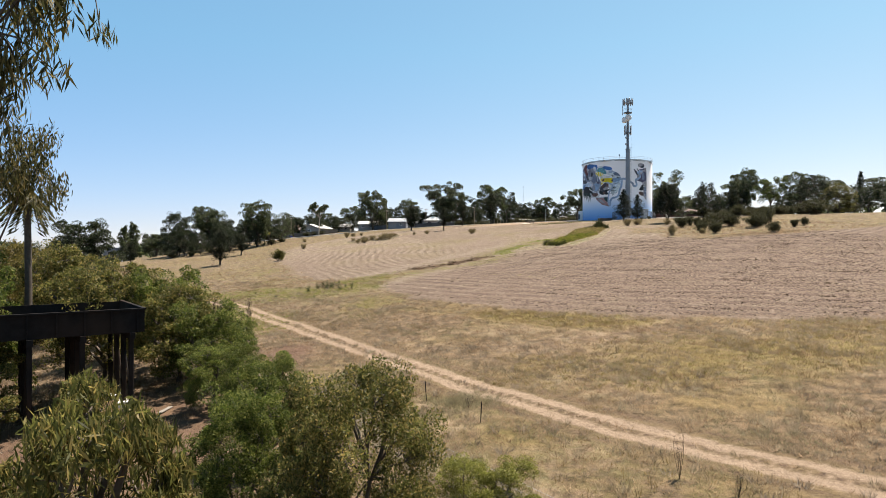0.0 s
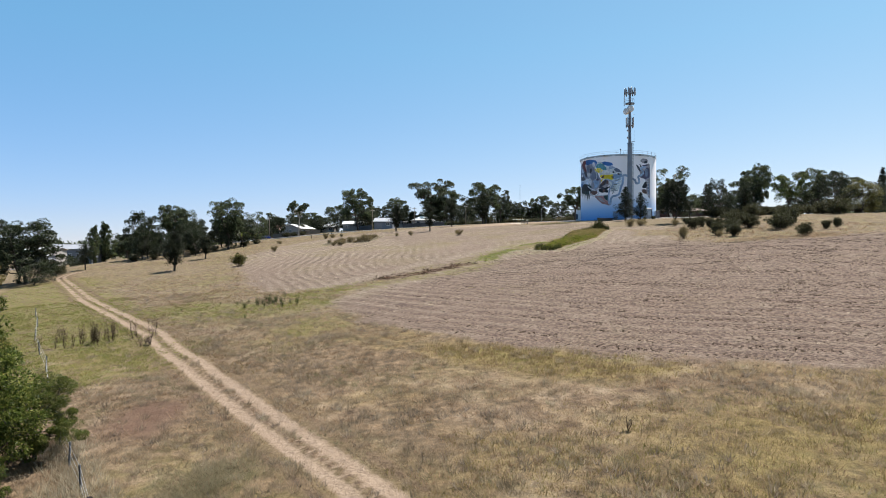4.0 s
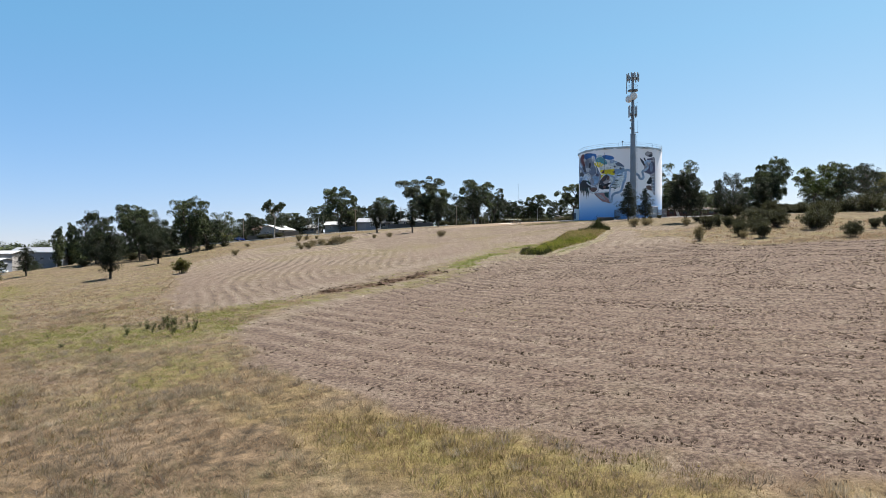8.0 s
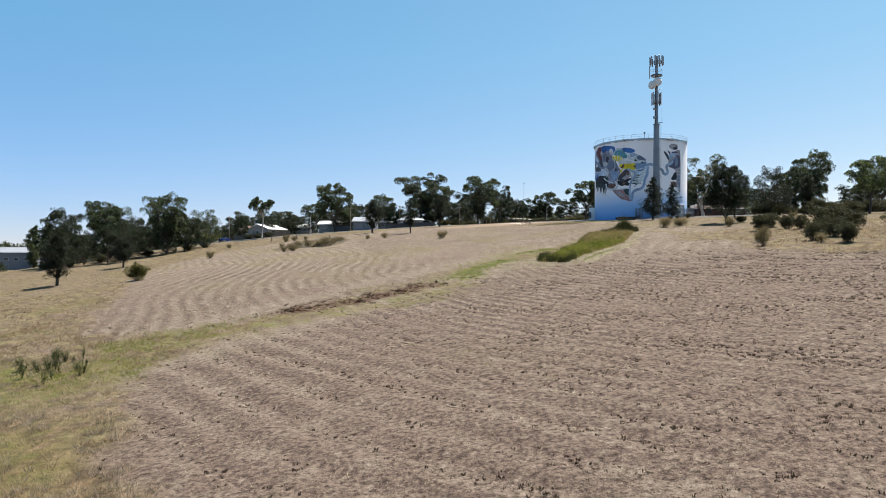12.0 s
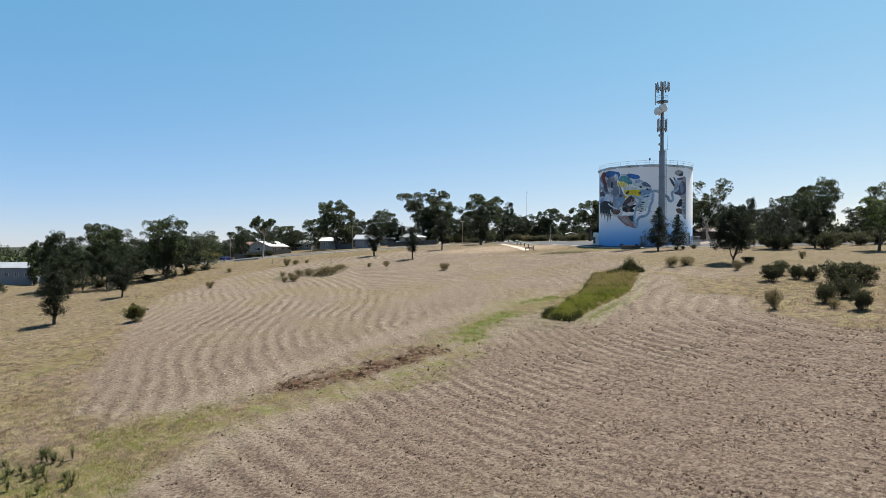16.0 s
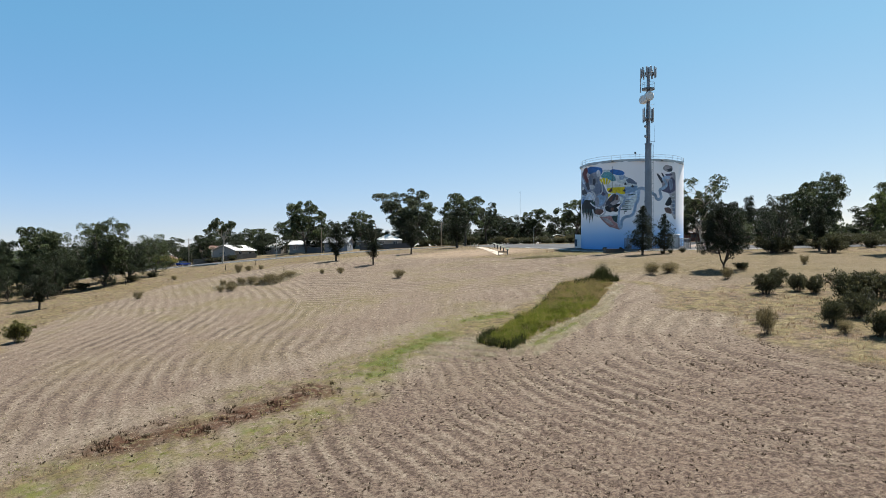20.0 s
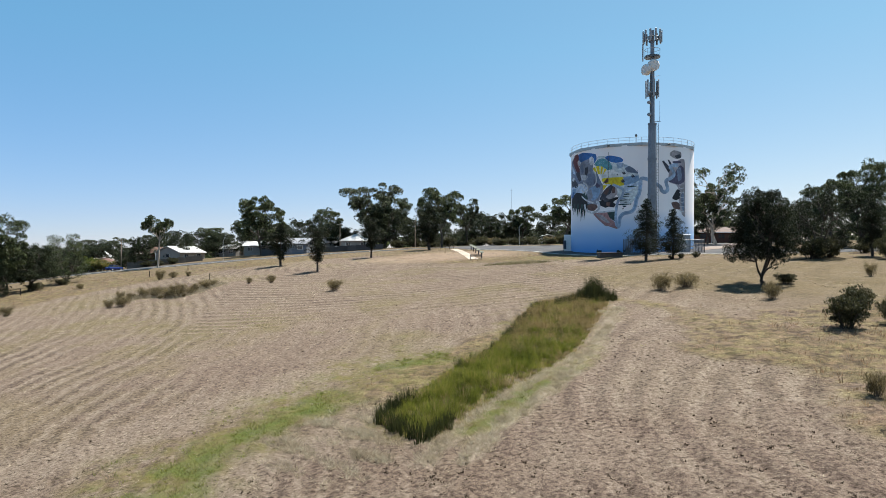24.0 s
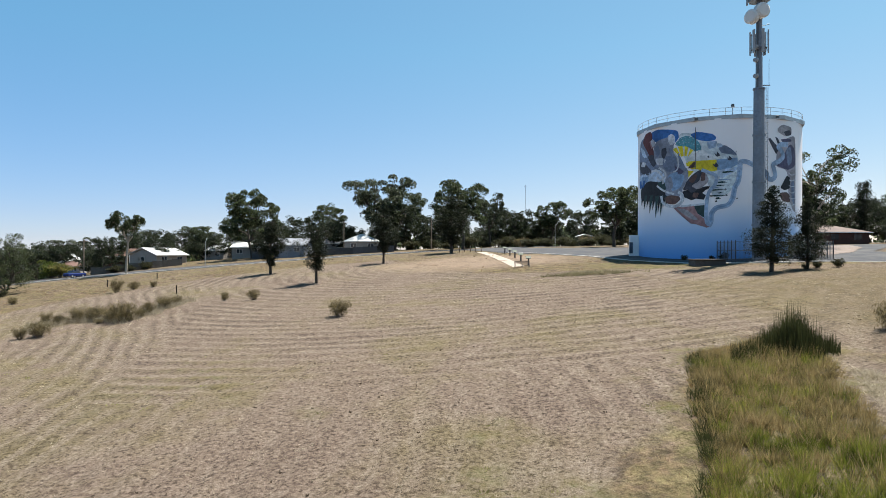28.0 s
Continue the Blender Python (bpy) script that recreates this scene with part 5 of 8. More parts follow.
    # weeds along the bed's western rim
    x, y = rng.uniform(24, 35, 7000), rng.uniform(134, 158, 7000)
    ok = (np.abs(inside(x, y, REEDS) - 0.45) < 0.5) & (x < 24.5 + (y - 135) * 0.48) & (wobble(x, y, 1.0, 2.0) > -0.1)
    x, y = x[ok], y[ok]
    n = len(x)
    stuff("rim_weeds", *blades(x, y, rng.uniform(0.2, 0.75, n), np.full(n, 0.028), 0.6, np.full(n, 0.25), 14, rng), DEEP_REED, "dark weeds along the edge of the reed bed", "weeds")
    # dark fringe of the bed's low end: its shade is put into blade colour
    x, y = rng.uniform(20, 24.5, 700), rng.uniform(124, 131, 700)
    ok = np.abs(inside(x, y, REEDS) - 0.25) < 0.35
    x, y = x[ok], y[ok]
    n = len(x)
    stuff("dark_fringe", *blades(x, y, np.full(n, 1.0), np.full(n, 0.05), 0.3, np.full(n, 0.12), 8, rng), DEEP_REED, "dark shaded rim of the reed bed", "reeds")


sow()


def weed_kind(seed, mat, stalks, high, wide, leafy):
    rng = np.random.RandomState(seed)
    at, way, stems = [], [], []
    for i in range(stalks):
        a, r = rng.uniform(0, 6.28), 0.012
        h = high * rng.uniform(0.65, 1.05)
        foot = np.array([r * math.cos(a), r * math.sin(a), -0.05])
        tip = foot + [0.45 * wide * math.cos(a), 0.45 * wide * math.sin(a), h]
        stems.append(bent(foot, tip, 0.014, 0.006, rng, 0.02, 4))
        n = leafy
        s = rng.uniform(0.3, 1.0, (n, 1))
        at.append(foot + (tip - foot) * s + rng.normal(size=(n, 3)) * [0.05, 0.05, 0.03])
        w = rng.normal(size=(n, 3)) * 0.5
        w[:, 2] += 0.8
        way.append(w)
    v, f = leaf_quads(np.concatenate(at), np.concatenate(way), 0.16, 0.06, rng)
    return dict(wide=1.0, stems=mesh_np("stem", *tubes(stems, 4), mat), crown=mesh_np("foliage", v, f, mat))


DOCK_KINDS = [weed_kind(i, DOCK, 5, 13.0, 0.5, 34) for i in (61, 62)]
WEED_KINDS = [weed_kind(i, WEED_GREEN, 9, 10.0, 0.6, 60) for i in (63, 64)]
rng = np.random.RandomState(8)
for i in range(32):
    x, y = (-29.2 + rng.normal() * 2.2, 77 + rng.normal() * 1.2) if i < 27 else (-22.6 + rng.normal() * 0.5, 73.3 + rng.normal() * 0.4)
    plant(DOCK_KINDS[i % 2], "dock_plant", x, y, rng.uniform(1.2, 1.75) if i < 27 else 0.75, 1.0, "dead brown dock stalk in green grass", "weed", "dock plants", i)
for i in range(34):
    u, side = rng.uniform(0, 1), rng.normal() * 0.9
    x, y = (-18.2 + 4.6 * u + side * 0.8, 96.5 - 7.2 * u + side * 0.6) if i < 24 else (-21 + rng.normal() * 2.6, 91 + rng.normal() * 3.2)
    plant(WEED_KINDS[i % 2], "weed_plant", x, y, rng.uniform(0.6, 1.25) if i < 24 else rng.uniform(0.35, 0.7), rng.uniform(0.45, 0.8), "dark green leafy weed in the damp swale", "weed", "swale weeds", i)
for x, y, h in ((9.8, 26.2, 2.0), (11.4, 24.4, 1.2), (1.5, 36.0, 0.9), (12.6, 46, 0.8)):
    plant(DOCK_KINDS[0], "dock_plant", x, y, h * 0.8, 0.8, "lone dead brown stalk by the track", "weed", "dock plants", x)

# ---- water tank ----
TANK_X, TANK_Y, TANK_BASE, TANK_R, TANK_H = 60.2, 219.0, 18.5, 11.6, 19.6
WHITE_PAINT = surface("white_paint", (0.72, 0.72, 0.71), 0.6, 0, 3, 0.06)
STEEL = surface("galvanised_steel", (0.42, 0.44, 0.46), 0.5, 0.6, 8, 0.15)
DARK_STEEL = surface("dark_steel", (0.12, 0.125, 0.135), 0.55, 0.4, 8, 0.2)
ANTENNA = surface("antenna_shell", (0.3, 0.31, 0.335), 0.5, 0, 10, 0.08)
DISH = surface("dish_shell", (0.66, 0.64, 0.63), 0.55, 0, 6, 0.05)
CONCRETE = surface("concrete", (0.42, 0.40, 0.37), 0.9, 0, 4, 0.12, bump=0.3)


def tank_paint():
    """Wall colour: blue at the foot, turning white higher up, with faint weather streaks."""
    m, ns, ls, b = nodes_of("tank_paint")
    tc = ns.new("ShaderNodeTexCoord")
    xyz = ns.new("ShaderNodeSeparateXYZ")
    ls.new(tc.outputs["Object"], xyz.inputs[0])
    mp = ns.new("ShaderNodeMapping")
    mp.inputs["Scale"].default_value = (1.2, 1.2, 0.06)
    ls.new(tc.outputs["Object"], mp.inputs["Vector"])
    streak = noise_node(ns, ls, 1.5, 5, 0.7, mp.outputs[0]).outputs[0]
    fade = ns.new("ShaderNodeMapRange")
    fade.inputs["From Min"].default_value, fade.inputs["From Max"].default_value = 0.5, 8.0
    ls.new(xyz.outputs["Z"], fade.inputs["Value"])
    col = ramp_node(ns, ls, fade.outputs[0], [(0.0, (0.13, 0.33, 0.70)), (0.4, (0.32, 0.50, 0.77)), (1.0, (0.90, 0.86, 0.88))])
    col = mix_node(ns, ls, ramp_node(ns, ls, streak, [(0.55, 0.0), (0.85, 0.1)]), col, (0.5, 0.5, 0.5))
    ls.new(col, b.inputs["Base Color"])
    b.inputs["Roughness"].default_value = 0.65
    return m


tank = thing("water_tank", Matrix.Translation((TANK_X, TANK_Y, TANK_BASE)), "big white round water tank with a painted mural", "water tank")


def ring_wall(r0, r1, z0, z1, n, turn=0.0):
    bm = bmesh.new()
    loops = []
    for r, z in ((r0, z0), (r1, z0), (r1, z1), (r0, z1)):
        loops.append([bm.verts.new((r * math.sin(turn + 2 * math.pi * i / n), -r * math.cos(turn + 2 * math.pi * i / n), z)) for i in range(n)])
    for a, b in zip(loops, loops[1:] + loops[:1]):
        for i in range(n):
            bm.faces.new((a[i], a[(i + 1) % n], b[(i + 1) % n], b[i]))
    bmesh.ops.recalc_face_normals(bm, faces=bm.faces)
    return bm


def on_wall(deg, z, r=TANK_R):
    a = radians(deg)
    return Vector((r * math.sin(a), -r * math.cos(a), z))


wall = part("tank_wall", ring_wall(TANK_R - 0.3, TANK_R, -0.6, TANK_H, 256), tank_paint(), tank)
part("roof_edge", ring_wall(11.35, 12.0, TANK_H - 0.15, TANK_H + 0.4, 12, radians(-36.7)), STEEL, tank, "grey faceted steel roof edge")
part("roof", one(rod, (0, 0, TANK_H), (0, 0, TANK_H + 0.35), 11.45, 11.3, 64), STEEL, tank)
rail = part("handrail", ring_wall(11.63, 11.68, TANK_H + 1.36, TANK_H + 1.41, 72), STEEL, tank, "thin steel handrail round the roof")
part("mid_rail", ring_wall(11.63, 11.67, TANK_H + 0.86, TANK_H + 0.9, 72), STEEL, rail)
post_bm = one(rod, (0, 0, 0), (0, 0, 1.02), 0.03, 0.03, 5)
post_me = bpy.data.meshes.new("rail_post")
post_bm.to_mesh(post_me)
post_bm.free()
post_me.materials.append(STEEL)
for i in range(36):
    o = part("rail_post", post_me, None, rail)
    o.location = on_wall(i * 10 + 3, TANK_H + 0.38, 11.65)
vent = part("roof_vent", one(rod, (-2.0, -10.2, TANK_H + 0.3), (-2.0, -10.2, TANK_H + 1.7), 0.05, 0.05, 6), DARK_STEEL, tank)
part("vent_cap", one(rod, (-2.0, -10.2, TANK_H + 1.7), (-2.0, -10.2, TANK_H + 2.1), 0.24, 0.2, 10), DARK_STEEL, vent)
for deg in (-35, 17):
    part("flood_light", one(box, *on_wall(deg, TANK_H + 0.1, 12.05), 0.4, 0.3, 0.3, None, 0.03), DARK_STEEL, tank)
# a thin dark rod down the upper wall
part("conduit", one(rod, on_wall(-36, 12.8, TANK_R + 0.06), on_wall(-36, 18.6, TANK_R + 0.06), 0.04, 0.04, 6), DARK_STEEL, tank)
kiosk = part("valve_kiosk", one(box, *on_wall(-99, 1.9, 12.3), 1.2, 1.4, 3.6, Matrix.Rotation(radians(-99), 4, "Z"), 0.04), WHITE_PAINT, tank, "white valve kiosk against the wall")
part("kiosk_hatch", one(box, *on_wall(-93, 1.7, 12.95), 0.06, 0.7, 1.7, Matrix.Rotation(radians(-60), 4, "Z"), 0.0), DARK_STEEL, kiosk)

PAINTS = {}


def pigment(name, c):
    PAINTS[name] = surface("mural_" + name, c, 0.7, 0, 2.2, 0.38)
    return PAINTS[name]


MAROON, NAVY, SLATE, GREY = pigment("maroon", (0.13, 0.035, 0.035)), pigment("navy", (0.045, 0.15, 0.42)), pigment("slate", (0.19, 0.23, 0.33)), pigment("grey", (0.27, 0.29, 0.36))
PALE, CHAR, TEAL, YELLOW = pigment("pale", (0.58, 0.6, 0.65)), pigment("charcoal", (0.06, 0.06, 0.08)), pigment("teal", (0.10, 0.30, 0.36)), pigment("yellow", (0.85, 0.62, 0.03))
STEEL_BLUE, PALE_BLUE, BLACK, BROWN = pigment("steel_blue", (0.24, 0.36, 0.54)), pigment("pale_blue", (0.48, 0.58, 0.72)), pigment("black", (0.022, 0.022, 0.028)), pigment("brown", (0.13, 0.075, 0.065))
ROSE, DEEP_GREEN, PLUM, SAND = pigment("rose", (0.38, 0.21, 0.21)), pigment("deep_green", (0.03, 0.06, 0.06)), pigment("plum", (0.10, 0.09, 0.15)), pigment("sand", (0.36, 0.33, 0.35))
RIVER = pigment("river", (0.36, 0.46, 0.62))


def paint(outline, mat, layer, label="", parent=None, soft=0.5):
    """A painted patch that lies on the tank's round wall; outline in degrees round the wall and metres up."""
    bm = bmesh.new()
    pts = [Vector((a, 0, z)) for a, z in outline]
    if soft:
        cut = []
        for i, p in enumerate(pts):
            q, r = pts[i - 1], pts[(i + 1) % len(pts)]
            for s in (0.72, 0.9):
                cut.append(q.lerp(p, s) if s == 0.72 else q.lerp(p, 0.9).lerp(r, 0.05))
            cut.append(p.lerp(r, 0.1).lerp(q, 0.05))
            cut.append(p.lerp(r, 0.28))
        pts = cut
    face = bm.faces.new([bm.verts.new(p) for p in pts])
    bmesh.ops.triangulate(bm, faces=[face])
    lo, hi = min(p.x for p in pts), max(p.x for p in pts)
    a = math.floor(lo / 2.5) * 2.5
    while a < hi:
        bmesh.ops.bisect_plane(bm, geom=bm.verts[:] + bm.edges[:] + bm.faces[:], plane_co=(a, 0, 0), plane_no=(1, 0, 0))
        a += 2.5
    for v in bm.verts:
        v.co = on_wall(v.co.x, v.co.z, TANK_R + 0.012 + 0.01 * layer)
    bmesh.ops.recalc_face_normals(bm, faces=bm.faces)
    return part("painted_shape", bm, mat, wall, label)


def stroke(line, width, mat, layer, label="", parent=None):
    """A painted band along a line on the wall."""
    pts = [Vector((a * 0.2025, z)) for a, z in line]
    fine = []
    for i in range(len(pts) - 1):
        p0, p1, p2, p3 = pts[max(i - 1, 0)], pts[i], pts[i + 1], pts[min(i + 2, len(pts) - 1)]
        for s in np.arange(0, 1, 0.125):
            fine.append(0.5 * (2 * p1 + (p2 - p0) * s + (2 * p0 - 5 * p1 + 4 * p2 - p3) * s * s + (3 * p1 - p0 - 3 * p2 + p3) * s ** 3))
    fine.append(pts[-1])
    bm, prev = bmesh.new(), None
    for i, p in enumerate(fine):
        d = (fine[min(i + 1, len(fine) - 1)] - fine[max(i - 1, 0)]).normalized()
        n = Vector((-d.y, d.x)) * width / 2
        row = [bm.verts.new(on_wall(q.x / 0.2025, q.y, TANK_R + 0.012 + 0.01 * layer)) for q in (p - n, p + n)]
        if prev:
            bm.faces.new((prev[0], row[0], row[1], prev[1]))
        prev = row
    return part("painted_band", bm, mat, wall, label)


paint([(-49, 18.1), (-37.5, 17.9), (-28.5, 16.8), (-18, 15.9), (-9.5, 14.4), (-8.5, 13.5), (-9.5, 11.1), (-15.5, 8.9), (-24.5, 8.6), (-28, 10.9), (-41.5, 13.1)], pigment("cloud", (0.66, 0.72, 0.8)), 0, "pale blue painted wash")
paint([(-92.5, 18), (-82, 18.7), (-66.5, 14.5), (-57, 10.7), (-58.5, 9), (-87.5, 10.7), (-95, 14.3)], pigment("wash", (0.2, 0.23, 0.31)), 0, "grey-blue painted wash")
paint([(18.5, 15), (29, 17.1), (38.5, 17.5), (39.5, 13.9), (39, 6.6), (30.5, 8.2), (29, 12.5), (17.5, 12.9)], pigment("dusk", (0.42, 0.38, 0.42)), 0, "dull violet painted wash")
paint([(-74, 18.9), (-66.5, 19.2), (-57, 18.9), (-48.5, 18.5), (-47.5, 17.5), (-51.5, 16.5), (-60.5, 16.8), (-71, 17.6)], NAVY, 1, "deep blue painted patch")
paint([(-40, 17.7), (-35, 18), (-25, 17.5), (-22.5, 17), (-23.5, 16.6), (-29, 16.5), (-35.5, 16.9)], NAVY, 2, "deep blue painted cloud")
paint([(-29, 16.5), (-22, 16.5), (-23, 15.6), (-27.5, 15.4)], RIVER, 1)
paint([(-21.5, 15.5), (-17.5, 15.9), (-13, 15.3), (-9, 14.4), (-15.5, 14.6), (-19.5, 14.8)], SLATE, 2)
paint([(-22.5, 16.1), (-19.5, 16.1), (-18.5, 15.7), (-22, 15.5)], PALE_BLUE, 3)
paint([(-51, 16.5), (-47, 17.4), (-42, 17.6), (-36, 17.1), (-32.5, 16.1), (-32, 15.1), (-35, 14.9), (-37.5, 15.5), (-41.5, 16), (-47, 16.2)], TEAL, 1, "teal painted arch")
paint([(-41.5, 15), (-31, 15.5), (-28.5, 14.8), (-22.5, 14.5), (-22.5, 13.8), (-40, 14)], pigment("white", (0.8, 0.82, 0.86)), 2, "white painted cloud")
paint([(-52.5, 15.9), (-49.5, 16.1), (-46.5, 14.9), (-47.5, 14.8)], YELLOW, 3, "yellow painted ray", soft=0)
paint([(-48.5, 16.2), (-45, 16.2), (-44, 14.7), (-46, 14.7)], YELLOW, 3, "yellow painted ray", soft=0)
paint([(-43.5, 16.2), (-41, 15.9), (-42, 14.7), (-43.5, 14.7)], YELLOW, 3, "yellow painted ray", soft=0)
paint([(-39.5, 15.7), (-37.5, 15.4), (-41.5, 14.5)], YELLOW, 3, "yellow painted ray", soft=0)
paint([(-54.5, 15.4), (-51.5, 15.3), (-47.5, 14.5), (-49, 14.3)], YELLOW, 3, "yellow painted ray", soft=0)
paint([(-41.5, 13.9), (-22.5, 13.9), (-22, 12.4), (-28.5, 12.2), (-34.5, 12.7), (-39, 12.8)], YELLOW, 3, "yellow painted block", soft=0)
paint([(-42.5, 13.8), (-37.5, 13.5), (-38, 13), (-42, 13.3)], YELLOW, 4, soft=0)
paint([(-43.5, 12.7), (-37, 12.5), (-40.5, 11.7)], YELLOW, 3, "yellow painted ray", soft=0)
paint([(-37, 13.8), (-36, 13.8), (-36.5, 13), (-41.5, 12.9), (-37.5, 13.1)], BROWN, 5, soft=0)
paint([(-22.5, 13.9), (-9.5, 14.1), (-9, 13.2), (-13, 12.7), (-22, 12.4)], STEEL_BLUE, 2, "grey-blue painted water", soft=0)
paint([(-22, 12.4), (-9, 12.9), (-9.5, 12.4), (-19.5, 11.2), (-22, 11.7)], PALE_BLUE, 2)
paint([(-86.5, 17.9), (-81.5, 19), (-74, 19.2), (-71.5, 18.5), (-73, 17.2), (-68.5, 15.6), (-71.5, 14.6), (-77.5, 16.1)], MAROON, 2, "dark red painted patch")
paint([(-75.5, 17.7), (-71.5, 17.8), (-69, 16.8), (-72.5, 16.4)], ROSE, 3)
paint([(-95, 16.8), (-79, 15.7), (-66.5, 13.9), (-68.5, 13), (-78.5, 13.4), (-93.5, 14.1)], SLATE, 2)
paint([(-92.5, 17.5), (-84, 16.8), (-77.5, 15.2), (-85.5, 15.6)], PALE_BLUE, 3)
paint([(-95, 12.9), (-76, 13), (-63.5, 13.2), (-59, 12.4), (-58.5, 11), (-66.5, 11.5), (-78.5, 11.4), (-92, 10.8)], PALE_BLUE, 3, "pale blue painted shape")
paint([(-89, 12.6), (-76, 12.5), (-77, 11.7), (-88, 11.2)], STEEL_BLUE, 4)
paint([(-90, 10.7), (-77, 11.8), (-64.5, 11.4), (-59.5, 10.2), (-57.5, 9), (-66.5, 8.5), (-89, 8.9)], BLACK, 4, "black painted shape")
paint([(-88, 9.8), (-81, 9.7), (-88.5, 8.2)], BLACK, 5, "dark pointed painted stroke", soft=0)
paint([(-83, 9.7), (-77.5, 9.6), (-83.5, 7.4)], DEEP_GREEN, 5, "dark pointed painted stroke", soft=0)
paint([(-78.5, 9.6), (-73.5, 9.5), (-79, 7.8)], BLACK, 5, "dark pointed painted stroke", soft=0)
paint([(-75, 9.6), (-70, 9.5), (-75, 6.8)], DEEP_GREEN, 5, "dark pointed painted stroke", soft=0)
paint([(-71, 9.5), (-67, 9.4), (-71.5, 7.2)], BLACK, 5, "dark pointed painted stroke", soft=0)
paint([(-68, 9.4), (-64, 9.4), (-68, 6)], DEEP_GREEN, 5, "dark pointed painted stroke", soft=0)
paint([(-65, 9.4), (-62, 9.3), (-65.5, 6.7)], BLACK, 5, "dark pointed painted stroke", soft=0)
paint([(-63, 9.4), (-59.5, 9.3), (-63, 6.3)], DEEP_GREEN, 5, "dark pointed painted stroke", soft=0)
paint([(-60.5, 9.3), (-57, 9.3), (-60.5, 7.6)], BLACK, 5, "dark pointed painted stroke", soft=0)
paint([(-58.5, 9.3), (-54.5, 9.2), (-58, 7.8)], DEEP_GREEN, 5, "dark pointed painted stroke", soft=0)
paint([(-70.5, 16.7), (-66.5, 17.5), (-56, 17.8), (-51, 16.8), (-52.5, 15.9), (-48.5, 14.5), (-48.5, 12.7), (-41.5, 13.1), (-40.5, 11.6), (-44.5, 10.2), (-47, 8.9), (-56, 8.7), (-60, 9.9), (-57.5, 11.6), (-63, 13.2), (-69.5, 14.8)], GREY, 3, "large grey painted shape")
paint([(-56.5, 17.9), (-53.5, 18.2), (-50.5, 17.7), (-50.5, 16.8), (-54, 16.4), (-56, 17.1)], PALE, 4)
paint([(-74, 17.8), (-70, 17.8), (-68, 17.1), (-71.5, 16.6)], PALE, 4)
paint([(-62, 16.2), (-58, 16.3), (-57, 15.5), (-59.5, 14.6), (-62, 15.1)], CHAR, 5)
paint([(-68.5, 14.9), (-62, 14.9), (-57.5, 14.5), (-60.5, 13.8), (-66.5, 14)], PALE, 4)
paint([(-60, 15), (-51, 15), (-48.5, 13.8), (-50.5, 12.6), (-57, 12.7), (-61, 13.7)], SLATE, 4)
paint([(-56, 12.3), (-49, 12.6), (-43, 11.9), (-46, 10.3), (-52.5, 9.8), (-56, 10.7)], STEEL_BLUE, 4)
paint([(-48.5, 15.6), (-45, 14), (-41.5, 12.6), (-46, 12.6), (-48.5, 13.8)], SLATE, 3)
paint([(-59.5, 9), (-54.5, 9.3), (-47.5, 9.1), (-46, 8.6), (-50.5, 7.9), (-57, 8.1)], BROWN, 5, "brown painted patch")
stroke([(-62, 9.3), (-60.5, 8.3), (-55, 7.7), (-49, 7.7), (-45, 8.3), (-45, 9.2), (-48, 9.7)], 0.42, PALE, 6, "pale painted outline")
stroke([(-72.5, 13.1), (-66.5, 13.1), (-61, 12.1), (-60.5, 11)], 0.35, PALE, 6, "pale painted outline")
stroke([(-64.5, 13.5), (-59, 12.8), (-58.5, 11.9), (-63.5, 11.6), (-66.5, 12.1)], 0.28, PALE, 6, "pale painted outline")
stroke([(-66.5, 10.9), (-59.5, 10), (-51, 9.4)], 0.3, PALE, 6, "pale painted outline")
stroke([(-51, 15.4), (-48, 14.3), (-48.5, 13), (-51.5, 12.6)], 0.22, PALE, 6, "pale painted outline")
paint([(-45, 9.8), (-42, 11.1), (-38.5, 11.9), (-33.5, 12.6), (-30.5, 12.4), (-32.5, 11.2), (-35.5, 10.3), (-39, 10)], CHAR, 4, "dark brown painted shape")
paint([(-41, 11.2), (-36, 12.1), (-34.5, 11.8), (-37.5, 10.7)], BROWN, 5)
paint([(-32, 12), (-29, 12.1), (-27, 11), (-32, 10), (-37.5, 9.9), (-38.5, 10.5), (-33.5, 11)], SAND, 5)
paint([(-32, 12.2), (-29.5, 12.3), (-29.5, 11.1), (-32.5, 11)], BROWN, 6)
paint([(-45, 9.7), (-37.5, 10.1), (-26.5, 10.3), (-27.5, 9.9), (-32.5, 9.5), (-29, 9), (-30.5, 8.4), (-35.5, 8.6), (-38.5, 8.4), (-44, 8.9)], BLACK, 4, "black jagged painted shape", soft=0)
paint([(-37.5, 9.5), (-33.5, 9.4), (-34.5, 8.7), (-38, 8.8)], BROWN, 5)
paint([(-52, 7.5), (-37, 7.6), (-34.5, 6.5), (-28.5, 5.5), (-26, 4.7), (-28.5, 4.5), (-35.5, 5), (-39, 5.1), (-41, 5.7), (-47, 6.5)], ROSE, 3, "rosy brown painted patch", soft=0)
paint([(-49.5, 7.4), (-41.5, 7.1), (-33.5, 5.6), (-37.5, 5.6), (-44.5, 6.5)], SAND, 4)
paint([(-37, 7.6), (-30, 7.7), (-29.5, 5.8), (-34.5, 6.5)], DEEP_GREEN, 4, soft=0)
stroke([(-46, 7.6), (-37.5, 7.7), (-30, 7.8)], 0.28, PALE, 5)
paint([(-23, 10.8), (-18.5, 10.9), (-15.5, 10.7), (-22.5, 10.6)], DEEP_GREEN, 4, soft=0)
paint([(-24.5, 10.4), (-20, 10.4), (-17, 10.3), (-23.5, 10.2)], DEEP_GREEN, 4, soft=0)
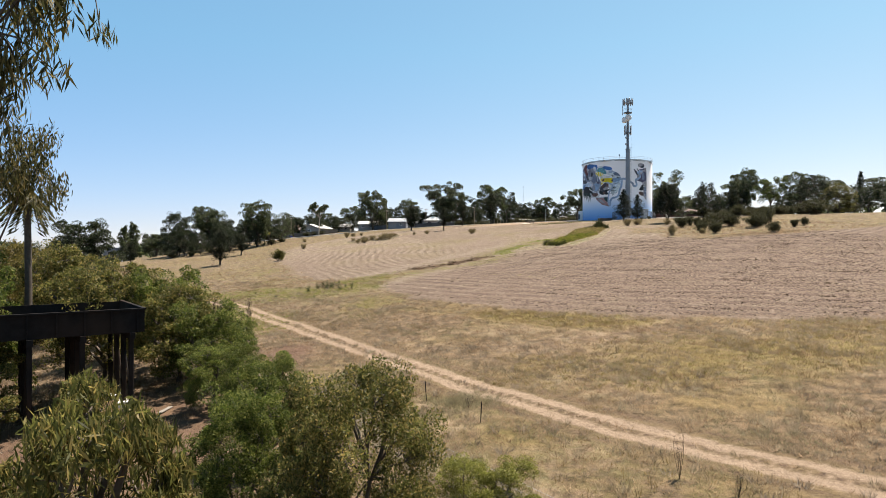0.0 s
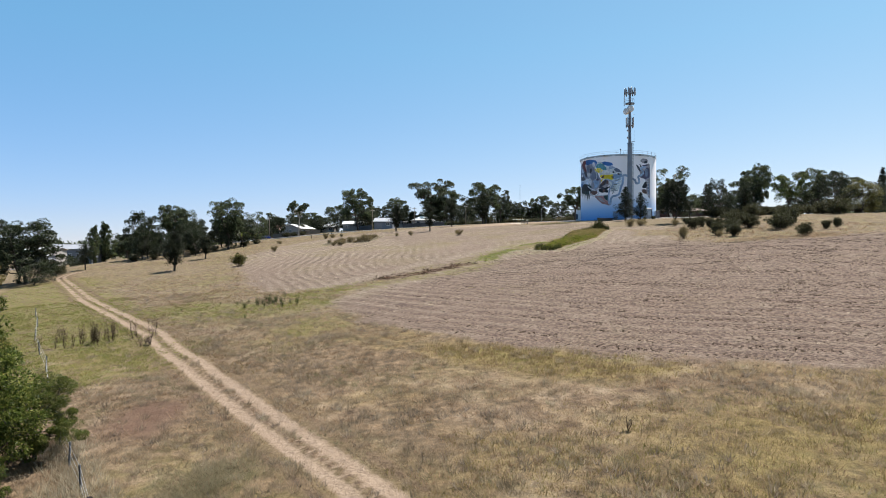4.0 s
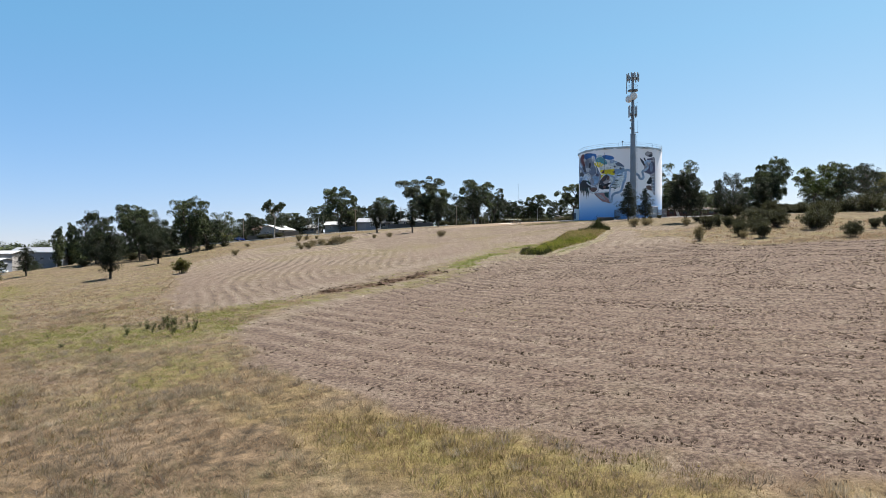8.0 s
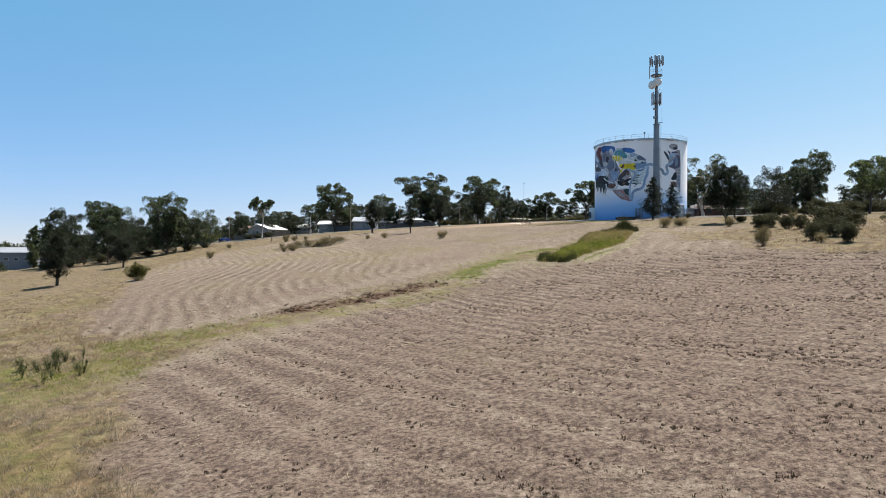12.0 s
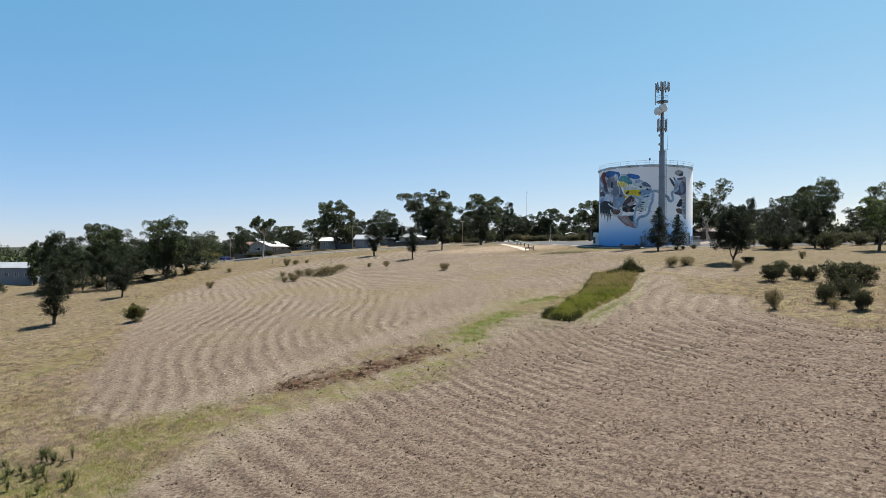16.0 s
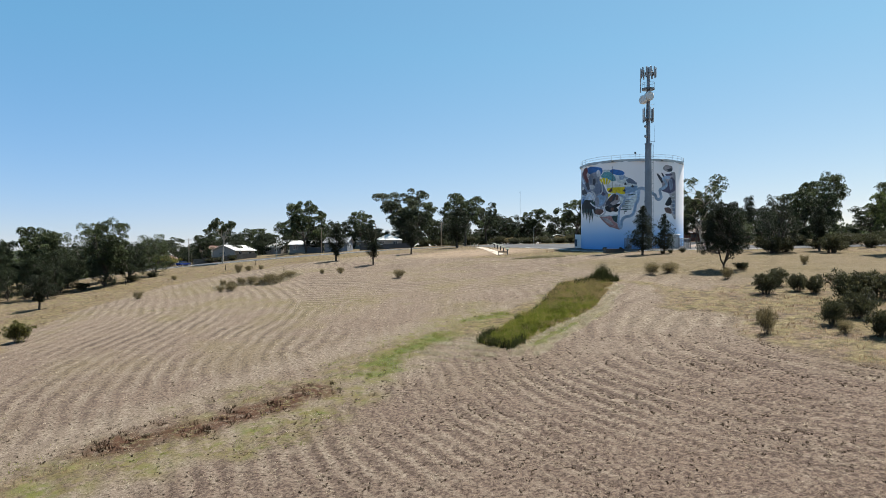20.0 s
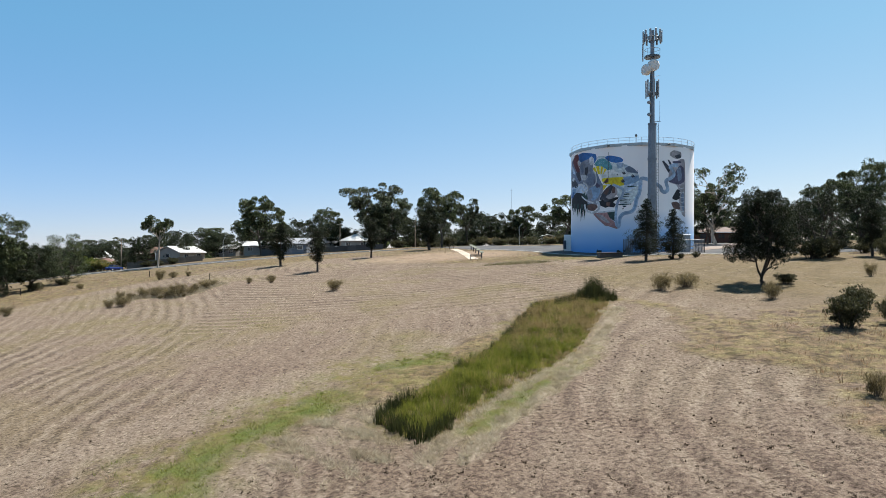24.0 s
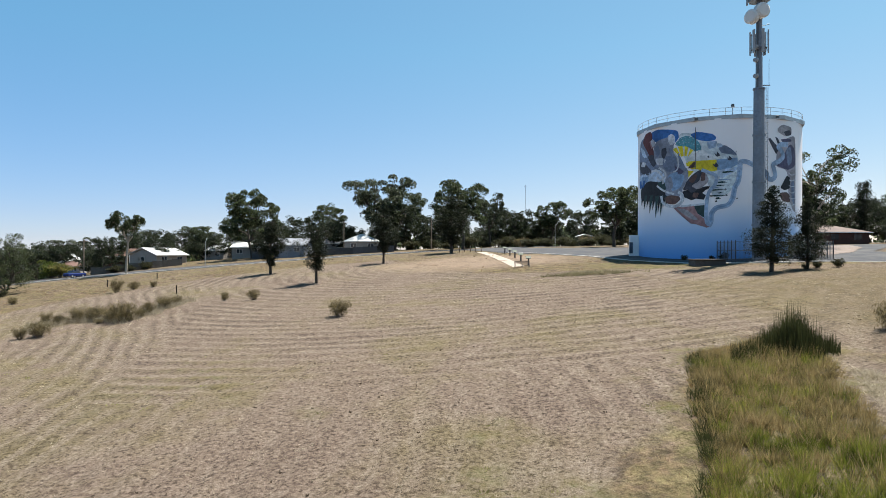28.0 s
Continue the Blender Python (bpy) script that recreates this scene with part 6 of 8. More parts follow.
paint([(-21.5, 11.2), (-16.5, 11.2), (-13, 11.1), (-20.5, 11)], STEEL_BLUE, 4, soft=0)
paint([(-25.5, 9.8), (-20, 9.8), (-16.5, 9.7), (-25, 9.6)], DEEP_GREEN, 4, soft=0)
paint([(-27, 9), (-20, 9), (-15.5, 8.9), (-26.5, 8.8)], DEEP_GREEN, 4, soft=0)
paint([(-22, 9.3), (-20, 9.4), (-18.5, 9.3), (-21, 9.2)], DEEP_GREEN, 4, soft=0)
paint([(-19.5, 12.2), (-14, 12.3), (-10.5, 12.1), (-18.5, 12)], DEEP_GREEN, 4, soft=0)
paint([(-23, 8.6), (-21, 8.7), (-19.5, 8.5), (-22.5, 8.4)], DEEP_GREEN, 4, soft=0)
paint([(-25, 10), (-22.5, 10.1), (-20.5, 10), (-24.5, 9.9)], STEEL_BLUE, 4, soft=0)
paint([(-24, 14.9), (-22.5, 14.6), (-22, 15), (-21.5, 14.6), (-20, 14.4), (-22, 14.3), (-23, 14.4)], CHAR, 6, soft=0)
paint([(-16, 14.2), (-15, 14), (-14.5, 14.4), (-14, 14), (-12.5, 13.9), (-14.5, 13.7), (-15.5, 13.8)], CHAR, 6, soft=0)
paint([(-25, 13.4), (-23.5, 13.2), (-23, 13.6), (-22.5, 13.1), (-21, 13), (-23, 12.8), (-24, 13)], CHAR, 6, soft=0)
paint([(-28.5, 14.5), (-28, 14.4), (-27.5, 14.5), (-27.5, 14.4), (-27, 14.3), (-27.5, 14.2), (-28, 14.3)], CHAR, 6, soft=0)
paint([(-11, 14.9), (-10.5, 14.9), (-10.5, 15), (-10, 14.9), (-10, 14.8), (-10.5, 14.8), (-10.5, 14.8)], CHAR, 6, soft=0)
paint([(-17.5, 9.8), (-17, 9.7), (-17, 9.9), (-16.5, 9.7), (-16, 9.7), (-17, 9.6), (-17.5, 9.6)], CHAR, 6, soft=0)
paint([(-17, 9), (-16.5, 9), (-16, 9.1), (-16, 8.9), (-15.5, 8.9), (-16, 8.8), (-16.5, 8.9)], CHAR, 6, soft=0)
paint([(-10.5, 8.6), (-10, 8.5), (-9.5, 8.6), (-9.5, 8.5), (-9, 8.4), (-10, 8.4), (-10, 8.4)], CHAR, 6, soft=0)
paint([(-23, 8.6), (-22.5, 8.5), (-22.5, 8.7), (-22.5, 8.5), (-22, 8.5), (-22.5, 8.4), (-23, 8.5)], CHAR, 6, soft=0)
paint([(-23.5, 8.2), (-23, 8.2), (-22.5, 8.3), (-22.5, 8.1), (-22, 8.1), (-23, 8), (-23, 8.1)], CHAR, 6, soft=0)
stroke([(-27.5, 4.7), (-26, 5.3), (-25.5, 6.4), (-22.5, 7.2), (-15.5, 7.6), (-12.5, 8.5), (-11, 10), (-9, 10.8), (-8, 12.3), (-7.5, 13.4), (-4, 13.5), (1.5, 13), (9.5, 12.1), (11, 11.4), (14, 11.1), (17, 11.6), (16, 12.5), (15.5, 13.2), (20.5, 13.7), (24, 14.4), (22, 15.2), (19.5, 15.6), (22.5, 16), (29, 16.1)], 0.66, RIVER, 7, "winding blue-grey painted river")
stroke([(-32, 12.6), (-25.5, 12), (-22.5, 11.5), (-23.5, 10.4), (-27, 9.5), (-28.5, 8.1), (-29, 6.4), (-28.5, 5)], 0.46, RIVER, 7, "winding blue-grey painted river")
stroke([(-26, 5.3), (-25.5, 6.4), (-22.5, 7.2), (-15.5, 7.6), (-12.5, 8.5), (-11, 10), (-9, 10.8), (-8, 12.3)], 0.22, STEEL_BLUE, 8)
paint([(19, 18.2), (23.5, 18.8), (33, 18.6), (33.5, 17.6), (25.5, 17.2), (19.5, 17.7)], SAND, 2, "sandy grey painted patch")
paint([(24.5, 17.8), (31.5, 18.2), (33, 17.5), (27, 17.2)], CHAR, 3)
paint([(11.5, 16.7), (13, 16.8), (20.5, 15.4), (18, 14.6), (14.5, 15.6)], CHAR, 2, "dark pointed painted shape", soft=0)
paint([(17, 17), (19, 16.9), (21.5, 16.2), (19.5, 16)], CHAR, 2, soft=0)
paint([(21.5, 16.7), (31.5, 17), (34, 16.6), (24, 16.3)], PLUM, 2)
paint([(17, 13.1), (22, 13.6), (25, 14.7), (31.5, 16.3), (38, 15.6), (39, 13.3), (29.5, 12.5)], PLUM, 1, "dark violet painted shape")
paint([(27, 15.4), (32.5, 15.9), (34.5, 13.8), (29, 13)], SLATE, 2)
paint([(21.5, 10), (25, 11), (28, 11.8), (32, 11.5), (32, 10.1), (26, 9.7)], BLACK, 2, "black painted shape")
paint([(20.5, 9.3), (28, 9.5), (31.5, 9), (32, 8), (23.5, 8.2)], BROWN, 2)
paint([(31, 12.4), (38, 12.9), (39, 8.8), (39, 6.6), (33.5, 7.3), (32, 9.9)], SAND, 2)
paint([(32.5, 11), (37, 11.2), (38, 7.7), (34, 8.2)], SLATE, 3)
stroke([(30.5, 12.1), (33.5, 11.9), (37.5, 12.1)], 0.12, PALE, 5)
stroke([(30.5, 11.2), (33.5, 11.1), (37.5, 11.3)], 0.12, PALE, 5)
stroke([(30.5, 10.4), (33.5, 10.3), (37.5, 10.4)], 0.12, PALE, 5)
stroke([(30.5, 9.6), (33.5, 9.4), (37.5, 9.6)], 0.12, PALE, 5)
stroke([(30.5, 8.7), (33.5, 8.6), (38, 8.7)], 0.12, PALE, 5)
stroke([(30.5, 7.9), (33.5, 7.7), (38, 7.9)], 0.12, PALE, 5)
paint([(-34.5, 15.3), (-34, 15.2), (-33.5, 15.3), (-34, 15.3)], PALE_BLUE, 4, soft=0)
paint([(-35, 15.6), (-34.5, 15.6), (-34.5, 15.6), (-34.5, 15.7)], PALE_BLUE, 4, soft=0)
paint([(-36, 16), (-35.5, 15.9), (-35.5, 16), (-35.5, 16)], PALE_BLUE, 4, soft=0)
paint([(-37.5, 16.3), (-37, 16.2), (-36.5, 16.2), (-37, 16.3)], PALE_BLUE, 4, soft=0)
paint([(-39, 16.5), (-39, 16.4), (-38.5, 16.4), (-39, 16.5)], PALE_BLUE, 4, soft=0)
paint([(-41, 16.6), (-40.5, 16.5), (-40, 16.6), (-40.5, 16.6)], PALE_BLUE, 4, soft=0)
paint([(-43, 16.6), (-42.5, 16.6), (-42, 16.6), (-42.5, 16.7)], PALE_BLUE, 4, soft=0)
paint([(-45, 16.6), (-44.5, 16.5), (-44, 16.6), (-44.5, 16.7)], PALE_BLUE, 4, soft=0)
paint([(-46.5, 16.5), (-46, 16.4), (-45.5, 16.5), (-46, 16.5)], PALE_BLUE, 4, soft=0)
paint([(-48, 16.3), (-47.5, 16.2), (-47.5, 16.2), (-47.5, 16.3)], PALE_BLUE, 4, soft=0)
paint([(-49.5, 16), (-49, 15.9), (-48.5, 16), (-49, 16)], PALE_BLUE, 4, soft=0)
paint([(-33, 15.3), (-32.5, 15.3), (-32, 15.3), (-32.5, 15.4)], PALE_BLUE, 4, soft=0)
paint([(-33.5, 15.8), (-33.5, 15.7), (-33, 15.8), (-33.5, 15.8)], PALE_BLUE, 4, soft=0)
paint([(-35, 16.2), (-34.5, 16.1), (-34, 16.2), (-34.5, 16.2)], PALE_BLUE, 4, soft=0)
paint([(-36.5, 16.5), (-36, 16.4), (-36, 16.5), (-36, 16.6)], PALE_BLUE, 4, soft=0)
paint([(-38.5, 16.8), (-38, 16.7), (-38, 16.8), (-38, 16.8)], PALE_BLUE, 4, soft=0)
paint([(-41, 16.9), (-40.5, 16.9), (-40, 16.9), (-40.5, 17)], PALE_BLUE, 4, soft=0)
paint([(-43, 17), (-42.5, 16.9), (-42.5, 17), (-42.5, 17)], PALE_BLUE, 4, soft=0)
paint([(-45.5, 16.9), (-45, 16.9), (-44.5, 16.9), (-45, 17)], PALE_BLUE, 4, soft=0)
paint([(-47.5, 16.8), (-47, 16.7), (-46.5, 16.8), (-47, 16.8)], PALE_BLUE, 4, soft=0)
paint([(-49.5, 16.5), (-49, 16.5), (-48.5, 16.5), (-49, 16.6)], PALE_BLUE, 4, soft=0)
paint([(-31.5, 15.4), (-31, 15.3), (-30.5, 15.4), (-31, 15.4)], PALE_BLUE, 4, soft=0)
paint([(-32.5, 15.9), (-32, 15.8), (-31.5, 15.9), (-32, 16)], PALE_BLUE, 4, soft=0)
paint([(-34, 16.4), (-33.5, 16.3), (-33, 16.4), (-33.5, 16.4)], PALE_BLUE, 4, soft=0)
paint([(-35.5, 16.8), (-35.5, 16.7), (-35, 16.8), (-35.5, 16.8)], PALE_BLUE, 4, soft=0)
paint([(-38, 17.1), (-37.5, 17), (-37, 17.1), (-37.5, 17.1)], PALE_BLUE, 4, soft=0)
paint([(-40.5, 17.3), (-40, 17.2), (-39.5, 17.2), (-40, 17.3)], PALE_BLUE, 4, soft=0)
paint([(-43.5, 17.3), (-43, 17.3), (-42.5, 17.3), (-43, 17.4)], PALE_BLUE, 4, soft=0)
paint([(-46, 17.3), (-45.5, 17.2), (-45, 17.3), (-45.5, 17.3)], PALE_BLUE, 4, soft=0)
paint([(-48.5, 17.1), (-48, 17), (-47.5, 17.1), (-48, 17.2)], PALE_BLUE, 4, soft=0)
paint([(-51, 16.8), (-50.5, 16.7), (-50, 16.8), (-50.5, 16.9)], PALE_BLUE, 4, soft=0)
paint([(-92.5, 15.2), (-78.5, 14.2), (-71, 12.9), (-78.5, 12.6), (-92, 13.5)], CHAR, 3)
paint([(-68.5, 16.7), (-65, 16.9), (-63, 15.5), (-66.5, 15), (-68.5, 15.8)], SLATE, 4)
paint([(-78.5, 15.5), (-71, 15.7), (-66, 14.4), (-70.5, 13.6)], CHAR, 3)
paint([(-51, 14.1), (-47, 13.1), (-43.5, 12.5), (-47, 12.1), (-50.5, 12.6)], PLUM, 4)
paint([(-57, 11.7), (-53.5, 12.1), (-51.5, 10.6), (-54.5, 9.8), (-57, 10.4)], GREY, 5)
paint([(-66.5, 11.3), (-59.5, 11.5), (-57.5, 10.2), (-61, 9.9)], DEEP_GREEN, 5)
paint([(-86.5, 15), (-80, 14.6), (-82, 14), (-90, 14.3)], PALE, 4)
paint([(-41.5, 9.9), (-37.5, 10.3), (-34.5, 9.8), (-38.5, 9.4)], CHAR, 6)
paint([(-55.5, 16.2), (-52.5, 15.9), (-51, 14.8), (-54.5, 15.1)], SLATE, 4)
paint([(-93.5, 12.1), (-80, 12), (-84, 10.9), (-93, 10.8)], NAVY, 4)

# ---- mast ----
MX, MY = 59.7, 204.4
MZ = ground_z(MX, MY)
mast = thing("phone_mast", Matrix.Translation((MX, MY, MZ)), "tall grey steel phone mast with antennas and dishes", "mast")
MAST_STEEL = surface("mast_steel", (0.2, 0.225, 0.27), 0.5, 0.25, 3, 0.2)
low = part("lower_pole", one(rod, (0, 0, -0.4), (0, 0, 22.6), 0.82, 0.66, 12), MAST_STEEL, mast)
for z in (4.5, 10.2, 16.4, 22.5):
    part("flange", one(rod, (0, 0, z), (0, 0, z + 0.22), 0.92 - z * 0.007, 0.92 - z * 0.007, 12), MAST_STEEL, low)
part("upper_pole", one(rod, (0, 0, 22.6), (0, 0, 39.0), 0.44, 0.32, 10), MAST_STEEL, mast)
ladder = part("ladder", one(box, 0.62, -0.62, 11.5, 0.05, 0.05, 22.5), DARK_STEEL, mast)
part("ladder_rail", one(box, 0.95, -0.45, 11.5, 0.05, 0.05, 22.5), DARK_STEEL, ladder)
for i in range(44):
    part("rung", one(rod, (0.62, -0.62, 0.6 + i * 0.5), (0.95, -0.45, 0.6 + i * 0.5), 0.02, 0.02, 4), DARK_STEEL, ladder)
cable = part("cable_run", one(box, -0.4, -0.35, 27, 0.16, 0.16, 8.5), DARK_STEEL, mast)
for z in (24.2, 26.3, 28.0):
    part("small_dish", one(rod, (-0.55, -0.4, z), (-0.85, -0.6, z), 0.34, 0.28, 12), ANTENNA, mast)
bracket = part("whip_bracket", one(box, 0.8, 0, 23.1, 1.3, 0.1, 0.1), DARK_STEEL, mast)
part("whip", one(rod, (1.3, 0, 23.1), (1.3, 0, 26.6), 0.03, 0.02, 5), DARK_STEEL, bracket)


def antenna_ring(z, r, n, high, size, start=0.0, width=0.32):
    head = part("antenna_frame", ring_wall(r - 0.06, r, z - 0.06, z + 0.06, 12), DARK_STEEL, mast)
    for i in range(3):
        a = start + i * 2.094
        part("arm", one(rod, (0, 0, z), (r * math.cos(a), r * math.sin(a), z), 0.05, 0.05, 5), DARK_STEEL, head)
    for i in range(n):
        a = start + i * 2 * math.pi / n
        o = part("panel_antenna", one(box, (r + 0.14) * math.cos(a), (r + 0.14) * math.sin(a), z + size, 0.16, width, high, Matrix.Rotation(a, 4, "Z"), 0.04), ANTENNA, head)
        part("bracket", one(rod, (r * math.cos(a) * 0.97, r * math.sin(a) * 0.97, z + size - high * 0.42), (r * math.cos(a) * 0.97, r * math.sin(a) * 0.97, z + size + high * 0.42), 0.045, 0.045, 5), DARK_STEEL, o)
        part("radio_unit", one(box, (r - 0.3) * math.cos(a + 0.3), (r - 0.3) * math.sin(a + 0.3), z - 0.1, 0.22, 0.3, 0.5, Matrix.Rotation(a, 4, "Z"), 0.03), DARK_STEEL, head)


antenna_ring(37.6, 1.45, 11, 2.1, 0.25, 0.2, 0.34)
antenna_ring(27.9, 0.95, 6, 3.1, 0.85, 0.5, 0.36)
deck = part("work_platform", ring_wall(0.3, 1.35, 34.2, 34.5, 10), DARK_STEEL, mast, "small steel work platform")
part("deck_rail", ring_wall(1.3, 1.35, 35.6, 35.66, 10), STEEL, deck)
for i in range(5):
    part("deck_post", one(rod, (1.32 * math.cos(i * 1.257), 1.32 * math.sin(i * 1.257), 34.3), (1.32 * math.cos(i * 1.257), 1.32 * math.sin(i * 1.257), 35.65), 0.03, 0.03, 5), STEEL, deck)
part("side_antenna", one(box, -1.75, -0.3, 35.0, 0.2, 0.2, 3.0, None, 0.04), ANTENNA, deck)


def drum(name, x, y, z, a, r):
    bm = bmesh.new()
    c = Vector((x, y, z))
    w = Vector((math.cos(a), math.sin(a), 0))
    rod(bm, c - w * 0.05, c + w * 0.55, r, r, 28)
    rod(bm, c + w * 0.55, c + w * 0.72, r, r * 0.75, 28)
    d = part(name, bm, DISH, mast, "round white microwave drum dish")
    part("dish_mount", one(rod, c - w * 0.05, c - w * 0.5, 0.15, 0.1, 8), DARK_STEEL, d)
    return d


drum("dish", -0.1, -0.55, 32.7, radians(-80), 1.0)
drum("dish", -0.95, -0.3, 32.0, radians(-150), 0.95)
part("side_arm", one(rod, (0.2, 0, 30.9), (1.4, 0, 31.2), 0.04, 0.03, 5), DARK_STEEL, mast)

# ---- fenced compound at the mast's foot ----
comp = thing("security_fence", Matrix.Translation((61.2, 203.6, ground_z(61.2, 203.6))), "tall dark mesh security fence round the mast", "fence")
WIRE = surface("fence_wire", (0.2, 0.21, 0.23), 0.5, 0.5, 10, 0.15)
for (x0, y0), (x1, y1) in (((-5.6, -1.6), (6.4, -2.4)), ((6.4, -2.4), (6.4, 4.0)), ((-5.6, -1.6), (-5.6, 4.0))):
    n = 5
    for i in range(n + 1):
        x, y = x0 + (x1 - x0) * i / n, y0 + (y1 - y0) * i / n
        part("fence_post", one(rod, (x, y, -0.9), (x, y, 2.55), 0.06, 0.06, 6), DARK_STEEL, comp)
    for z in (0.1, 1.2, 2.35):
        part("fence_rail", one(rod, (x0, y0, z), (x1, y1, z), 0.035, 0.035, 5), DARK_STEEL, comp)
    length = math.hypot(x1 - x0, y1 - y0)
    bm = bmesh.new()
    for i in range(int(length / 0.16)):
        x, y = x0 + (x1 - x0) * i * 0.16 / length, y0 + (y1 - y0) * i * 0.16 / length
        box(bm, x, y, 1.1, 0.018, 0.018, 2.5)
    part("fence_mesh", bm, WIRE, comp)
cab = thing("equipment_cabinet", Matrix.Translation((65.2, 204.6, ground_z(65.2, 204.6))), "grey equipment hut inside the mesh fence", "cabinet")
part("body", one(box, 0, 0, 1.45, 1.9, 1.9, 2.9, None, 0.05), ANTENNA, cab)
part("roof", one(box, 0, 0, 2.97, 2.1, 2.1, 0.14, None, 0.03), STEEL, cab)
dr = part("door", one(box, 0.1, -0.97, 1.3, 0.9, 0.05, 2.1, None, 0.02), STEEL, cab)
part("handle", one(box, 0.45, -1.01, 1.3, 0.05, 0.05, 0.2), DARK_STEEL, dr)
part("vent", one(box, -0.6, -0.97, 2.3, 0.45, 0.05, 0.4), WHITE_PAINT, cab)
# grey-brown slab concrete, with the shade on it put into the colour
SHADED_CONCRETE = surface("shaded_concrete", (0.09, 0.08, 0.075), 0.9, 0, 4, 0.2)
pit = thing("concrete_pit", Matrix.Translation((51.4, 200.6, ground_z(51.4, 200.6))), "low concrete pit with a slab lid by the road", "pit")
part("wall", one(box, 0, 0, 0.2, 3.8, 2.2, 0.9, None, 0.05), SHADED_CONCRETE, pit)
part("lid", one(box, 0, 0, 0.7, 4.1, 2.5, 0.14, None, 0.03), SHADED_CONCRETE, pit)
for x, y, h in ((51.5, 208.6, 0.9), (54.6, 206.9, 0.8), (56, 206.4, 1.3), (62.4, 191.7, 1.2), (58.3, 190.8, 0.8), (60.2, 191.9, 0.9)):
    shrub(SHRUBS[2], x, y, h, h * 1.15, "small dark shrub near the tank's foot", "tank shrubs")

# ---- visitor corner: path, signs, bench, posts, shelter ----
DARK_POST = surface("dark_post", (0.035, 0.035, 0.04), 0.6, 0, 8, 0.2)
SIGN_FACE = surface("sign_face", (0.11, 0.12, 0.09), 0.75, 0, 5, 0.2)
TIMBER = surface("weathered_timber", (0.2, 0.15, 0.11), 0.85, 0, 6, 0.25, bump=0.4)


def strip(name, line, width, lift, mat, label, category, kind="structure", thick=0.12):
    """A slab laid along the ground."""
    pts = []
    for (ax, ay), (bx, by) in zip(line, line[1:]):
        n = max(2, int(math.hypot(bx - ax, by - ay) / 1.5))
        pts += [(ax + (bx - ax) * i / n, ay + (by - ay) * i / n) for i in range(n)]
    pts.append(line[-1])
    bm, prev = bmesh.new(), None
    for i, (x, y) in enumerate(pts):
        x0, y0 = pts[max(i - 1, 0)]
        x1, y1 = pts[min(i + 1, len(pts) - 1)]
        d = Vector((x1 - x0, y1 - y0)).normalized()
        row = []
        for s in (-0.5, 0.5):
            px, py = x - d.y * width * s, y + d.x * width * s
            z = ground_z(px, py) + lift
            row += [bm.verts.new((px, py, z)), bm.verts.new((px, py, z - thick))]
        if prev:
            for a, b in ((0, 2), (2, 3), (3, 1), (1, 0)):
                bm.faces.new((prev[a], prev[b], row[b], row[a]))
        else:
            bm.faces.new((row[0], row[1], row[3], row[2]))
        prev = row
    bm.faces.new((prev[2], prev[3], prev[1], prev[0]))
    bmesh.ops.recalc_face_normals(bm, faces=bm.faces)
    return tagged(part(name, bm, mat), label, category, kind=kind)


strip("footpath", [(28.8, 211.5), (28.2, 220), (27.2, 232), (26.2, 244), (25.2, 252)], 1.8, 0.05, surface("path_concrete", (0.32, 0.26, 0.21), 0.9, 0, 3, 0.12), "pale concrete footpath past the signs", "path")
for x, y in ((30.4, 212.8), (30.1, 220.2), (29.9, 227.5), (29.7, 234.5), (29.4, 241.5)):
    s = thing("information_sign", Matrix.Translation((x, y, ground_z(x, y))), "slanted information panel on a dark post", "sign", "path signs")
    part("post", one(box, 0, 0, 0.5, 0.22, 0.14, 1.15, None, 0.01), DARK_POST, s)
    p = part("panel", one(box, -0.05, -0.05, 1.18, 0.7, 0.55, 0.05, Matrix.Rotation(radians(32), 4, "X"), 0.01), SIGN_FACE, s)
    part("border", one(box, -0.05, -0.05, 1.15, 0.76, 0.61, 0.04, Matrix.Rotation(radians(32), 4, "X"), 0.01), DARK_POST, p)
bench = thing("park_bench", Matrix.Translation((29.2, 210.4, ground_z(29.2, 210.4))), "brown slatted park bench on steel legs", "bench")
for i in range(4):
    part("seat_slat", one(box, 0, -0.2 + i * 0.13, 0.45, 2.2, 0.11, 0.04, None, 0.008), TIMBER, bench)
for i in range(3):
    part("back_slat", one(box, 0, 0.34 + i * 0.03, 0.6 + i * 0.14, 2.2, 0.035, 0.11, None, 0.008), TIMBER, bench)
for x in (-1.0, 0.0, 1.0):
    part("leg", one(box, x, -0.15, 0.2, 0.07, 0.07, 0.48), DARK_STEEL, bench)
    part("leg", one(box, x, 0.32, 0.42, 0.07, 0.07, 0.95), DARK_STEEL, bench)
for x, y in ((23.2, 254.5), (24.3, 253.5), (25.4, 252.7), (22, 255.2), (20.9, 256)):
    b = thing("bollard", Matrix.Translation((x, y, ground_z(x, y))), "square dark timber bollard at the road's edge", "bollard", "bollards")
    part("post", one(box, 0, 0, 0.55, 0.16, 0.16, 1.3, None, 0.015), TIMBER, b)
    part("cap", one(box, 0, 0, 1.22, 0.18, 0.18, 0.05, None, 0.01), SIGN_FACE, b)
sh = thing("picnic_shelter", Matrix.Translation((54.7, 290, ground_z(54.7, 290))), "small picnic shelter with a pale gabled roof", "shelter")
bm = bmesh.new()
for sx in (-1, 1):
    box(bm, sx * 1.0, 0, 2.85, 2.2, 3.6, 0.08, Matrix.Rotation(radians(16 * sx), 4, "Y"))
part("roof", bm, WHITE_PAINT, sh)
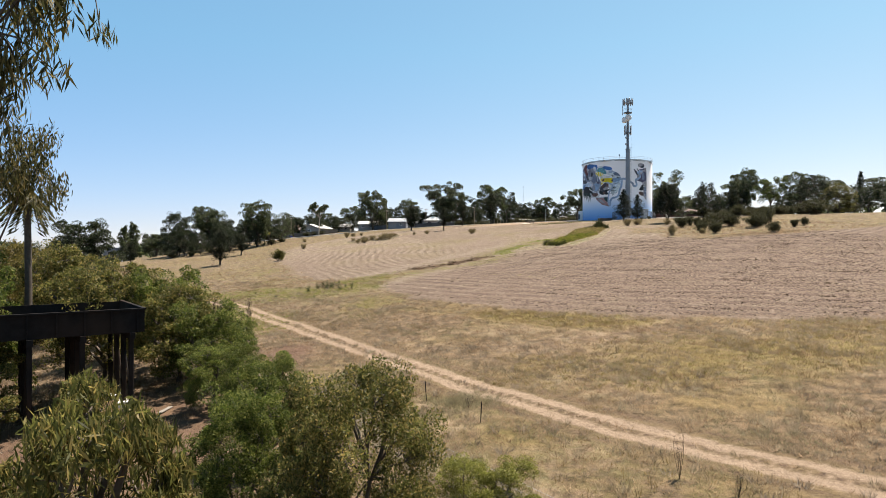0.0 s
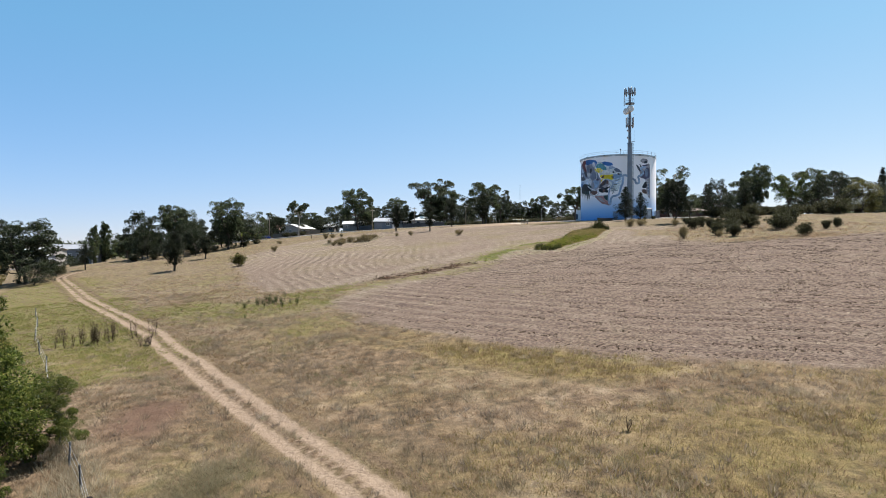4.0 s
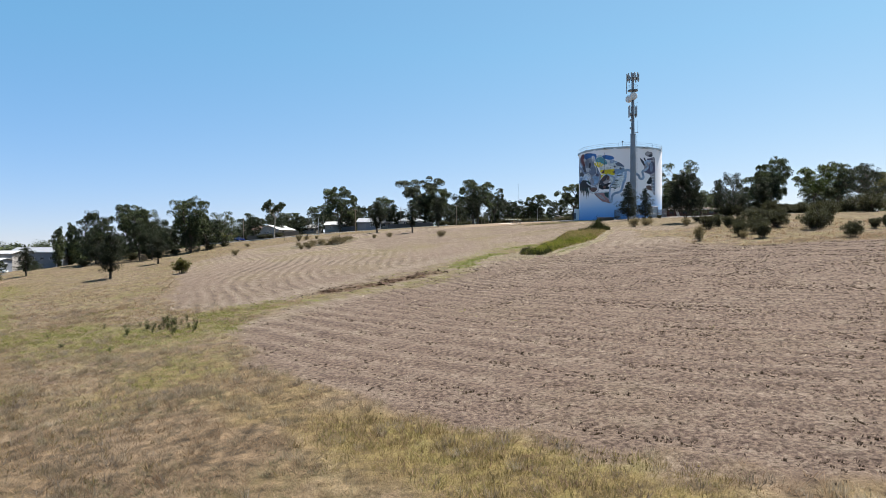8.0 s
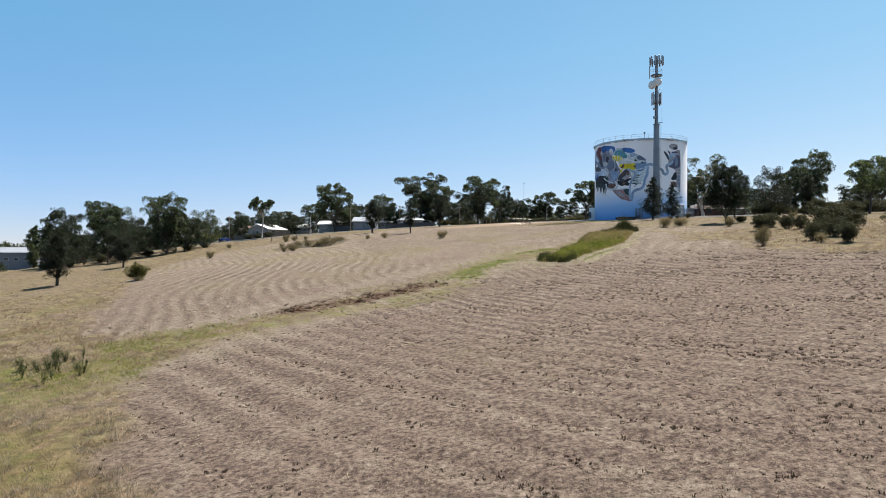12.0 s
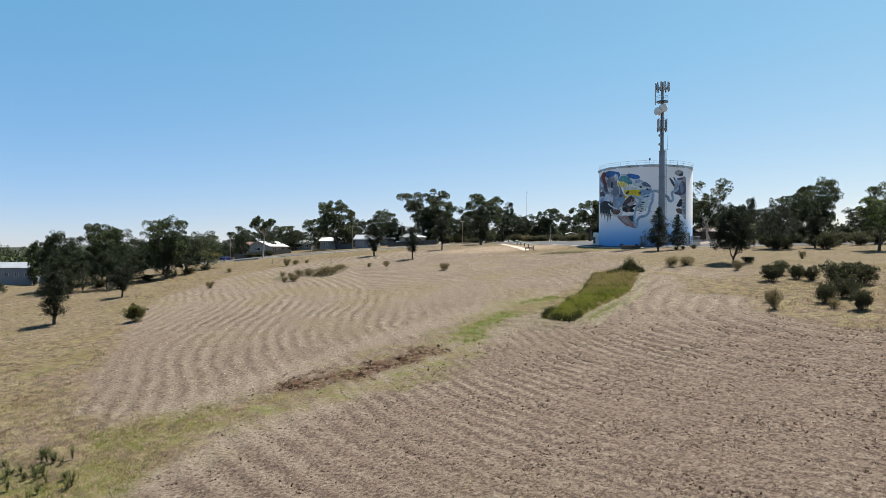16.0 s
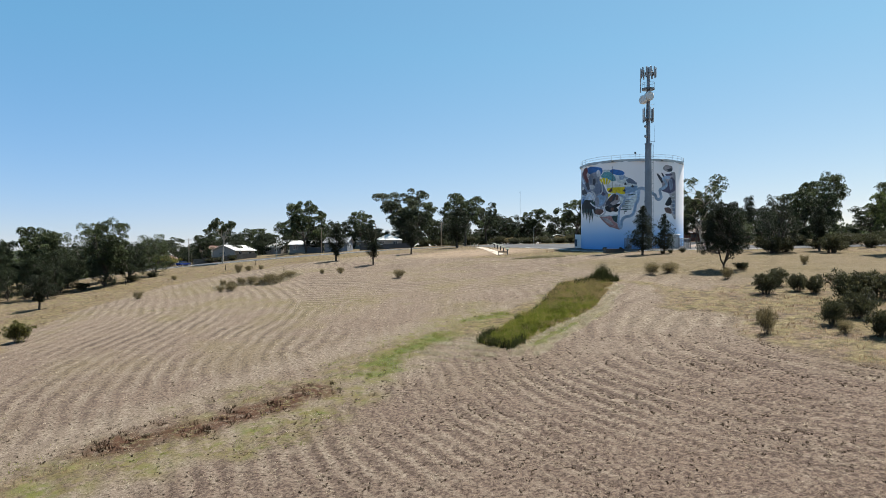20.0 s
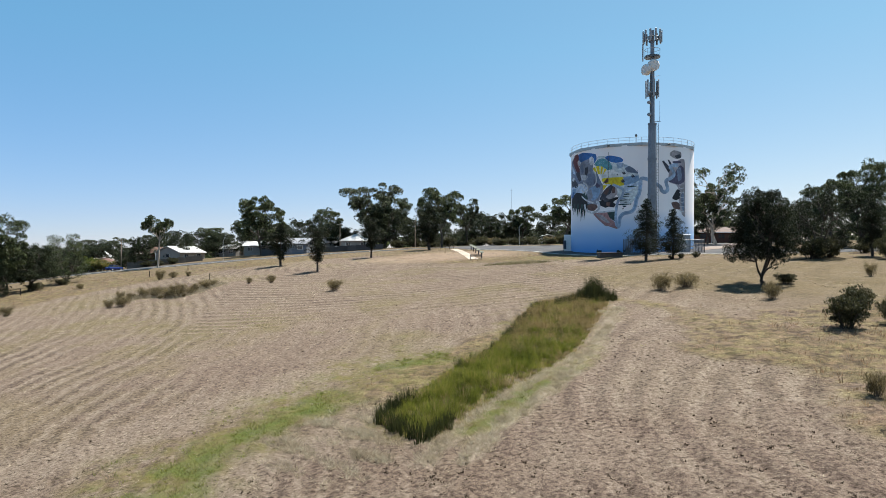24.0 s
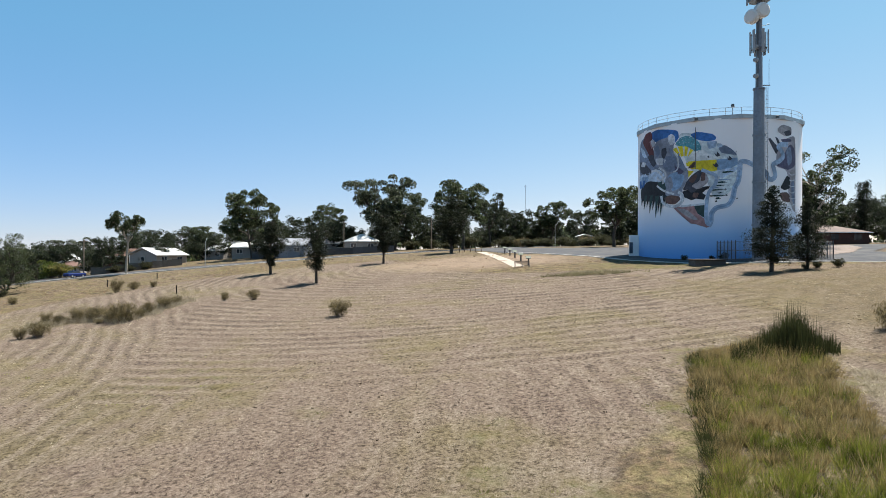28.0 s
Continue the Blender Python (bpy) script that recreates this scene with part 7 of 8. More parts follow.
for x in (-1.6, 1.6):
    for y in (-1.4, 1.4):
        part("post", one(box, x, y, 1.3, 0.12, 0.12, 2.7), DARK_STEEL, sh)
part("table", one(box, 0, 0, 0.75, 1.8, 0.8, 0.06), TIMBER, sh)
for i, (x, y, h, w) in enumerate(((44, 284, 2.4, 4.5), (50, 283, 1.8, 3.2), (61, 287, 2.0, 3.6), (66, 284, 2.2, 3.8), (38, 290, 2.6, 5), (34, 294, 2.4, 4.5), (70, 292, 1.8, 3), (74, 262, 2.4, 3.6), (57, 296, 3, 5))):
    shrub((SHRUBS + DRY_SHRUBS)[i % 5], x, y, h, w, "garden shrub in bare earth beyond the road", "garden shrubs")
for i in range(13):
    shrub(SHRUBS[i % 3], 8 + i * 5.2, 291 + 6 * math.sin(i * 1.9), 2.8 + 0.8 * math.sin(i * 2.7), 6.5, "dark understorey shrub below the belt of trees", "belt shrubs")
rng = np.random.RandomState(12)
px, py = rng.normal(36, 2.2, 500), rng.normal(197.5, 0.5, 500)
stuff("cut_grass_heap", *blades(px, py, rng.uniform(0.15, 0.55, 500), np.full(500, 0.08), 0.9, np.full(500, 0.3), 8, rng), GREY_GRASS, "low heap of dry cut weeds")

# ---- houses, fences and street ----
BRICK_RED = surface("red_brick", (0.13, 0.055, 0.04), 0.85, 0, 5, 0.25)
CREAM_WALL = surface("cream_wall", (0.27, 0.25, 0.235), 0.8, 0, 3, 0.1)
GREY_WALL = surface("grey_cladding", (0.15, 0.165, 0.2), 0.6, 0, 3, 0.12)
WHITE_ROOF = surface("pale_sheet_roof", (0.45, 0.44, 0.43), 0.5, 0.1, 3, 0.1)
TILE_ROOF = surface("terracotta_roof", (0.12, 0.066, 0.05), 0.8, 0, 5, 0.25)
# maroon brick with the veranda's shade put into the colour
SHADED_BRICK = surface("shaded_brick", (0.06, 0.03, 0.026), 0.9, 0, 6, 0.25)
BROWN_ROOF = surface("brown_tile_roof", (0.13, 0.095, 0.082), 0.9, 0, 5, 0.2)
GREY_ROOF = surface("grey_sheet_roof", (0.2, 0.205, 0.225), 0.55, 0.1, 3, 0.12)
FENCE_SHEET = surface("dark_sheet_fence", (0.06, 0.062, 0.07), 0.6, 0.1, 4, 0.2, island=0.3)
PALING = surface("paling_fence", (0.17, 0.145, 0.125), 0.9, 0, 5, 0.25, island=0.35)
PANE = surface("window_pane", (0.03, 0.035, 0.045), 0.08, 0, 2, 0.1, spec=0.8)


def house(x, y, turn, wide, deep, eave, rise, wall_mat, roof_mat, label, hip=False, doors=0, sink=0.8, trim=None):
    """A house: four walls, a pitched roof, windows, doors. The ridge runs along its width."""
    h = thing("house", Matrix.Translation((x, y, ground_z(x, y))) @ Matrix.Rotation(radians(turn), 4, "Z"), label, "house", "houses")
    t, trim = 0.2, trim or WHITE_PAINT
    for cy in (-deep / 2 + t / 2, deep / 2 - t / 2):
        part("wall", one(box, 0, cy, (eave - sink) / 2, wide, t, eave + sink), wall_mat, h)
    for cx in (-wide / 2 + t / 2, wide / 2 - t / 2):
        bm = bmesh.new()
        d = deep / 2 - t
        tip = 0 if hip else rise * 0.97
        prof = [(-d, -sink), (d, -sink), (d, eave), (0, eave + tip), (-d, eave)]
        a = [bm.verts.new((cx - t / 2, p, q)) for p, q in prof]
        b = [bm.verts.new((cx + t / 2, p, q)) for p, q in prof]
        bm.faces.new(a)
        bm.faces.new(b[::-1])
        for i in range(5):
            bm.faces.new((a[i], a[(i + 1) % 5], b[(i + 1) % 5], b[i]))
        bmesh.ops.recalc_face_normals(bm, faces=bm.faces)
        part("gable_wall", bm, wall_mat, h)
    over, bm = 0.45, bmesh.new()
    e, r = eave - over * rise / (deep / 2), eave + rise
    cut = deep / 2 if hip else -over
    for s in (-1, 1):
        q = [(-wide / 2 - over, s * (deep / 2 + over), e), (wide / 2 + over, s * (deep / 2 + over), e), (wide / 2 - cut, 0, r), (-wide / 2 + cut, 0, r)]
        lo = [bm.verts.new(p) for p in q]
        hi = [bm.verts.new((p[0], p[1], p[2] + 0.14)) for p in q]
        bm.faces.new(lo)
        bm.faces.new(hi)
        for i in range(4):
            bm.faces.new((lo[i], lo[(i + 1) % 4], hi[(i + 1) % 4], hi[i]))
        if hip:
            q = [(s * (wide / 2 + over), -deep / 2 - over, e), (s * (wide / 2 + over), deep / 2 + over, e), (s * (wide / 2 - cut), 0, r)]
            lo = [bm.verts.new(p) for p in q]
            hi = [bm.verts.new((p[0], p[1], p[2] + 0.14)) for p in q]
            bm.faces.new(lo)
            bm.faces.new(hi)
            for i in range(3):
                bm.faces.new((lo[i], lo[(i + 1) % 3], hi[(i + 1) % 3], hi[i]))
    bmesh.ops.recalc_face_normals(bm, faces=bm.faces)
    roof = part("roof", bm, roof_mat, h)
    part("gutter", one(box, 0, -deep / 2 - over - 0.05, e + 0.05, wide + 0.9, 0.12, 0.12), WHITE_PAINT, roof)
    part("ridge_cap", one(box, 0, 0, r + 0.15, wide - 2 * max(cut, 0) + 0.2, 0.25, 0.06), roof_mat, roof)
    n = max(2, int(wide / 3.5))
    for i in range(n):
        cx = -wide / 2 + wide * (i + 0.5) / n
        if doors and i % 2 == 0:
            d = part("garage_door", one(box, cx, -deep / 2 - 0.02, 1.1, wide / n * 0.75, 0.06, 2.2, None, 0.01), GREY_ROOF, h)
            for k in range(4):
                part("door_rib", one(box, cx, -deep / 2 - 0.06, 0.4 + k * 0.5, wide / n * 0.75, 0.03, 0.05), GREY_WALL, d)
            continue
        w = part("window", one(box, cx, -deep / 2 - 0.03, eave * 0.6, 1.5, 0.08, 1.15, None, 0.01), trim, h)
        for k in (-1, 1):
            part("pane", one(box, cx + k * 0.36, -deep / 2 - 0.075, eave * 0.6, 0.66, 0.02, 1.02), PANE, w)
    for s in (-1, 1):
        w = part("window", one(box, s * (wide / 2 + 0.03), 0, eave * 0.6, 0.08, 1.4, 1.1, None, 0.01), trim, h)
        part("pane", one(box, s * (wide / 2 + 0.075), 0, eave * 0.6, 0.02, 1.26, 0.98), PANE, w)
    return h


h1 = house(-57, 284, 62, 9, 10.5, 2.7, 1.7, CREAM_WALL, WHITE_ROOF, "cream house with a pale low-pitched sheet roof")
for i in range(5):
    part("veranda_post", one(box, -3.6 + i * 1.8, 6.6, 1.2, 0.12, 0.12, 3.0), WHITE_PAINT, h1)
house(-66, 292, 10, 13, 9, 2.9, 2.0, BRICK_RED, TILE_ROOF, "red brick house with a terracotta tile roof", hip=True)
house(-19.5, 276, -4, 7.5, 8, 2.9, 1.5, GREY_WALL, GREY_ROOF, "grey sheet-metal garage with roller doors", doors=1)
house(-34, 288, 0, 8, 7, 2.7, 1.3, CREAM_WALL, WHITE_ROOF, "white cottage behind a dark fence")
house(-4.5, 288, 8, 9, 8, 2.8, 1.7, CREAM_WALL, WHITE_ROOF, "pale house with a white sheet roof", hip=True)
house(-15, 298, 20, 8, 7, 2.7, 1.6, CREAM_WALL, GREY_ROOF, "pale house with a grey roof")
house(-46, 296, -10, 7, 6, 2.6, 1.2, CREAM_WALL, WHITE_ROOF, "small white shed behind the trees")
house(-84, 291.5, 12, 7.5, 7.5, 2.6, 3.2, CREAM_WALL, WHITE_ROOF, "cream house with a steep white roof", hip=True)
house(-79.3, 283, 12, 6, 5, 2.4, 1.1, CREAM_WALL, TILE_ROOF, "cream house with a faded tile roof", hip=True)
house(-155, 292, 4, 18, 12, 6.4, 1.8, GREY_WALL, GREY_ROOF, "large dark grey sheet-metal shed")
house(-150, 262, 4, 12, 9, 6.2, 0.9, CREAM_WALL, WHITE_ROOF, "white shed with a pale flat roof")
house(-146, 250, 4, 11, 7, 4.2, 0.6, GREY_WALL, WHITE_ROOF, "open dark shed with a white roof")
house(90, 246, -2, 17, 9, 2.3, 1.3, SHADED_BRICK, BROWN_ROOF, "long low brick house, walls coloured dark as shade, brown roof", hip=True, trim=SHADED_BRICK)


def fence_run(line, high, mat, label, name="panel", step=2.4):
    x0, y0 = line[0]
    f = thing("fence", Matrix.Translation((x0, y0, ground_z(x0, y0))), label, "fence", "yard fences")
    base = ground_z(x0, y0)
    for (ax, ay), (bx, by) in zip(line, line[1:]):
        n = max(1, round(math.hypot(bx - ax, by - ay) / step))
        for i in range(n):
            px, py, qx, qy = (ax + (bx - ax) * i / n, ay + (by - ay) * i / n, ax + (bx - ax) * (i + 1) / n, ay + (by - ay) * (i + 1) / n)
            z = (ground_z(px, py) + ground_z(qx, qy)) / 2 - base
            turn = Matrix.Rotation(math.atan2(qy - py, qx - px), 4, "Z")
            part(name, one(box, (px + qx) / 2 - x0, (py + qy) / 2 - y0, z + high / 2 - 0.1, math.hypot(qx - px, qy - py) - 0.06, 0.05, high + 0.2, turn), mat, f)
            part("post", one(box, px - x0, py - y0, z + high / 2, 0.08, 0.08, high + 0.25, turn), mat, f)
    return f


fence_run([(-61.2, 260.4), (-52, 265), (-45, 270.5)], 1.6, PALING, "grey timber paling fence along the street", "paling_panel")
fence_run([(-12, 272), (0, 275.5), (5, 277.3)], 1.6, FENCE_SHEET, "dark sheet-metal yard fence along the street")
fence_run([(-30, 276), (-24, 272.5)], 1.8, FENCE_SHEET, "dark sheet-metal fence beside the garage")
ASPHALT = surface("asphalt", (0.045, 0.045, 0.049), 0.9, 0, 3.0, 0.22, (0.085, 0.08, 0.077), bump=0.3, spec=0.2)
strip("road", STREET, 6.2, 0.035, ASPHALT, "grey asphalt street past the houses", "road", thick=0.2)


def paved_yard(name, outline, lift, mat, label, category):
    """A thin asphalt sheet laid over the ground inside an outline."""
    gx, gy = np.meshgrid(np.arange(20.0, 162.0, 0.5), np.arange(184.0, 286.0, 0.5), indexing="ij")
    n, m = gx.shape
    cell = (inside(gx[:-1, :-1] + 0.25, gy[:-1, :-1] + 0.25, outline) > 0.1) & (line_gap(gx[:-1, :-1] + 0.25, gy[:-1, :-1] + 0.25, STREET) > 3.1)
    idx = np.arange(n * m).reshape(n, m)
    f = np.stack([idx[:-1, :-1], idx[1:, :-1], idx[1:, 1:], idx[:-1, 1:]], -1)[cell]
    used, f = np.unique(f, return_inverse=True)
    x, y = gx.ravel()[used], gy.ravel()[used]
    me = mesh_np(name, np.stack([x, y, height(x, y) + lift], -1), f.reshape(-1, 4), mat, True)
    return tagged(new(name, me), label, category, kind="structure")


paved_yard("car_park", CAR_PARK, 0.035, ASPHALT, "grey asphalt car park round the water tank", "car park")
DIRT = surface("pale_dirt", (0.17, 0.142, 0.128), 0.95, 0, 1.2, 0.3, (0.15, 0.11, 0.085), bump=0.5, spec=0.1)
paved_yard("verge", [(69.2, 206.4), (72.5, 215), (85, 232), (91, 235.5), (86, 224), (77, 212)], 0.07, DIRT, "bare dirt island between the asphalt lanes", "verge")
KERB = surface("kerb_concrete", (0.45, 0.43, 0.40), 0.9, 0, 4, 0.1)
strip("kerb", [(-72, 253.4), (-45, 252.4), (-20, 254.4), (0, 260.3), (19, 268)], 0.3, 0.13, KERB, "pale concrete kerb along the street", "kerb", thick=0.3)
strip("kerb", [(28.6, 247), (36, 236), (41.5, 224), (45, 212), (51, 202.5), (64, 199), (69, 195.5), (82, 192)], 0.28, 0.1, KERB, "low pale concrete kerb round the car park", "kerb", thick=0.3)
for x, y in ((-62.3, 259.6), (-24, 270), (-7.5, 277), (14, 284), (-104, 262)):
    p = thing("power_pole", Matrix.Translation((x, y, ground_z(x, y))), "weathered timber power pole beside the street", "pole", "power poles")
    part("shaft", one(rod, (0, 0, -0.4), (0, 0, 8.2), 0.15, 0.11, 8), TIMBER, p)
    part("crossarm", one(box, 0, 0, 7.7, 2.0, 0.1, 0.12), TIMBER, p)
    for k in (-0.85, -0.3, 0.3, 0.85):
        part("insulator", one(rod, (k, 0, 7.76), (k, 0, 7.95), 0.04, 0.03, 6), WHITE_PAINT, p)
for x, y, a in ((44, 272, 0.6), (-36, 261.5, 1.6), (84, 238, 2.5)):
    lamp = thing("street_lamp", Matrix.Translation((x, y, ground_z(x, y))) @ Matrix.Rotation(a, 4, "Z"), "slim grey street lamp with a curved arm", "street lamp", "street lamps")
    part("pole", one(rod, (0, 0, -0.3), (0, 0, 5.4), 0.07, 0.05, 8), STEEL, lamp)
    part("arm", mesh_np("arm", *tubes([[(np.array([0.9 * math.sin(u), 0, 5.4 + 0.8 * (1 - math.cos(u)) / 1.0]), 0.035) for u in np.linspace(0, 1.5, 7)]], 6), STEEL), None, lamp)
    part("lamp_head", one(box, 1.15, 0, 6.12, 0.6, 0.22, 0.12, None, 0.03), STEEL, lamp)
far_mast = thing("radio_mast", Matrix.Translation((66, 520, ground_z(66, 520))), "thin far-off radio mast above the trees", "mast")
part("shaft", one(rod, (0, 0, -0.5), (0, 0, 42), 0.16, 0.1, 6), STEEL, far_mast)
part("aerial", one(box, 0, 0, 41, 1.6, 0.1, 0.1), STEEL, far_mast)


def car(x, y, turn, paint_mat, label):
    c = thing("car", Matrix.Translation((x, y, ground_z(x, y))) @ Matrix.Rotation(radians(turn), 4, "Z"), label, "car", "parked cars")
    bm = one(box, 0, 0, 0.62, 4.4, 1.75, 0.65, None, 0.12)
    body = part("body", bm, paint_mat, c)
    bm = one(box, -0.2, 0, 1.15, 2.5, 1.5, 0.6)
    for v in bm.verts:
        if v.co.z > 1.2:
            v.co.x, v.co.y = -0.25 + (v.co.x + 0.25) * 0.7, v.co.y * 0.85
    bmesh.ops.bevel(bm, geom=bm.edges[:], offset=0.08, segments=2, affect="EDGES")
    part("cabin", bm, PANE, body)
    part("roof", one(box, -0.25, 0, 1.44, 1.65, 1.22, 0.06, None, 0.02), paint_mat, body)
    for sx in (-1.35, 1.35):
        for sy in (-0.8, 0.8):
            w = part("wheel", one(rod, (sx, sy - 0.1, 0.32), (sx, sy + 0.1, 0.32), 0.32, 0.32, 16), DARK_POST, c)
            part("rim", one(rod, (sx, sy - 0.115, 0.32), (sx, sy + 0.115, 0.32), 0.18, 0.18, 12), STEEL, w)
    for sy in (-0.6, 0.6):
        part("headlight", one(box, 2.17, sy, 0.7, 0.1, 0.35, 0.16, None, 0.02), SIGN_FACE, c)


car(-63.0, 257.4, 72, surface("blue_car_paint", (0.012, 0.026, 0.12), 0.25, 0.3, 2, 0.05), "dark blue car parked at the street corner")
car(-9, 281, 10, surface("silver_car_paint", (0.45, 0.46, 0.48), 0.3, 0.5, 2, 0.05), "silver car parked in a yard")
car(-138, 244, 5, surface("white_car_paint", (0.65, 0.65, 0.65), 0.3, 0, 2, 0.05), "white car parked beside the sheds")
for x, y, h, w, mat in ((-74.5, 267.5, 4.4, 6.0, GREEN_LEAF), (-69.6, 263.4, 3.6, 5.6, OLIVE_LEAF)):
    plant(shrub_kind(47, mat=mat), "hedge_shrub", x, y, h, w, "bright yellow-green garden hedge shrub", "shrub", "hedges", x)

# ---- the near end: tank stand, bushes, saplings, wire fence ----
RUST_BLACK = surface("black_rusty_steel", (0.011, 0.010, 0.010), 0.95, 0.0, 2, 0.35, (0.03, 0.02, 0.015), spec=0.08)
SX, SY = -18.2, 38.6
stand = thing("tank_stand", Matrix.Translation((SX, SY, ground_z(SX, SY))) @ Matrix.Rotation(math.atan2(-0.6, -0.8), 4, "Z"), "old black steel water trough on timber legs", "tank stand")
L, D = 12.0, 7.6
# along +x from the corner, -y is the far side
for sx, sy, lx, ly in ((L / 2, -0.04, L, 0.08), (L / 2, -D + 0.04, L, 0.08), (0.04, -D / 2, 0.08, D - 0.17), (L - 0.04, -D / 2, 0.08, D - 0.17)):
    part("side_plate", one(box, sx, sy, 5.6, lx, ly, 1.35), RUST_BLACK, stand)
for i in range(9):
    part("stiffener", one(box, 0.4 + i * 1.4, 0.06, 5.6, 0.08, 0.12, 1.3), RUST_BLACK, stand)
part("floor_plate", one(box, L / 2, -D / 2, 4.98, L - 0.2, D - 0.2, 0.1), RUST_BLACK, stand)
part("rim", one(box, L / 2, 0.03, 6.32, L + 0.1, 0.2, 0.1), RUST_BLACK, stand)
part("rim", one(box, 0.0, -D / 2, 6.32, 0.2, D, 0.1), RUST_BLACK, stand)
part("tie_bar", one(rod, (0.2, -2.6, 5.9), (L, -2.6, 5.9), 0.05, 0.05, 6), RUST_BLACK, stand)
for i in range(5):
    part("bearer", one(box, 0.7 + i * 2.6, -D / 2, 4.72, 0.3, D + 0.4, 0.4), RUST_BLACK, stand)
    for k in range(4):
        part("leg", one(box, 0.7 + i * 2.6, -0.3 - k * 2.33, 2.15, 0.27, 0.27, 4.9, None, 0.03), RUST_BLACK, stand)
        if i in (0, 2, 4) and k < 3:
            part("brace", one(rod, (0.7 + i * 2.6, -0.3 - k * 2.33, 0.8), (0.7 + i * 2.6, -0.3 - (k + 1) * 2.33, 4.3), 0.05, 0.05, 5), RUST_BLACK, stand)
for k in range(4):
    part("footing", one(box, 0.7, -0.3 - k * 2.33, 0.1, 0.9, 0.9, 0.45, None, 0.04), surface("yellow_block", (0.2, 0.15, 0.08), 0.9, 0, 4, 0.2) if k == 0 else CONCRETE, stand)
rng = np.random.RandomState(15)
BOARD = surface("pale_board", (0.15, 0.135, 0.12), 0.85, 0, 4, 0.2, island=0.4)
for i in range(6):
    x, y = -19 + rng.uniform(-6, 2), 37 + rng.uniform(-2, 8)
    b = tagged(part("board", one(box, 0, 0, 0, rng.uniform(0.5, 1.8), rng.uniform(0.12, 0.4), 0.06, None, 0.01), BOARD), "loose pale board lying on bare ground", "board", "loose boards")
    b.matrix_world = Matrix.Translation((x, y, ground_z(x, y) + 0.05)) @ Matrix.Rotation(rng.uniform(0, 3), 4, "Z")

YELLOW_GREEN = foliage("yellow_green_leaf", (0.2, 0.22, 0.035), (0.46, 0.48, 0.09), (0.75, 0.68, 0.19), 0.55)
SMALL = dict(leaf=(0.17, 0.062), droop=0.25, cap=0.85, tufts=7)
NEAR_BUSHES = [gum_kind(51, 9.5, 26, 2600, fork=0.12, low=0.16, dense=0.16, dome=True, mat=GREEN_LEAF, **SMALL), gum_kind(52, 9.0, 42, 1800, fork=0.12, low=0.1, dense=0.16, dome=True, mat=OLIVE_LEAF, **SMALL), gum_kind(57, 9.0, 22, 2400, fork=0.12, low=0.14, dense=0.17, dome=True, mat=YELLOW_GREEN, **SMALL)]
FAR_BUSHES = [gum_kind(53, 9.0, 24, 950, leaf=(0.25, 0.1), fork=0.14, low=0.18, dense=0.18, dome=True, mat=GREEN_LEAF, cap=1.0), gum_kind(54, 9.0, 22, 950, leaf=(0.25, 0.1), fork=0.14, low=0.2, dense=0.18, dome=True, mat=YELLOW_LEAF, cap=1.0), gum_kind(55, 8.5, 24, 950, leaf=(0.25, 0.1), fork=0.14, low=0.18, dense=0.18, dome=True, mat=OLIVE_LEAF, cap=1.0)]


def bush(k, x, y, high, wide, label="leafy green bush crowding the fence line"):
    return plant(k, "bush", x, y, high, wide, label, "bush", "fence-line bushes", x + 2 * y)


bush(NEAR_BUSHES[1], -2.6, 18.2, 7.4, 5.8, "olive-green bush with some browned leaf tips")
bush(NEAR_BUSHES[0], -6.6, 21.2, 6.0, 4.8)
bush(NEAR_BUSHES[0], -8.4, 29.5, 5.2, 5.0)
bush(NEAR_BUSHES[0], -13.6, 38, 4.2, 5.0)
bush(NEAR_BUSHES[2], 1.4, 20.6, 3.5, 4.2, "low yellow-green bush beside the track")
bush(NEAR_BUSHES[0], -15.8, 47.2, 4.0, 4.8, "rounded bright green bush beside the wire fence")
bush(FAR_BUSHES[0], -16.5, 43.5, 6.0, 6.0)
bush(FAR_BUSHES[0], -21.5, 49, 8.0, 7.0)
bush(FAR_BUSHES[2], -27, 53, 8.6, 7.5)
bush(FAR_BUSHES[0], -31.5, 61, 6.8, 7.0)
bush(FAR_BUSHES[2], -34, 56, 10.2, 8.6)
bush(FAR_BUSHES[1], -42, 64, 10.8, 9.6, "yellowing broad bush behind green ones")
bush(FAR_BUSHES[0], -38, 49, 11.0, 9.5)
bush(FAR_BUSHES[2], -47, 56, 12.0, 11.0)
bush(FAR_BUSHES[0], -51, 73, 8.6, 8.5)
bush(FAR_BUSHES[1], -74, 122, 8.0, 9.0, "yellowing broad bush behind green ones")
bush(FAR_BUSHES[0], -66, 104, 7.0, 8.0)
bush(FAR_BUSHES[2], -60, 88, 8.0, 8.5)
bush(FAR_BUSHES[1], -30, 33, 4.0, 4.5, "low orange-tinged bush behind the tank stand")
for x, y, h, w in ((-25, 46, 8.5, 7.5), (-31, 41, 9.5, 8), (-26, 34, 6, 6), (-37, 38, 9, 8.5), (-19, 45.5, 7, 6.5)):
    bush(FAR_BUSHES[0 if h > 8.6 else 2], x, y, h, w, "dense leafy tree behind the tank stand")
SAPLING = gum_kind(56, 3.4, 26, 700, leaf=(0.19, 0.03), fork=0.55, low=0.6, dense=0.17, dome=True, mat=OLIVE_LEAF, droop=0.9)
plant(SAPLING, "gum_sapling", -3.7, 6.9, 10.5, 2.7, "slender gum sapling with long drooping leaves", "tree", "saplings", 1.0)
plant(SAPLING, "gum_sapling", 6.2, 8.9, 7.4, 2.2, "slender gum sapling with long drooping leaves", "tree", "saplings", 2.0)


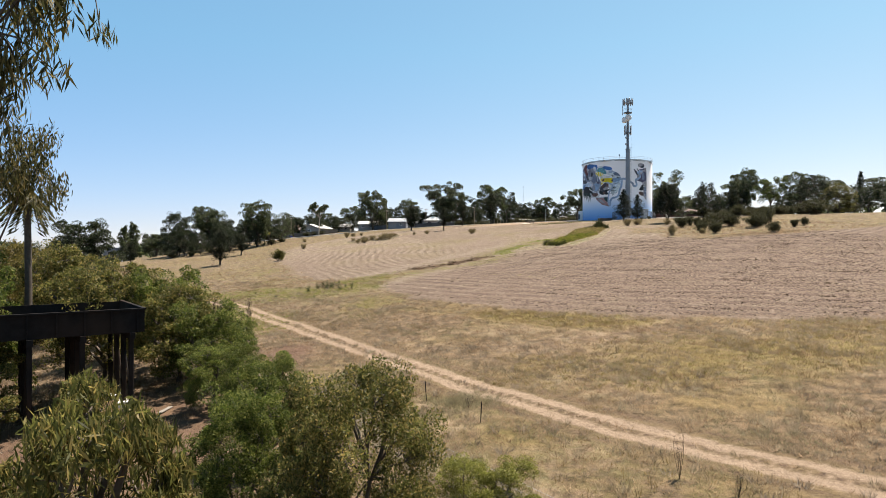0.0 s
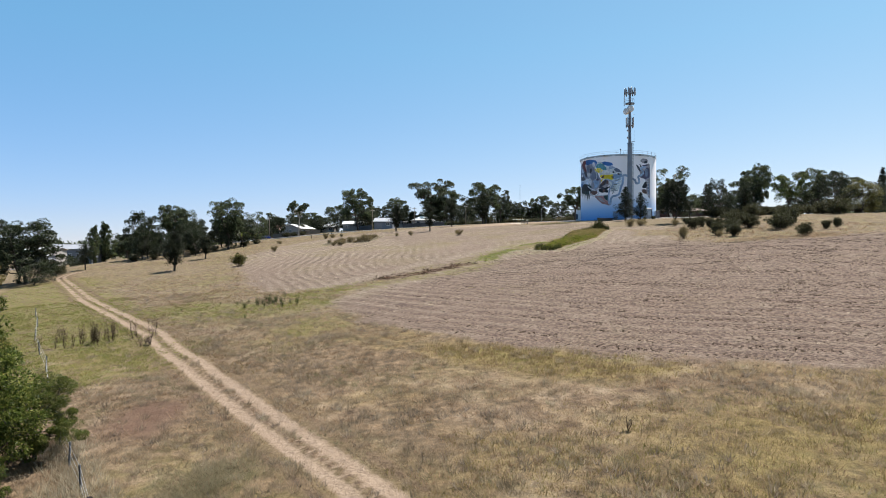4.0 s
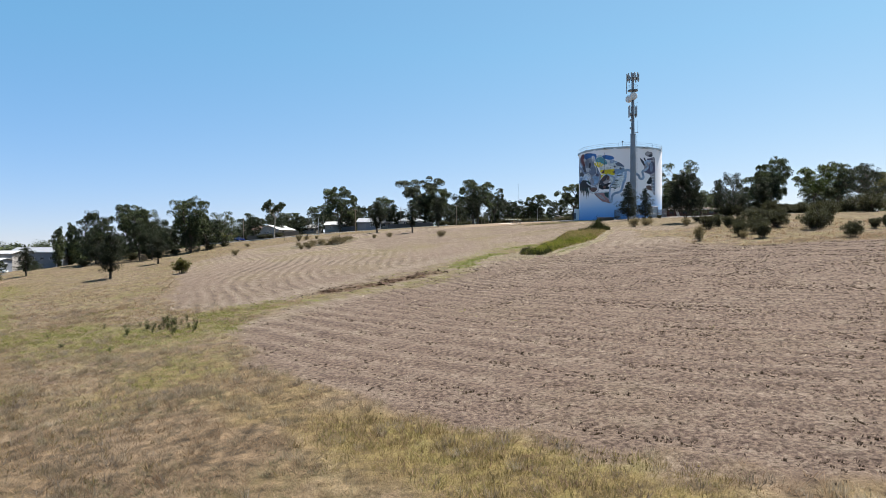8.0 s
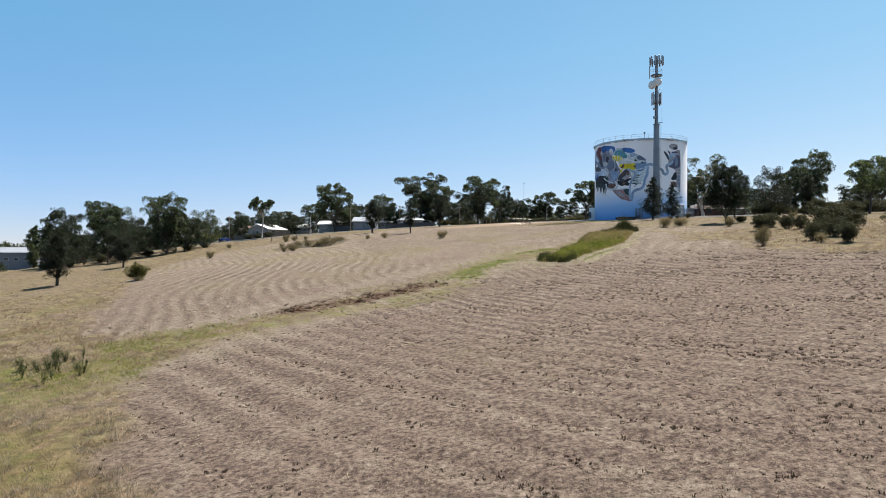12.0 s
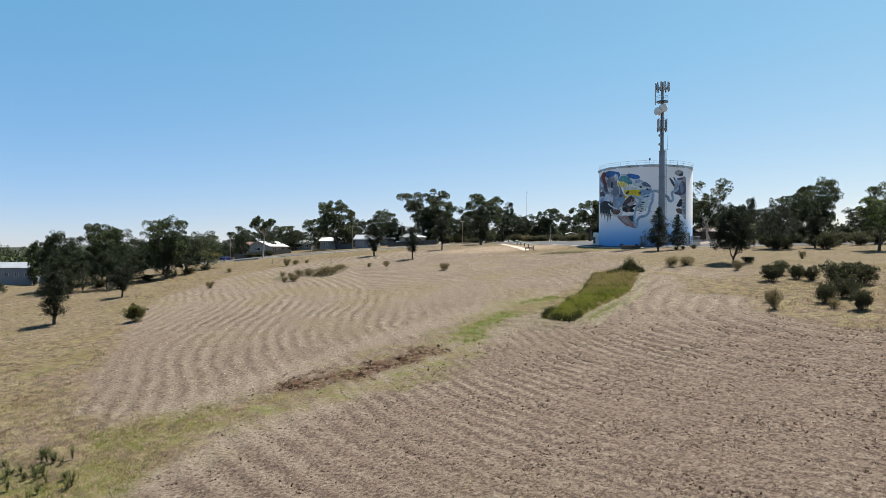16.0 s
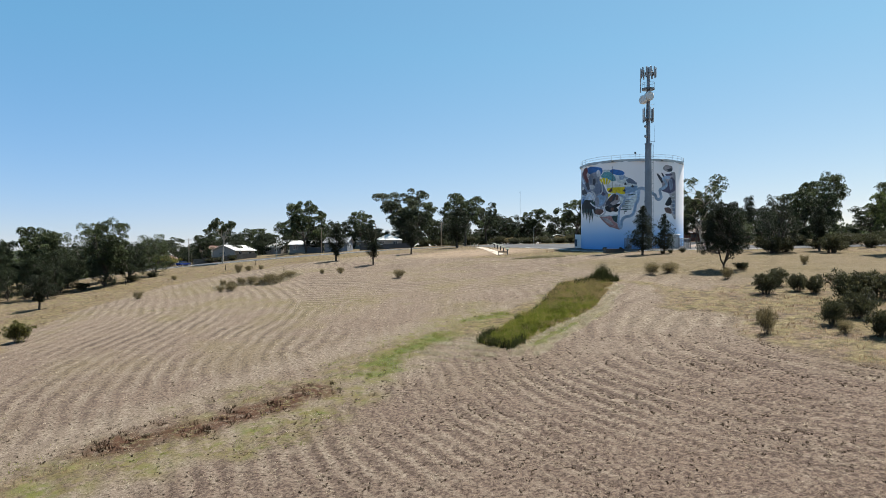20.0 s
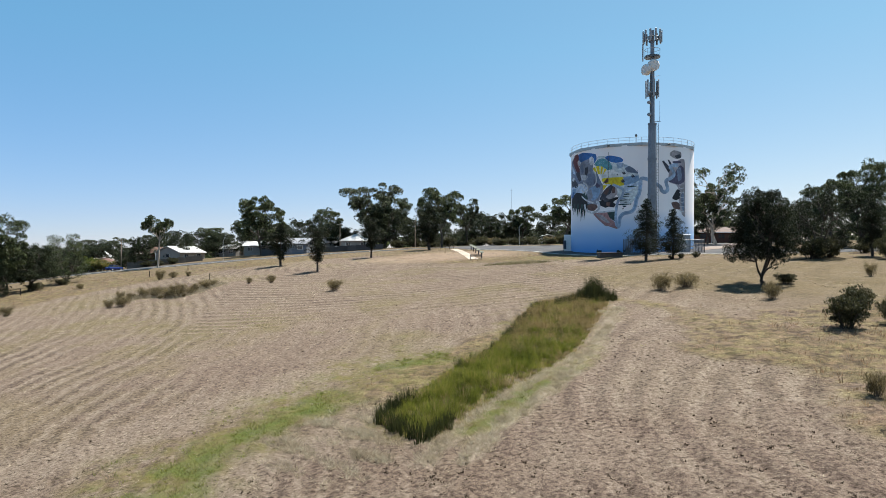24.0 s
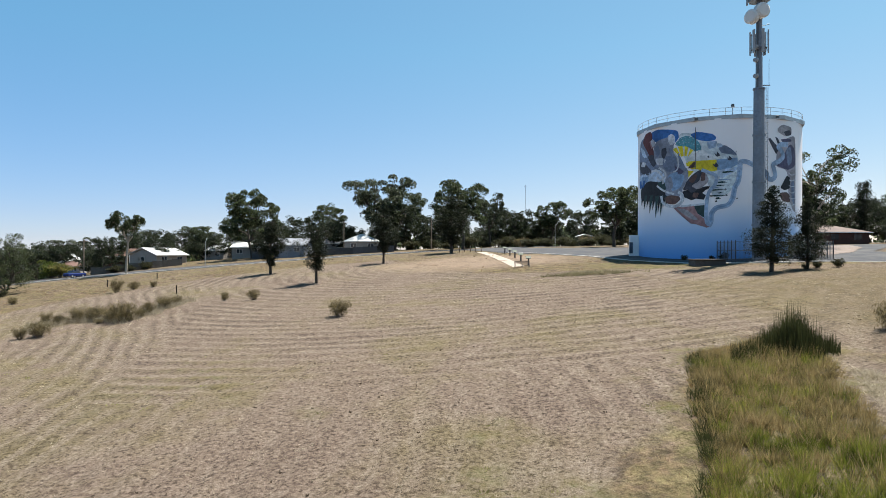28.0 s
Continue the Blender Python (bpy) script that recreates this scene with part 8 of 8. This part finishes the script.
def hanging_gum(x, y, heads, high, label, leaf, n, size):
    """A gum whose outer twigs hang into the open."""
    rng = np.random.RandomState(int(abs(x * 7)))
    g = thing("gum_tree", Matrix.Translation((x, y, ground_z(x, y))), label, "tree", "gum trees")
    top = np.array([0.2, -0.1, high * 0.55])
    part("trunk", mesh_np("trunk", *tubes([[(np.array([0, 0, -0.4]), 0.32), (top * 0.5, 0.25), (top, 0.2)]], 9), BARK, True), None, g)
    limbs, at, way = [], [], []
    for hx, hy, hz in heads:
        h = np.array([hx - x, hy - y, hz - ground_z(x, y)])
        limbs.append(bent(top, h + [0, 0, 0.4], 0.035, 0.012, rng, 0.05, 6))
        for _ in range(6):
            c = h + rng.normal(size=3) * size * np.array([0.6, 0.6, 0.7])
            limbs.append(bent(h + [0, 0, 0.4], c, 0.014, 0.005, rng, 0.1, 4))
            p = blob(rng, c, size * 0.5, n // 6, 1.3)
            at.append(p)
            w = rng.normal(size=(len(p), 3)) * 0.4
            w[:, 2] -= 1.0
            way.append(w)
    part("bough", mesh_np("bough", *tubes(limbs, 5), BARK, True), None, g)
    v, f = leaf_quads(np.concatenate(at), np.concatenate(way), leaf[0], leaf[1], rng)
    part("crown", mesh_np("crown", v, f, BRONZE_LEAF), None, g)
    return g


hanging_gum(-9.5, 8.5, [(-4.5, 7.0, 11.75), (-4.7, 7.0, 11.35), (-4.95, 7.0, 11.0), (-5.0, 7.0, 10.6), (-4.45, 7.1, 12.1), (-5.0, 7.0, 11.9), (-4.6, 7.2, 12.2), (-5.3, 7.2, 11.2), (-5.15, 7.0, 10.7), (-5.6, 7.4, 12.4), (-6.5, 8.0, 11.6), (-7.5, 8.5, 12.6), (-8.5, 7.5, 13.0), (-6.6, 9.0, 13.0), (-10.5, 10.5, 13.6), (-12, 8.5, 12.8), (-11.5, 6.5, 13.4), (-9.5, 5.5, 13.0), (-8.2, 10.5, 12.4), (-10, 8.2, 14.4), (-7.8, 6.6, 13.8)], 15, "near gum with long leaves hanging from thin twigs", (0.22, 0.027), 230, 0.4)
hanging_gum(-14.5, 17.0, [(-10.7, 16.0, 11.3), (-10.9, 16.0, 10.7), (-11.2, 16.0, 12.0), (-11.8, 16.0, 11.6), (-11.4, 16.2, 10.9), (-12.2, 16.0, 10.2), (-13, 17, 12.2), (-14.5, 17.5, 13), (-15.5, 16.2, 11.4), (-13.2, 16, 9.6), (-16.8, 17.5, 12), (-15.5, 19, 12.2), (-14, 19.2, 11.2), (-16.8, 15.6, 10.6), (-14.6, 17, 13.6)], 13, "gum with a bronzed drooping crown", (0.16, 0.036), 1100, 0.8)
palm = thing("palm_tree", Matrix.Translation((-33.5, 51, ground_z(-33.5, 51))), "tall thin palm with a ragged hanging crown", "tree")
part("trunk", mesh_np("trunk", *tubes([[(np.array([0, 0, -0.4]), 0.34), (np.array([0.1, 0, 7]), 0.27), (np.array([0, 0, 14.2]), 0.24)]], 9), BARK, True), None, palm)
rng = np.random.RandomState(17)
for i in range(42):
    a, up = i * 2.4, rng.uniform(-1.5, 0.9)
    pts, wy = [], []
    for s in np.linspace(0.1, 1, 26):
        r = 2.0 * s * math.cos(up * 0.6)
        pts.append([r * math.cos(a), r * math.sin(a), 14.3 + up * 1.2 * s - 1.3 * s * s])
        wy.append([math.cos(a + 0.6 * (-1) ** int(s * 26)), math.sin(a + 0.6 * (-1) ** int(s * 26)), -0.8])
    v, f = leaf_quads(np.array(pts), np.array(wy), 0.8, 0.13, rng)
    part("frond", mesh_np("frond", v, f, BRONZE_LEAF), None, palm)

fence = thing("wire_fence", Matrix.Translation((-9.1, 40.2, ground_z(-9.1, 40.2))), "sagging wire fence on dark steel and timber posts", "fence")
FX, FY, FZ = -9.1, 40.2, ground_z(-9.1, 40.2)
LINE = [(10.0, 14.5), (6.4, 19.5), (2.6, 24.6), (-1.2, 29.6), (-4.8, 34.3), (-7.0, 37.2), (-9.1, 39.9), (-11.2, 43.0), (-13.3, 45.8), (-15.5, 48.7), (-18.4, 53), (-22.5, 59), (-27, 66), (-32, 73), (-37.5, 81), (-43, 90), (-49, 99)]
for i, (x, y) in enumerate(LINE):
    z = ground_z(x, y) - FZ
    if i == 6:
        part("timber_post", one(rod, (x - FX, y - FY, z - 0.3), (x - FX, y - FY, z + 1.15), 0.13, 0.11, 9), RUST_BLACK, fence, "thick dark timber strainer post")
    else:
        part("post", one(box, x - FX, y - FY, z + 0.5, 0.07, 0.07, 1.4, Matrix.Rotation(0.1 * math.sin(i * 3.0), 4, "X")), DARK_STEEL, fence)
for h in (0.35, 0.7, 1.05):
    pts = [(np.array([x - FX, y - FY, ground_z(x, y) - FZ + h]), 0.006) for x, y in LINE]
    part("wire", mesh_np("wire", *tubes([pts], 4), STEEL), None, fence)
for x, y, lean in ((2.0, 33.7, 0.05), (-1.0, 38.1, -0.06), (-2.6, 38.6, 0.1)):
    p = thing("stake", Matrix.Translation((x, y, ground_z(x, y))) @ Matrix.Rotation(lean, 4, "Y"), "thin dark stake in long grass", "stake", "stakes")
    part("shaft", one(box, 0, 0, 0.45, 0.05, 0.05, 1.3, None, 0.006), RUST_BLACK, p)
    part("tip", one(rod, (0, 0, 1.09), (0, 0, 1.16), 0.03, 0.012, 6), RUST_BLACK, p)
for x, y in ((-39.6, 227.7), (-20.0, 210.0), (-58, 214), (-34, 234)):
    p = thing("marker_post", Matrix.Translation((x, y, ground_z(x, y))), "short rusty marker post in dry grass", "post", "marker posts")
    part("shaft", one(box, 0, 0, 0.55, 0.12, 0.12, 1.3, None, 0.01), RUST_BLACK, p)
    part("cap", one(box, 0, 0, 1.2, 0.14, 0.14, 0.04), RUST_BLACK, p)
